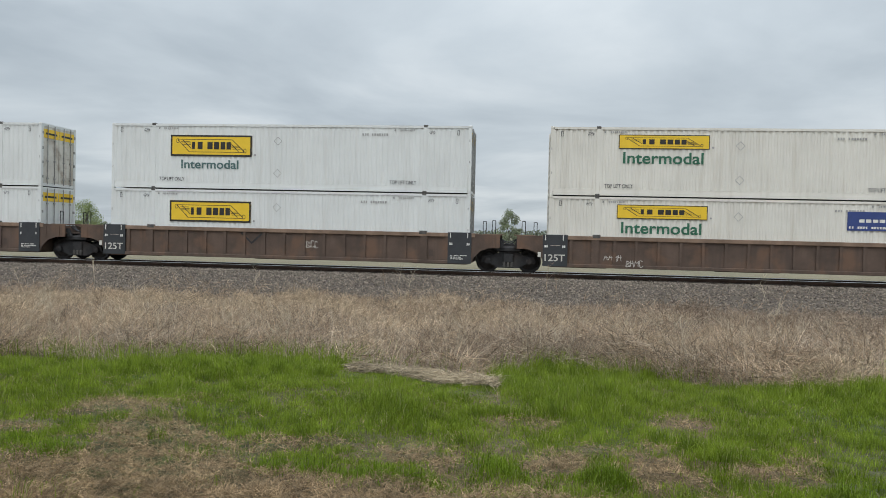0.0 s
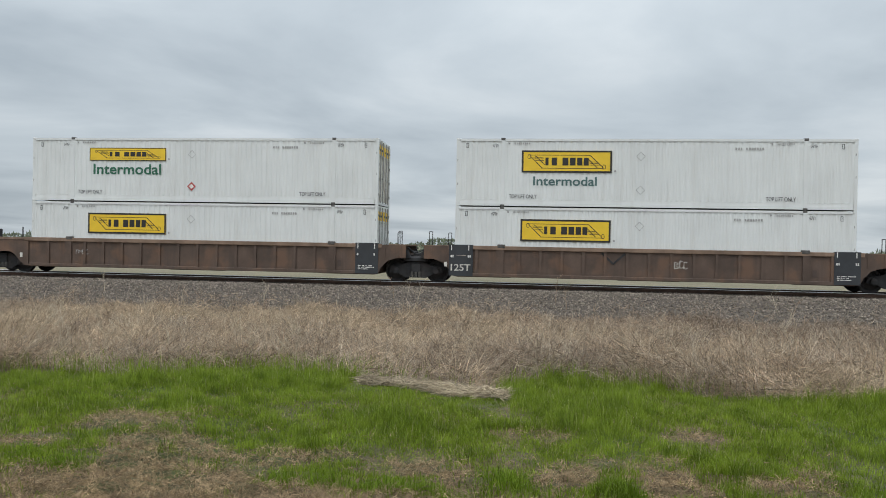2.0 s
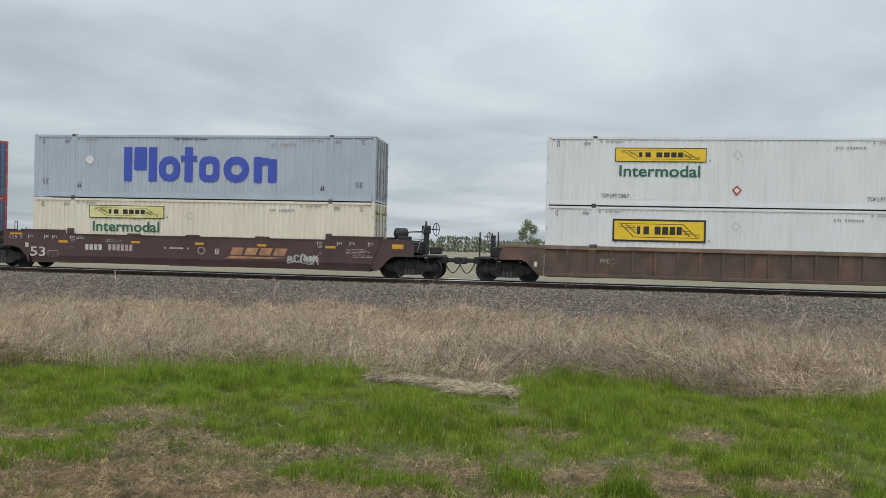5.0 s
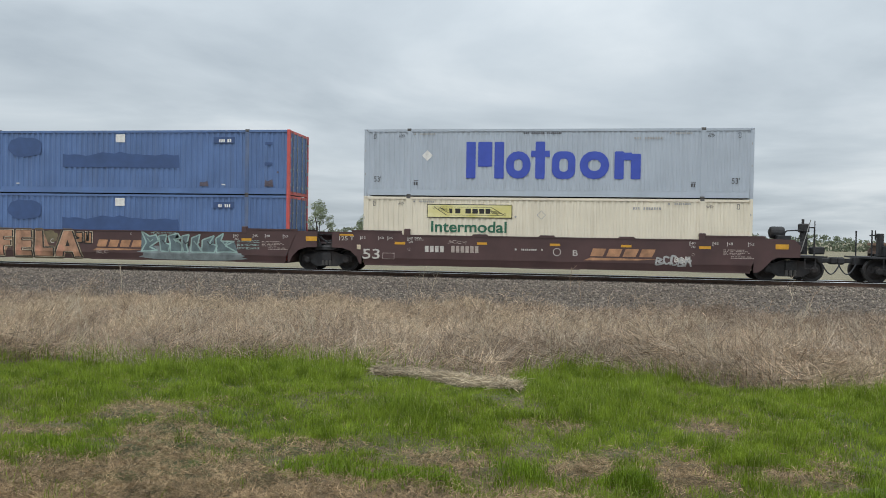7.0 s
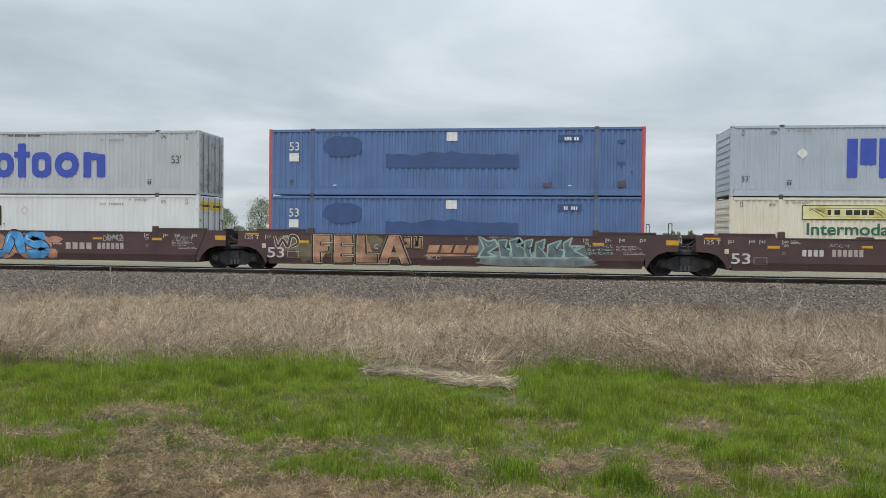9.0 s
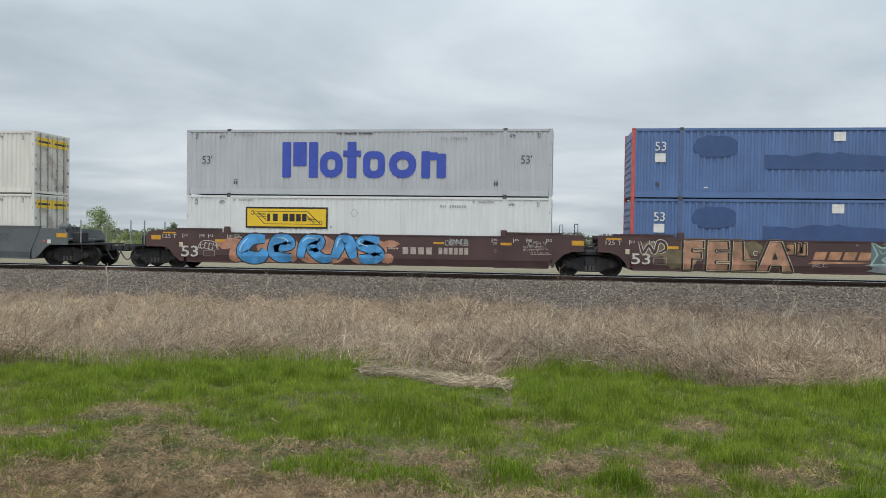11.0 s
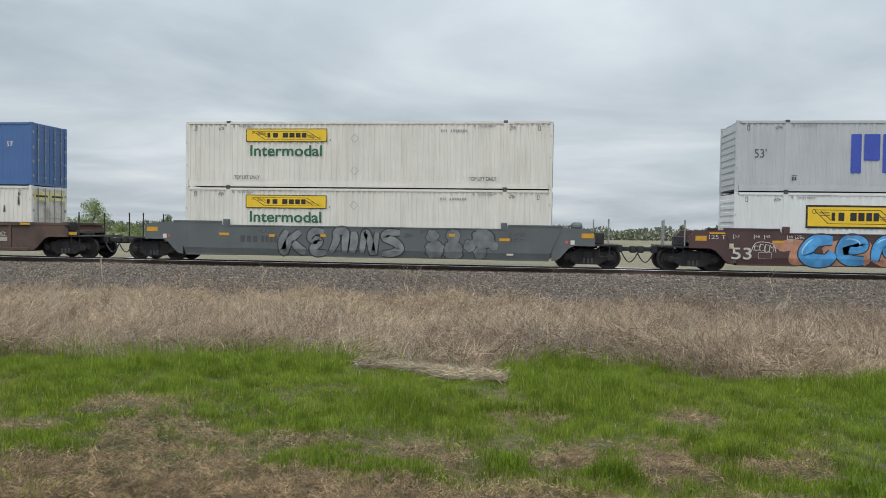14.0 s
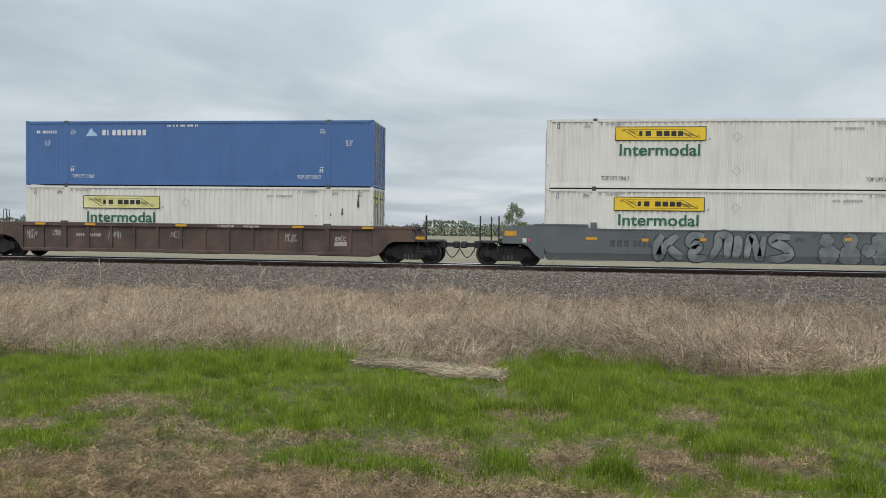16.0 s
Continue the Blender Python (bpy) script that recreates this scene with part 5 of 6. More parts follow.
    swash(c, [(4.75, 1.42), (4.55, 1.0), (4.62, 0.5), (4.85, 0.95), (5.35, 1.40)], 0.35, SV, D1, edge=0.12)
    swash(c, [(5.0, 0.95), (5.35, 0.62), (5.6, 0.52)], 0.35, SV, D1, edge=0.12)
    swash(c, [(6.4, 1.40), (5.95, 1.4), (5.85, 1.1), (6.2, 0.98), (5.95, 0.7), (6.05, 0.48), (6.5, 0.5)], 0.35, SV, D1, edge=0.12)
    swash(c, [(6.72, 0.52), (6.95, 1.0), (7.0, 1.40), (7.35, 1.40), (7.35, 0.95), (7.32, 0.52)], 0.33, SV, D1, edge=0.12)
    swash(c, [(7.72, 1.42), (7.75, 1.0), (7.65, 0.52)], 0.34, SV, D1, edge=0.12)
    swash(c, [(8.08, 0.52), (8.15, 1.0), (8.25, 1.40), (8.45, 1.0), (8.6, 0.5), (8.75, 1.40)], 0.30, SV, D1, edge=0.12)
    swash(c, [(9.75, 1.40), (9.25, 1.40), (9.1, 1.2), (9.55, 1.0), (9.75, 0.7), (9.4, 0.52), (8.98, 0.5)], 0.35, SV, D1, edge=0.12)
    for x, z, r, k in ((11.25, 0.72, 0.42, 1), (11.15, 1.3, 0.28, 2), (12.05, 1.3, 0.32, 3), (12.05, 0.72, 0.44, 4), (12.75, 0.9, 0.28, 5), (13.3, 1.25, 0.46, 6), (13.2, 0.62, 0.3, 7), (13.75, 0.92, 0.22, 8)):
        blot(c, x, z, r * 2.15, r * 2.1, D1, k, 0.003 + 0.0006 * k, name="graffiti_bubble")
        blot(c, x, z, r * 1.9, r * 1.86, M["graf_slate"], k, 0.0085 + 0.0006 * k, name="graffiti_bubble")
    for x, z, w, h, k in ((3.4, 1.28, 0.75, 0.25, 41), (9.95, 1.2, 0.4, 0.2, 42), (10.6, 1.35, 0.5, 0.24, 43), (14.4, 1.3, 0.7, 0.2, 44), (14.4, 1.1, 0.6, 0.16, 45)):
        scribble(c, x, z, w, h, M["mark_dark"], k, 8, 0.025)
    for x, z in ((1.67, 1.17), (13.98, 1.12), (3.95, 1.14), (6.25, 1.18), (11.85, 1.28)):
        tape(c, x, z, 0.46 if x in (1.67, 13.98) else 0.25, 0.12)
    for x in (-1.70, 17.40):
        tape(c, x, 1.30, 0.5, 0.20, y=SIDE - 0.02)
    for x in (-0.95, 16.95):
        tape(c, x, 1.02, 0.17, 0.18, M["reflector_white"], y=SIDE - 0.02)
        tape(c, x + (0.24 if x < 0 else -0.2), 1.07, 0.10, 0.11, M["red"], y=SIDE - 0.02)
    tape(c, 14.3, 0.52, 0.28, 0.08, M["reflector_white"], y=SIDE - 0.02)
    # ---- rusty ribbed cars
    for u in (7, 8):
        c = CARS[u]
        for x in (0.60, 3.0, 7.30, 12.64, 15.72):
            tape(c, x, 1.50, 0.5, 0.10)
        tape(c, 18.0, 1.08, 0.44, 0.12, y=SIDE - 0.10)
        for k, (x, z, w, h) in enumerate(((0.15, 0.85, 0.5, 0.45), (1.4, 1.0, 0.42, 0.3), (4.1, 0.9, 0.62, 0.36), (7.05, 0.95, 0.6, 0.34), (12.3, 0.88, 0.55, 0.38))):
            scribble(c, x, z, w, h, M["mark_faint"], 50 + k, 8, 0.03, False, -0.062)
        blocks_at(c, 2.55, 1.0, 0.42, 0.14, 4, M["mark_dim"])
        blocks_at(c, 3.2, 1.0, 0.55, 0.14, 6, M["mark_dim"])
        scribble(c, 9.2, 1.48, 0.8, 0.12, white, 60, 11, 0.025, False)
        scribble(c, 10.4, 1.48, 0.75, 0.12, white, 61, 11, 0.025, False)
        part("pale_panel", a_box(14.5, 15.05, -SIDE + 0.058, -SIDE + 0.068, 0.74, 0.93), M["mark_dim"], c)
        scribble(c, 14.52, 0.95, 0.5, 0.22, M["mark_faint"], 63, 9, 0.04, False, -0.062)
    # ---- brown cars
    scribble(CARS[1], 8.9, 0.82, 0.72, 0.36, white, 71, 9, 0.03, False, -0.062)
    part("chevron_brace", onto_side(ribbon(bmesh.new(), [(6.15, 1.42), (6.62, 0.98), (7.1, 1.42)], 0.09), -0.05, False), M["iron"], CARS[1])
    scribble(CARS[0], 2.3, 0.6, 0.75, 0.3, white, 72, 9, 0.03, False, -0.062)
    scribble(CARS[0], 3.2, 0.35, 0.7, 0.36, white, 73, 8, 0.03, False, 0.008)
    scribble(CARS[2], 2.3, 0.9, 0.6, 0.24, M["mark_faint"], 74, 8, 0.025, False, -0.062)
    for u in (0, 1, 2):
        tape(CARS[u], -0.42, 0.72, 0.12, 0.2, M["reflector_white"], y=SIDE - 0.02)
        blocks_at(CARS[u], 14.2, 0.62, 0.5, 0.28, 2, M["umber"])


def blocks_at(car, x, z, w, h, count, mat):
    for i in range(count):
        a = x + w * i / count
        part("number_block", flat(bmesh.new(), [(a, z), (a + w / count * 0.7, z), (a + w / count * 0.7, z + h), (a, z + h)], -SIDE + 0.062), mat, car)


def emblem(car, x, w=3.05):
    """A slanted railway emblem drawn as plain shapes."""
    tan = M["graf_tan"]
    u = w / 3.05
    for k in range(4):
        a = x + (0.25 + 0.66 * k) * u
        bm = bmesh.new()
        bm.faces.new([bm.verts.new((px, 0, pz)) for px, pz in ((a, 0.88), (a + 0.52 * u, 0.88), (a + 0.66 * u, 1.20), (a + 0.12 * u, 1.20))])
        part("emblem_block", onto_side(bm, 0.005, True), tan, car, "tan slanted block")
    bm = bmesh.new()
    bm.faces.new([bm.verts.new((px, 0, pz)) for px, pz in ((x, 0.70), (x + 2.2 * u, 0.74), (x + 3.0 * u, 0.80), (x + 0.25 * u, 0.82))])
    part("emblem_swoosh", onto_side(bm, 0.005, True), tan, car)


GLYPHS = {"F": [(0, 0), (0.45, 0), (0.45, 0.38), (0.9, 0.38), (0.9, 0.62), (0.45, 0.62), (0.45, 0.72), (1, 0.72), (1, 1), (0, 1)],
          "E": [(0, 0), (1, 0), (1, 0.24), (0.42, 0.24), (0.42, 0.31), (1, 0.31), (1, 0.62), (0.42, 0.62), (0.42, 0.69), (1, 0.69), (0.96, 1), (0.04, 1)],
          "L": [(0, 0), (1, 0), (1.02, 0.36), (0.5, 0.36), (0.46, 1), (0.04, 1)],
          "A": [(0, 0), (0.33, 1), (0.66, 1), (1, 0), (0.7, 0), (0.66, 0.2), (0.36, 0.2), (0.32, 0)]}


def closed_line(bm, pts, width):
    """A band along each edge of an outline."""
    for (ax, az), (bx, bz) in zip(pts, pts[1:] + pts[:1]):
        ribbon(bm, [(ax, az), (bx, bz)], width)
    return bm


def block_glyph(car, letter, x, w, seed):
    """A tall sprayed block letter: olive halo, peach fill, black outline with a thin cream line."""
    shape = [(x + w * u, 0.37 + 1.22 * v) for u, v in GLYPHS[letter]]
    part("graffiti_halo", onto_side(closed_line(bmesh.new(), shape, 0.17), 0.006, True), M["graf_olive"], car)
    bm = bmesh.new()
    bm.faces.new([bm.verts.new((px, 0, pz)) for px, pz in shape])
    bmesh.ops.triangulate(bm, faces=bm.faces)
    part("graffiti_block", onto_side(bm, 0.009, True), M["graf_peach"], car)
    blot(car, x + w * 0.25, 0.66, w * 0.36, 0.5, M["graf_orange"], seed, 0.0115)
    part("graffiti_outline", onto_side(closed_line(bmesh.new(), shape, 0.07), 0.014, True), M["logo_black"], car)
    part("graffiti_outline", onto_side(closed_line(bmesh.new(), [(px + 0.045, pz) for px, pz in shape], 0.018), 0.017, True), M["graf_cream"], car)
    if letter == "A":
        tri = [(x + w * 0.42, 0.86), (x + w * 0.58, 0.86), (x + w * 0.5, 1.16)]
        bm = bmesh.new()
        bm.faces.new([bm.verts.new((px, 0, pz)) for px, pz in tri])
        part("graffiti_counter", onto_side(bm, 0.016, True), M["logo_black"], car)


SPIKES = [[(0, 1.62), (0.40, 1.38), (0.71, 1.46), (0.83, 1.19), (0.40, 0.91), (0.79, 0.75), (0, 0.71), (0.24, 1.11)], [(0.83, 1.42), (1.22, 1.46), (1.15, 1.11), (1.38, 1.03), (1.3, 0.71), (0.95, 0.73)],
          [(1.3, 1.42), (1.74, 1.54), (1.9, 1.34), (1.58, 1.26), (1.9, 1.11), (2.05, 0.71), (1.42, 0.71), (1.38, 1.11)], [(1.95, 1.42), (2.29, 1.49), (2.17, 1.03), (2.25, 0.71), (1.95, 0.73)],
          [(2.41, 1.34), (2.8, 1.5), (2.69, 1.03), (2.92, 0.71), (2.37, 0.71)], [(2.92, 1.26), (3.48, 1.46), (3.24, 1.11), (3.63, 1.03), (3.48, 0.71), (2.88, 0.71)],
          [(3.55, 1.34), (3.91, 1.58), (3.79, 1.22), (4.42, 1.22), (3.99, 1.03), (4.58, 0.73), (3.95, 0.75), (3.6, 0.71)]]


def spikes(car):
    """Spiky grey-teal letters with pale mint outlines over a grey cloud."""
    blot(car, 11.75, 0.58, 5.3, 0.5, M["graf_grey"], 4, 0.004)
    blot(car, 11.0, 0.75, 3.6, 0.5, M["graf_grey"], 14, 0.0045)
    for k, shape in enumerate(SPIKES):
        pts = [(9.3 + px, pz) for px, pz in shape]
        bm = bmesh.new()
        bm.faces.new([bm.verts.new((px, 0, pz)) for px, pz in pts])
        bmesh.ops.triangulate(bm, faces=bm.faces)
        part("graffiti_spike", onto_side(bm, 0.007 + 0.0005 * k, True), M["graf_teal"], car)
        part("graffiti_outline", onto_side(closed_line(bmesh.new(), pts, 0.065), 0.014 + 0.0005 * k, True), M["graf_mint"], car)
        cx, cz = sum(p[0] for p in pts) / len(pts), sum(p[1] for p in pts) / len(pts)
        part("graffiti_stroke", onto_side(ribbon(bmesh.new(), [(cx - 0.12, cz + 0.15), (cx, cz), (cx + 0.14, cz + 0.1)], 0.05), 0.02, True), M["graf_char"] if k % 2 else M["graf_mint"], car)
    scribble(car, 9.75, 1.5, 1.2, 0.1, M["graf_mint"], 91, 16, 0.02)
    for z, seed in ((1.18, 92), (1.02, 93), (0.88, 94)):
        scribble(car, 13.85, z, 1.05, 0.11, M["graf_mint"], seed, 15, 0.018)


for key, name, color in (("graf_blue", "sky_blue_spray_paint", (0.065, 0.27, 0.55)), ("graf_sky", "pale_blue_spray_paint", (0.30, 0.52, 0.70)), ("graf_orange", "salmon_spray_paint", (0.40, 0.20, 0.13)), ("graf_peach", "peach_spray_paint", (0.35, 0.195, 0.12)),
                         ("graf_tan", "faded_orange_paint", (0.36, 0.19, 0.10)), ("graf_cream", "cream_spray_paint", (0.55, 0.47, 0.34)), ("graf_olive", "olive_spray_paint", (0.13, 0.105, 0.06)), ("graf_mint", "mint_spray_paint", (0.25, 0.36, 0.335)),
                         ("graf_teal", "dull_teal_spray_paint", (0.10, 0.14, 0.15)), ("graf_grey", "grey_green_spray_paint", (0.19, 0.225, 0.23)), ("graf_silver", "silver_spray_paint", (0.172, 0.185, 0.19)), ("graf_char", "charcoal_spray_paint", (0.035, 0.037, 0.04)), ("graf_slate", "thin_grey_spray_paint", (0.145, 0.158, 0.163))):
    M[key] = material(name, color, 0.55, var=0.2, scale=2.5, fine=25, tint=tuple(min(1, c * 1.25) for c in color), patch=0.55 if key in ("graf_peach", "graf_tan") else 0.25, patch_color=tuple(c * 0.5 for c in color), patch_scale=2.2, streak=0.2, streak_color=(0.08, 0.06, 0.05))
mark_cars()


# ---- plants ----
def leaf_material(name, color, rand, through=0.3, tip=None, var=0.2, scale=0.8):
    m = material(name, color, 0.7, var=var, scale=scale, fine=12, bump=0, island=True, rand=rand, translucent=through, spec=0.25, tint=tip)
    return m


EDGE = [(-12, 8.8), (-6.7, 8.5), (-6.2, 8.8), (-5.3, 8.65), (-4.7, 9.0), (-4.25, 9.5), (-3.4, 9.5), (-2.6, 9.5), (-2.1, 9.05), (-1.55, 8.55), (-0.6, 8.05), (-0.35, 8.4), (-0.2, 9.3), (0.4, 10.0), (1.04, 9.4), (1.7, 9.2), (2.3, 8.9), (2.9, 8.85), (3.9, 8.9), (12, 8.9)]
# bare patches: x, y, half width, half depth, how bare
BARE = [(-3.34, 6.25, 0.60, 0.30, 0.85), (-3.0, 5.6, 0.42, 0.38, 1.0), (-2.55, 5.5, 0.35, 0.2, 0.9), (-2.05, 5.39, 0.42, 0.14, 0.95), (-1.46, 5.5, 0.2, 0.07, 0.8), (-0.86, 5.36, 0.19, 0.16, 0.95), (-0.5, 5.2, 0.13, 0.2, 0.9), (0.23, 5.22, 0.25, 0.28, 1.0),
        (0.99, 5.3, 0.36, 0.42, 1.0), (1.66, 5.26, 0.28, 0.18, 0.95), (2.08, 5.67, 0.12, 0.14, 0.8), (2.07, 5.24, 0.18, 0.13, 0.9), (-0.25, 6.5, 0.14, 0.14, 0.7), (0.2, 6.55, 0.16, 0.2, 0.75), (1.4, 6.63, 0.18, 0.18, 0.75), (2.26, 7.12, 0.28, 0.09, 0.6),
        (-3.95, 7.2, 0.2, 0.10, 0.6), (-3.97, 5.5, 0.3, 0.09, 0.7), (0.55, 5.75, 0.14, 0.1, 0.6), (2.7, 5.6, 0.3, 0.2, 0.8), (-4.6, 5.6, 0.3, 0.2, 0.7)]
# clumps: x, y, spread, blades
TUFTS = [(0.58, 4.90, 0.13, 900), (-1.33, 4.88, 0.16, 420), (-0.96, 4.82, 0.17, 700), (-0.69, 4.75, 0.13, 420), (-3.25, 4.88, 0.13, 420), (-3.72, 5.06, 0.16, 360), (-3.58, 5.65, 0.09, 160), (-1.72, 4.88, 0.10, 260), (-0.15, 4.99, 0.17, 480), (0.15, 4.73, 0.10, 160), (1.58, 5.02, 0.14, 160), (-2.35, 5.02, 0.10, 90), (-2.75, 5.35, 0.08, 60), (2.1, 4.95, 0.15, 240)]


def edge_of(x):
    return np.interp(x, [e[0] for e in EDGE], [e[1] for e in EDGE])


def cheap_noise(x, y, scale, seed):
    """Smooth value noise on arrays, 0 to 1."""
    r = np.random.default_rng(seed)
    grid = r.random((64, 64))
    u, v = x * scale + 1000.3, y * scale + 1000.7
    i, j = np.floor(u).astype(int), np.floor(v).astype(int)
    a, b = u - i, v - j
    a, b = a * a * (3 - 2 * a), b * b * (3 - 2 * b)
    g = lambda p, q: grid[p % 64, q % 64]
    return (g(i, j) * (1 - a) + g(i + 1, j) * a) * (1 - b) + (g(i, j + 1) * (1 - a) + g(i + 1, j + 1) * a) * b


def heights(x, y):
    """ground_z on arrays."""
    return np.array([ground_z(a, b) for a, b in zip(x.tolist(), y.tolist())])


def blades(name, x, y, z, tall, wide, lean, label, mat, category, r, curl=0.5, kind="stuff", parent=None, way=None, droop=0.0):
    """Bent tapering blades as one mesh: each a quad and a tip."""
    n = len(x)
    a = r.uniform(0, 2 * np.pi, n) if way is None else way          # which way it leans
    t = r.uniform(0, 2 * np.pi, n)          # which way its flat side runs
    dx, dy = np.cos(a) * lean * tall, np.sin(a) * lean * tall
    wx, wy = np.cos(t) * wide / 2, np.sin(t) * wide / 2
    up = np.sqrt(np.maximum(0.06, 1 - np.minimum(lean, 0.97) ** 2)) * tall
    zero = np.zeros(n)
    base = np.stack([x, y, z - 0.01], -1)
    mid = base + np.stack([dx * curl * 0.6, dy * curl * 0.6, up * 0.58], -1)
    top = base + np.stack([dx, dy, up], -1)
    if droop:
        bent = r.random(n) < droop
        mid[bent] = base[bent] + np.stack([dx * 0.35, dy * 0.35, up * 0.85], -1)[bent]
        top[bent] = base[bent] + np.stack([dx * 1.1, dy * 1.1, up * r.uniform(0.45, 0.95, n)], -1)[bent]
    side = np.stack([wx, wy, zero], -1)
    v = np.stack([base - side, base + side, mid - side * 0.8, mid + side * 0.8, top], 1).reshape(-1, 3)
    tri = np.array([(0, 1, 3), (0, 3, 2), (2, 3, 4)])
    f = (tri[None] + 5 * np.arange(n)[:, None, None]).reshape(-1, 3)
    ob = part(name, tri_mesh(name, v, f), mat, parent, label)
    return tagged(ob, category=category, kind=kind)


def in_view(x, y):
    return (x > -0.84 * y - 0.6) & (x < 0.50 * y + 0.7)


def bareness(x, y):
    b = np.zeros(len(x))
    ragged = 0.9 * (cheap_noise(x, y, 4.0, 41) - 0.5) + 0.9 * (cheap_noise(x, y, 11.0, 42) - 0.5)
    for px, py, rx, ry, how in BARE:
        d = np.hypot((x - px) / rx, (y - py) / ry) * 0.85 + ragged
        b = np.maximum(b, how * np.clip((1.2 - d) * 1.5, 0, 1))
    return b


def straw_line(x):
    """Where a strip of flattened straw lies across the far side of the lawn."""
    return np.interp(x, [-2.1, -1.44, -0.79, -0.25], [8.98, 8.85, 8.5, 8.05])


def stems(name, x, y, z, long, wide, pitch, way, sag, label, mat, category, r, parts=3):
    """Thin bent straws as one mesh: each starts at its pitch and sags as it goes."""
    n = len(x)
    p = np.stack([x, y, z], -1)
    ca, sa = np.cos(way), np.sin(way)
    rows = []
    for k in range(parts + 1):
        c, d = np.cos(pitch - sag * k), np.sin(pitch - sag * k)
        run = np.stack([ca * c, sa * c, d], -1)
        if k == 0:
            side = np.cross(run, r.normal(0, 1, (n, 3)))
            side *= (wide / 2 / np.maximum(1e-6, np.linalg.norm(side, axis=1)))[:, None]
        if k < parts:
            rows += [p - side * (1 - 0.2 * k), p + side * (1 - 0.2 * k)]
        else:
            rows.append(p)
        p = p + run * (long / parts)[:, None]
    v = np.stack(rows, 1)
    m = 2 * parts + 1
    tri = [t for k in range(parts - 1) for t in ((2 * k, 2 * k + 1, 2 * k + 3), (2 * k, 2 * k + 3, 2 * k + 2))] + [(m - 3, m - 2, m - 1)]
    f = (np.array(tri)[None] + m * np.arange(n)[:, None, None]).reshape(-1, 3)
    ob = part(name, tri_mesh(name, v.reshape(-1, 3), f), mat, None, label)
    return tagged(ob, category=category, kind="stuff")


def thin_line(x):
    """How near the lawn comes before it gives way to straw."""
    return np.interp(x, [-5.0, -3.6, -3.46, -3.2, -3.12, -3.0, -2.6, -2.0, -1.76, -1.44, -1.05, -0.6, -0.17, 0.18, 2.2], [4.6, 4.6, 4.7, 4.76, 4.95, 5.35, 5.42, 4.95, 4.75, 4.72, 4.69, 4.55, 4.48, 4.45, 4.5])


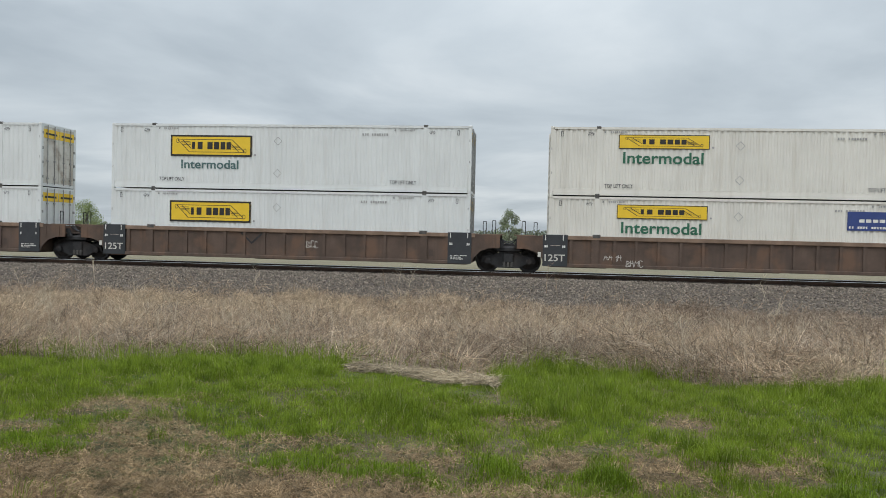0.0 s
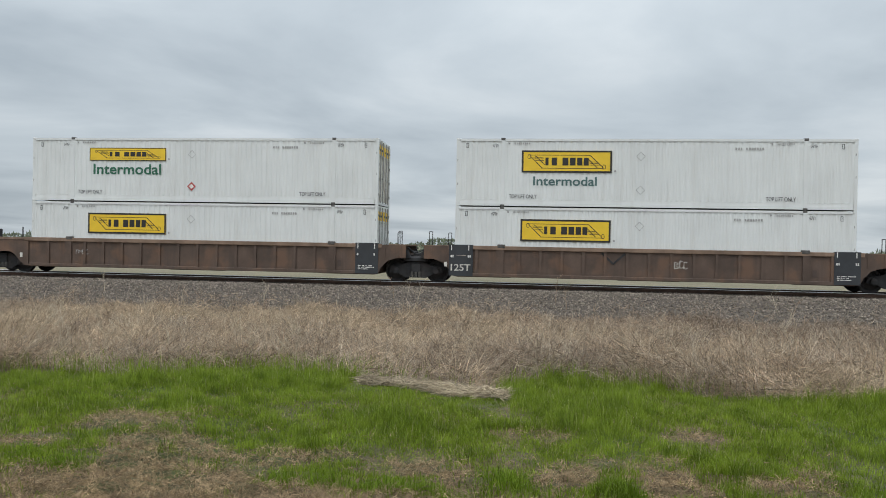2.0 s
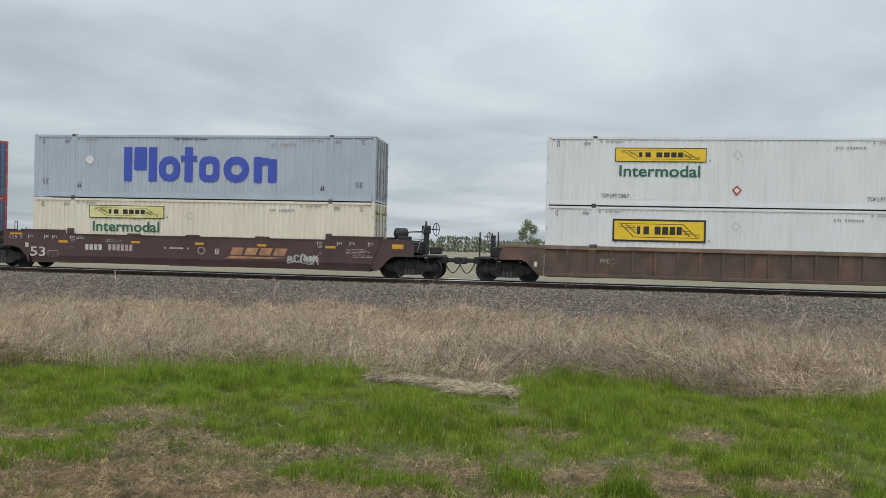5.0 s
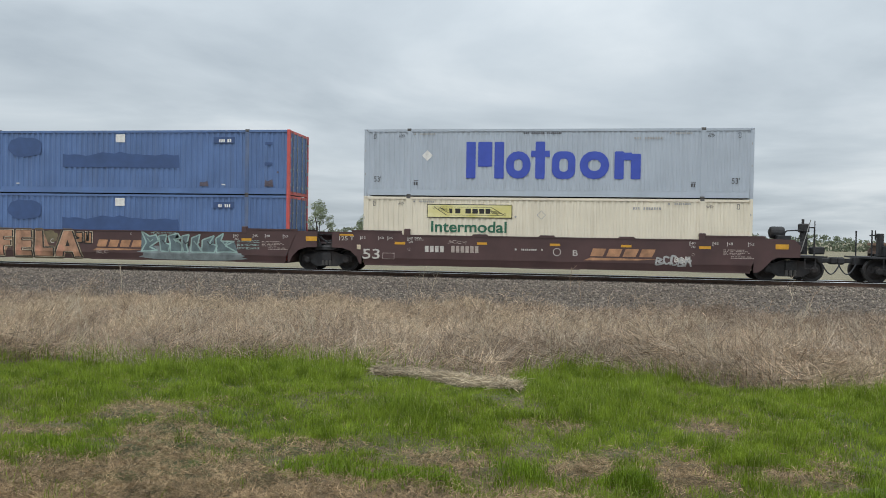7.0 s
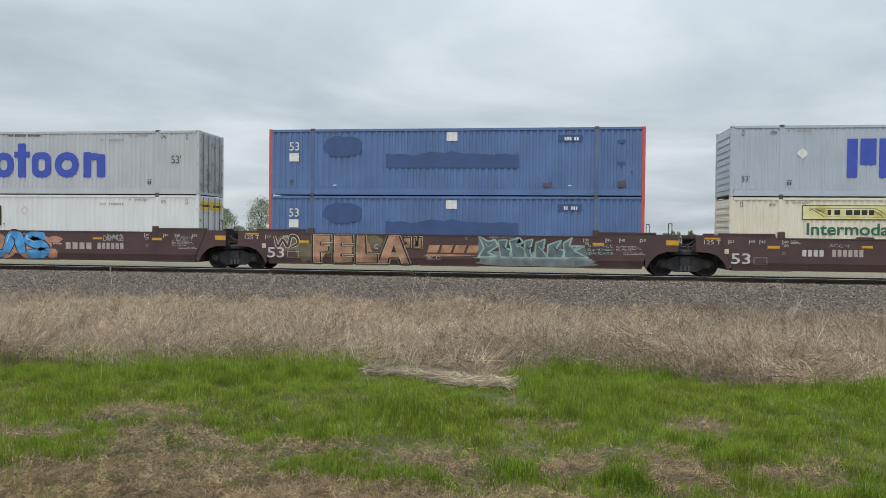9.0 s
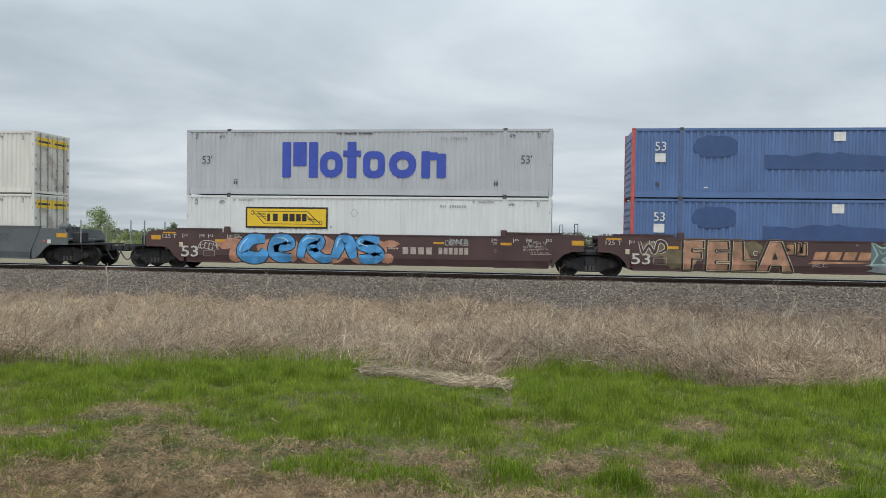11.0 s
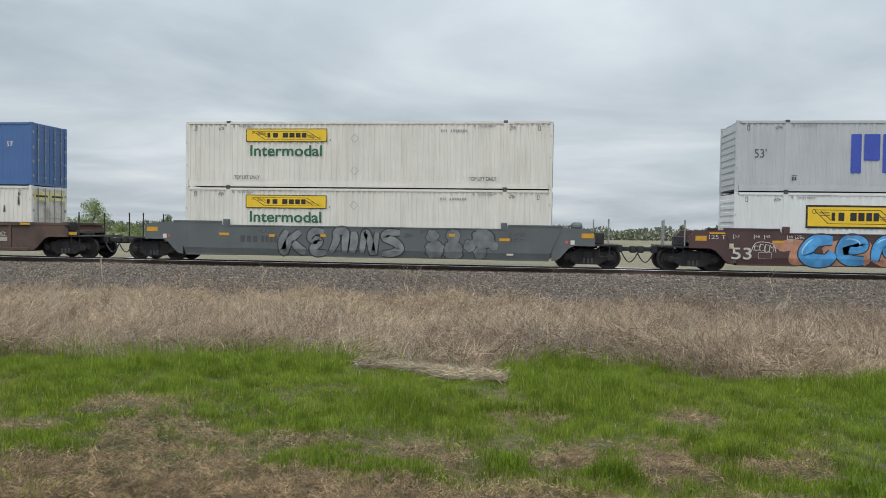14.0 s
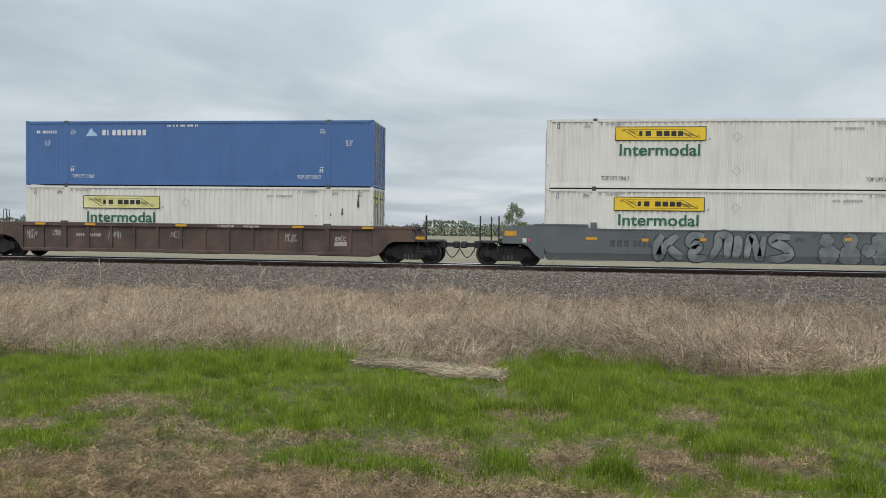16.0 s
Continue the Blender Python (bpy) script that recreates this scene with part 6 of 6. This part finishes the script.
def make_lawn():
    r = np.random.default_rng(11)
    n = 600000
    y = 3.9 + (10.4 - 3.9) * r.random(n) ** 1.05
    x = r.uniform(-8.8, 5.6, n)
    near_line = thin_line(x) + 0.12 * (cheap_noise(x, y, 5.0, 31) - 0.5) * 2
    thick = cheap_noise(x, y, 1.1, 1) * 0.4 + cheap_noise(x, y, 3.2, 2) * 0.35 + cheap_noise(x, y, 8.0, 32) * 0.25
    bare = bareness(x, y)
    keep = in_view(x, y) & (y < edge_of(x) + 0.5 * (thick - 0.5))
    sparse = np.clip((y - near_line) / 0.22 + 0.3, 0, 1)
    keep &= r.random(n) < np.clip(0.35 + 1.1 * thick, 0, 1) * (1 - bare * 0.95) * np.maximum(sparse, 0.05 * (thick > 0.5))
    straw = (np.abs(y - straw_line(x)) < 0.16) & (x > -2.1) & (x < -0.25)
    keep &= ~(straw & (r.random(n) < 0.95))
    x, y, thick, bare = x[keep], y[keep], thick[keep], bare[keep]
    tall = (0.02 + 0.23 * thick ** 2.1) * r.uniform(0.5, 1.5, len(x)) * (1 - 0.5 * bare) * (1 + 0.3 * (y > 7.6))
    tall *= np.where((x > -2.2) & (x < -0.2) & (y < straw_line(x)) & (y > straw_line(x) - 1.0), 0.28, 1.0)
    z = heights(x, y)
    way = 6.283 * cheap_noise(x, y, 1.6, 33) * 1.5 + r.normal(0, 1.4, len(x))
    blades("lawn_grass", x, y, z, tall, r.uniform(0.0035, 0.006, len(x)), r.uniform(0.1, 0.85, len(x)), "bright green spring lawn with bare straw patches", M["grass"], "grass", r, way=way, droop=0.3)
    # pale and yellow blades among the green
    m = r.random(len(x)) < 0.03
    blades("yellowed_grass", x[m], y[m], z[m], tall[m] * 1.35, np.full(m.sum(), 0.004), r.uniform(0.3, 0.9, m.sum()), "yellowed blades scattered through the lawn", M["grass_pale"], "grass", r, droop=0.5)
    # dense clumps
    for px, py, rad, k in TUFTS:
        dx, dy = r.normal(0, 1, k), r.normal(0, 1, k)
        tx, ty = px + dx * rad, py + dy * rad * 0.65
        far = np.minimum(1, np.hypot(dx, dy) / 2)
        ob = blades("grass_tuft", tx, ty, heights(tx, ty), (0.17 - 0.10 * far) * r.uniform(0.6, 1.25, k), r.uniform(0.004, 0.0065, k), r.uniform(0.1, 0.8, k), "dense green grass clump growing through the straw", M["grass_tuft"], "grass tuft", r, droop=0.3)
        ob["group"] = "grass tufts"
    # matted clippings on the bare ground, thickest in the nearest stretch
    n = 225000
    y = 3.95 + 4.6 * r.random(n) ** 1.7
    x = -0.75 * y + r.random(n) * 1.2 * y - 0.3
    near_line = thin_line(x) + 0.25
    w = np.clip(bareness(x, y) + np.clip((near_line - y) / 0.35, 0, 1), 0, 1) + 0.06
    keep = in_view(x, y) & (r.random(n) < w)
    x, y = x[keep], y[keep]
    heap = cheap_noise(x, y * 1.8, 3.2, 21) * 0.6 + cheap_noise(x, y * 1.4, 8.0, 24) * 0.4
    z = heights(x, y) + r.random(len(x)) * (0.004 + 0.13 * np.maximum(0, heap - 0.34) * 1.6)
    way = 6.283 * (cheap_noise(x, y, 3.0, 22) * 1.3 + cheap_noise(x, y, 9.0, 23) * 0.5) + r.normal(0, 1.7, len(x))
    stems("straw_clippings", x, y, z, r.uniform(0.02, 0.08, len(x)), r.uniform(0.0022, 0.0042, len(x)), r.normal(0.3, 0.5, len(x)), way, r.uniform(0.1, 0.6, len(x)), "dry brown grass clippings matted on bare ground", M["thatch"], "straw", r, parts=2)
    k = 6500
    x = r.uniform(-2.1, -0.25, k)
    y = straw_line(x) + r.normal(0, 0.13, k)
    stems("pale_straw", x, y, heights(x, y) + 0.02 + 0.07 * r.random(k), r.uniform(0.06, 0.2, k), r.uniform(0.004, 0.007, k), r.normal(0.1, 0.2, k), r.uniform(0, 6.283, k), r.uniform(0.05, 0.3, k), "pale flattened straw at the lawn's edge", M["straw_flat"], "straw", r, parts=2)


def slope_z(x, y):
    """The ground, or the ballast's slope where that stands higher."""
    return np.maximum(heights(x, y), np.where(y > TRACK_Y - 5.0, np.interp(y, [p[0] for p in BED], [p[1] for p in BED]), -9.0))


DRY = (("dry_grass", "dry_tan", "tall dry tan grass tangled in the swale"), ("dry_weeds", "dry_rust", "reddish brown dead weeds in the swale"),
       ("grey_weeds", "dry_grey", "grey-brown matted dead weeds in the swale"), ("dark_weeds", "dry_dark", "dark brown dead weeds in the swale"))


def weed_edge(x):
    """Where the dead weeds begin, behind the strip of straw."""
    return np.maximum(edge_of(x) - 0.15, np.where((x > -2.2) & (x < -0.1), straw_line(x) + 0.35, 0.0))


def make_swale():
    r = np.random.default_rng(12)

    def sow(n, reach):
        y = 8.3 + (reach - 8.3) * r.random(n) ** 1.25
        x = -0.86 * y - 0.6 + r.random(n) * (1.40 * y + 1.2)
        mound = cheap_noise(x, y * 0.8, 0.75, 3) * 0.45 + cheap_noise(x, y, 1.9, 4) * 0.35 + cheap_noise(x, y, 4.5, 18) * 0.2
        hue = cheap_noise(x, y * 0.6, 0.22, 5) * 0.5 + cheap_noise(x, y, 1.0, 6) * 0.5 + r.normal(0, 0.13, n) + 0.008 * x + 0.006 * (y - 17)
        keep = (y > weed_edge(x) + 0.35 * r.random(n)) & (r.random(n) < 0.22 + 2.2 * np.maximum(0, mound - 0.26))
        keep &= r.random(n) < np.clip((29.9 - y + 2.0 * (mound - 0.5)) / 2.6, 0, 1) ** 1.6
        x, y, mound, hue = x[keep], y[keep], mound[keep], hue[keep]
        return x, y, slope_z(x, y), mound, hue, np.clip((y - 9) / 18, 0, 1)

    def lay(x, y, z, long, wide, pitch, way, sag, hue, parts, first):
        cuts = (-9, 0.43, 0.57, 0.77, 9)
        for k, (name, mat, label) in enumerate(DRY):
            m = (hue >= cuts[k]) & (hue < cuts[k + 1])
            stems(first + name, x[m], y[m], z[m], long[m], wide[m], pitch[m], way[m], sag[m], label, M[mat], "dead grass", r, parts)

    # a springy mat of fallen stems, heaped in mounds
    x, y, z, mound, hue, far = sow(300000, 30.0)
    n = len(x)
    z = z + 1.0 * np.maximum(0, mound - 0.28) * r.random(n) ** 0.7
    way = 6.283 * (cheap_noise(x, y, 0.6, 16) * 1.4 + cheap_noise(x, y, 2.4, 17) * 0.7) + r.normal(0, 1.0, n)
    lay(x, y, z, r.uniform(0.12, 0.5, n), r.uniform(0.004, 0.0075, n) * (1 + 1.0 * far), r.normal(0.3, 0.5, n), way, r.uniform(-0.1, 0.5, n), hue, 2, "fallen_")
    # stems that still stand, bowed over
    x, y, z, mound, hue, far = sow(64000, 29.0)
    n = len(x)
    way = 6.283 * cheap_noise(x, y, 0.5, 19) * 1.6 + r.normal(0, 1.1, n)
    lay(x, y, z, (0.22 + 0.75 * mound ** 1.3) * r.uniform(0.5, 1.25, n) * (1 - 0.25 * far), r.uniform(0.0035, 0.006, n) * (1 + 1.1 * far), np.clip(r.normal(1.15, 0.35, n), 0.2, 1.7), way, r.uniform(0.0, 0.65, n), hue, 3, "standing_")
    # green shoots among the dead grass along the lawn and in a few clumps
    k = 11000
    gx = r.uniform(-9, 5.5, k)
    gy = edge_of(gx) + r.exponential(0.5, k) - 0.2
    p = cheap_noise(gx, gy, 0.7, 8)
    m = (r.random(k) < np.where((gx > -0.3) & (gx < 2.2), 0.9, 0.5) * p * 1.5) & in_view(gx, gy) & ~((gx > -2.2) & (gx < -0.2) & (gy < straw_line(gx) + 0.3))
    gx, gy = gx[m], gy[m]
    for cx, cy, rad, count in ((-5.35, 11.6, 0.45, 420), (-9.3, 12.2, 0.5, 420), (5.6, 12.4, 0.6, 420), (4.6, 10.4, 0.5, 300)):
        gx, gy = np.append(gx, r.normal(cx, rad, count)), np.append(gy, r.normal(cy, rad * 0.6, count))
    blades("green_shoots", gx, gy, heights(gx, gy), r.uniform(0.10, 0.34, len(gx)), r.uniform(0.004, 0.008, len(gx)), r.uniform(0.1, 0.8, len(gx)), "fresh green shoots at the foot of dead grass", M["grass"], "grass", r, droop=0.4)
    # pale long stems
    k = 4200
    sx, sy = r.uniform(-20, 13, k), 8.8 + 17 * r.random(k) ** 1.5
    m = in_view(sx, sy) & (sy > edge_of(sx) + 0.05)
    sx, sy = sx[m], sy[m]
    k = len(sx)
    stems("pale_stems", sx, sy, heights(sx, sy), r.uniform(0.3, 0.85, k), r.uniform(0.0035, 0.006, k) * (1 + (sy - 9) / 16), np.clip(r.normal(1.0, 0.4, k), 0.15, 1.8), r.uniform(0, 6.283, k), r.uniform(-0.1, 0.4, k), "bleached pale grass stems among dead weeds", M["straw_pale"], "dead grass", r)
    # branched weed stalks, many among the near weeds and some up the ballast
    rr = random.Random(5)
    spots = [(-17.9, 29.2), (-14.2, 28.6), (-10.9, 29.0), (-5.6, 29.6), (-5.1, 29.9), (-4.6, 29.2), (0.9, 29.6), (1.3, 29.3), (9.2, 29.4), (9.6, 29.0), (-21.0, 28.8), (3.9, 14.5), (2.2, 12.0), (5.2, 15.5)]
    for i in range(74):
        yy = 9.4 + 17 * rr.random() ** 1.6
        u = rr.random() ** 1.5
        spots.append((-0.74 * yy + u * 1.16 * yy, max(yy, 0.25 + float(edge_of(-0.74 * yy + u * 1.16 * yy)))))
    for sx, sy in spots:
        weed_stalk(rr, sx, sy)


def weed_stalk(rr, sx, sy):
    """A bare leaning stem with forked twigs."""
    h = rr.uniform(0.45, 0.85) * (1.5 if sy > 27 else 1.0)
    lean, a = rr.uniform(0.05, 0.5), rr.uniform(0, 6.283)
    pts = [Vector((0, 0, 0))]
    for k in range(1, 5):
        u = k / 4
        pts.append(Vector((math.cos(a) * lean * u ** 1.6 + rr.uniform(-0.02, 0.02), math.sin(a) * lean * u ** 1.6, h * u * (1 - 0.25 * lean * u))))
    w = 0.0018 + 0.00022 * sy
    mat = M["straw_pale"] if rr.random() < 0.75 else M["dry_rust"]
    s = part("weed_stalk", tube(bmesh.new(), pts, w, 4), mat, None, "bare branching dead weed stalk standing in dry grass")
    for i in range(rr.randint(4, 8)):
        k = rr.randint(1, 3)
        p = pts[k].lerp(pts[k + 1], rr.random())
        b = rr.uniform(0, 6.283)
        d = Vector((math.cos(b), 0.6 * math.sin(b), rr.uniform(0.5, 1.6))).normalized() * rr.uniform(0.1, 0.28)
        tip = p + d
        bm = tube(bmesh.new(), [p, tip, tip + d * 0.5 + Vector((rr.uniform(-0.05, 0.05), 0, 0.03))], w * 0.65, 4)
        tube(bm, [tip, tip + Vector((-d.x * 0.4, d.y * 0.4, abs(d.z) * 0.5))], w * 0.5, 4)
        part("twig", bm, mat, s)
    s.location = (sx, sy, float(slope_z(np.array([sx]), np.array([sy]))[0]) - 0.02)
    tagged(s, category="weed", group="dead weed stalks")


def leaf_cloud(bm_verts, bm_faces, centre, radius, count, size, r):
    for _ in range(count):
        d = Vector((r.gauss(0, 1), r.gauss(0, 1), r.gauss(0, 1))).normalized() * radius * r.random() ** 0.45
        p = Vector(centre) + Vector((d.x, d.y, d.z * 0.8))
        q = Euler((r.uniform(0, 6.28), r.uniform(0, 6.28), r.uniform(0, 6.28))).to_matrix()
        s = size * r.uniform(0.6, 1.4)
        k = len(bm_verts)
        bm_verts += [p + q @ Vector(c) for c in ((-s, 0, 0), (0, -s * 0.55, 0), (s, 0, 0), (0, s * 0.55, 0))]
        bm_faces.append((k, k + 1, k + 2, k + 3))


def tree(x, y, height, spread, seed, mat, label, clumps=26, leaves=130, size=0.12, low=0.14):
    """A tapered trunk with limbs and a crown of small leaves in uneven clumps."""
    r = random.Random(seed)
    t = thing("tree", label, "tree", "trees behind the track")
    z0 = rise(x, y) - 0.05
    t.location = (x, y, z0)
    trunk = bmesh.new()
    pts = [Vector((0, 0, 0))]
    for i in range(1, 6):
        pts.append(Vector((r.uniform(-0.12, 0.12) * i, r.uniform(-0.1, 0.1) * i, height * 0.15 * i)))
    for i, (a, b) in enumerate(zip(pts, pts[1:])):
        tube(trunk, [a, b], height * 0.016 * (1 - 0.15 * i), 7)
    part("trunk", trunk, M["bark"], t)
    verts, faces = [], []
    for i in range(clumps):
        u = low + (1 - low) * (i + r.random()) / clumps
        wide = 1.15 * spread * (math.sin(math.pi * min(1.0, 0.25 + 0.72 * u)) ** 0.8)
        a = r.uniform(0, 6.28)
        d = wide * math.sqrt(r.random())
        c = Vector((d * math.cos(a), d * math.sin(a), height * u * 0.95))
        if i % 3 == 0:
            k = min(4, int(u * 5))
            part("limb", tube(bmesh.new(), [pts[k], pts[k].lerp(c, 0.5) + Vector((0, 0, 0.15)), c], height * 0.0045, 5), M["bark"], t)
        leaf_cloud(verts, faces, c, spread * r.uniform(0.26, 0.46), leaves, size, r)
    part("crown", sheet_mesh("crown", verts, faces), mat, t)
    return t


def bush(x, y, height, spread, seed, mat, label):
    """Several stems and low leafy clumps down to the ground."""
    r = random.Random(seed)
    t = thing("bush", label, "bush", "bushes behind the track")
    t.location = (x, y, rise(x, y) - 0.05)
    verts, faces = [], []
    for i in range(24):
        a, d = r.uniform(0, 6.28), spread * math.sqrt(r.random())
        top = height * (1 - 0.55 * (d / spread) ** 2)
        c = Vector((d * math.cos(a), d * math.sin(a), top * r.uniform(0.12, 0.86)))
        if i % 5 == 0:
            part("stem", tube(bmesh.new(), [(0, 0, 0), c * 0.6 + Vector((0, 0, 0.1)), c], 0.03, 5), M["bark"], t)
        leaf_cloud(verts, faces, c, spread * r.uniform(0.22, 0.4), 60, 0.16, r)
    part("crown", sheet_mesh("crown", verts, faces), mat, t)


def make_trees():
    G, B = M["leaf_dark"], M["leaf_bright"]
    deep, pale = "leafy green tree with an open crown at the field's edge", "rounded bright green bush in early leaf"
    tree(-46.8, 120, 8.6, 2.9, 1, G, deep, 34)
    tree(-53.0, 120, 6.9, 2.6, 2, G, deep, 28)
    tree(-38.3, 120, 8.2, 2.3, 3, G, deep, 30)
    tree(-30.4, 122, 5.9, 2.1, 4, G, deep, 24)
    tree(-58.2, 121, 5.1, 1.3, 5, G, deep, 14)
    tree(-64.0, 124, 4.3, 1.7, 6, G, deep, 16)
    tree(-2.6, 118, 6.7, 1.9, 7, G, deep, 26, low=0.16)
    tree(24.0, 122, 3.9, 1.2, 8, G, deep, 14)
    tree(-74.5, 119, 6.7, 3.0, 9, B, pale, 34, 130, low=0.05)
    shrubs = ((-57.5, 3.4, 2.6), (-51.0, 4.2, 3.0), (-49.0, 3.6, 2.6), (-43.5, 4.0, 2.9), (-40.5, 3.3, 2.2), (-35.0, 4.0, 2.6), (-32.5, 3.4, 2.2), (-67.5, 3.2, 2.6), (-27.0, 3.2, 2.2), (-22.5, 3.0, 2.0), (-62.0, 3.0, 2.2), (-79.5, 4.6, 2.6), (-71.0, 4.0, 2.4), (-54.2, 3.6, 2.4), (-46.0, 3.8, 2.6))
    for i, (x, h, w) in enumerate(shrubs):
        bush(x, 110 + i % 4 * 2.5, h, w, 20 + i, B if i % 3 else G, pale)
    # a low belt of woods beyond the field
    r = random.Random(31)
    verts, faces = [], []
    for i in range(620):
        x = -230 + i * 0.62 + r.uniform(-0.5, 0.5)
        h = 3.7 + 2.4 * noise.noise(Vector((x * 0.06, 3, 0))) + 1.1 * noise.noise(Vector((x * 0.22, 8, 0)))
        for k in range(4):
            leaf_cloud(verts, faces, (x, 222 + r.uniform(-4, 4), -1.1 + h * (0.08 + 0.26 * k)), 0.95, 11, 0.42, r)
    ob = part("far_woods", sheet_mesh("far_woods", verts, faces), M["leaf_far"], None, "low belt of green woods beyond the field")
    tagged(ob, category="woods", kind="stuff")
    # rank grass on the far side of the track
    g = np.random.default_rng(8)
    n = 16000
    x, y = g.uniform(-48, 34, n), 38.5 + 12 * g.random(n)
    blades("verge_grass", x, y, np.interp(y, [40, 60], [-1.22, -1.1]), g.uniform(0.06, 0.2, n), g.uniform(0.02, 0.05, n), g.uniform(0.4, 0.95, n), "pale dry grass beyond the track", M["verge"], "dead grass", g)


M["grass"] = leaf_material("lawn_grass_blades", (0.160, 0.240, 0.021), 0.24, 0.4, (0.208, 0.278, 0.027), 0.32, 4.5)
M["grass_tuft"] = leaf_material("tuft_grass_blades", (0.138, 0.212, 0.014), 0.3, 0.35)
M["grass_pale"] = leaf_material("pale_grass_blades", (0.30, 0.30, 0.12), 0.3, 0.3)
M["thatch"] = leaf_material("dead_clippings", (0.315, 0.228, 0.134), 0.6, 0.1, None, 0.36, 6.0)
M["straw_pale"] = leaf_material("bleached_straw", (0.52, 0.44, 0.33), 0.3, 0.15)
M["straw_flat"] = leaf_material("flattened_straw", (0.40, 0.33, 0.23), 0.5, 0.1)
M["dry_dark"] = leaf_material("dry_dark_weeds", (0.22, 0.162, 0.118), 0.6, 0.25, None, 0.3, 2.0)
M["dry_tan"] = leaf_material("dry_tan_grass", (0.50, 0.395, 0.275), 0.65, 0.3, None, 0.3, 2.0)
M["dry_rust"] = leaf_material("dry_rusty_weeds", (0.365, 0.265, 0.182), 0.65, 0.3, None, 0.3, 2.0)
M["dry_grey"] = leaf_material("dry_grey_weeds", (0.405, 0.333, 0.255), 0.65, 0.3, None, 0.3, 2.0)
M["verge"] = leaf_material("verge_dry_grass", (0.205, 0.18, 0.115), 0.2, 0.2)
# paler than real foliage: the haze of distance is put into this leaf colour
M["leaf_dark"] = leaf_material("hazy_tree_leaves", (0.25, 0.285, 0.185), 0.4, 0.55)
M["leaf_bright"] = leaf_material("young_leaves", (0.255, 0.31, 0.135), 0.4, 0.55)
M["leaf_far"] = leaf_material("far_leaves", (0.19, 0.215, 0.15), 0.35, 0.4)
make_lawn()
make_swale()
make_trees()


# ---- what moves ----
def motions():
    for ob, unit, x, z in TRAIN:
        walk(ob, [(k * 0.5, pose(UNIT_X[unit] + rolled(k * 0.5) + x, TRACK_Y, z)) for k in range(33)])
    for w, wx in SPIN:
        walk(w, [(k / 15, pose(wx, 0, WHEEL_R) @ Matrix.Rotation(rolled(k / 15) / WHEEL_R, 4, "Y")) for k in range(241)])


motions()
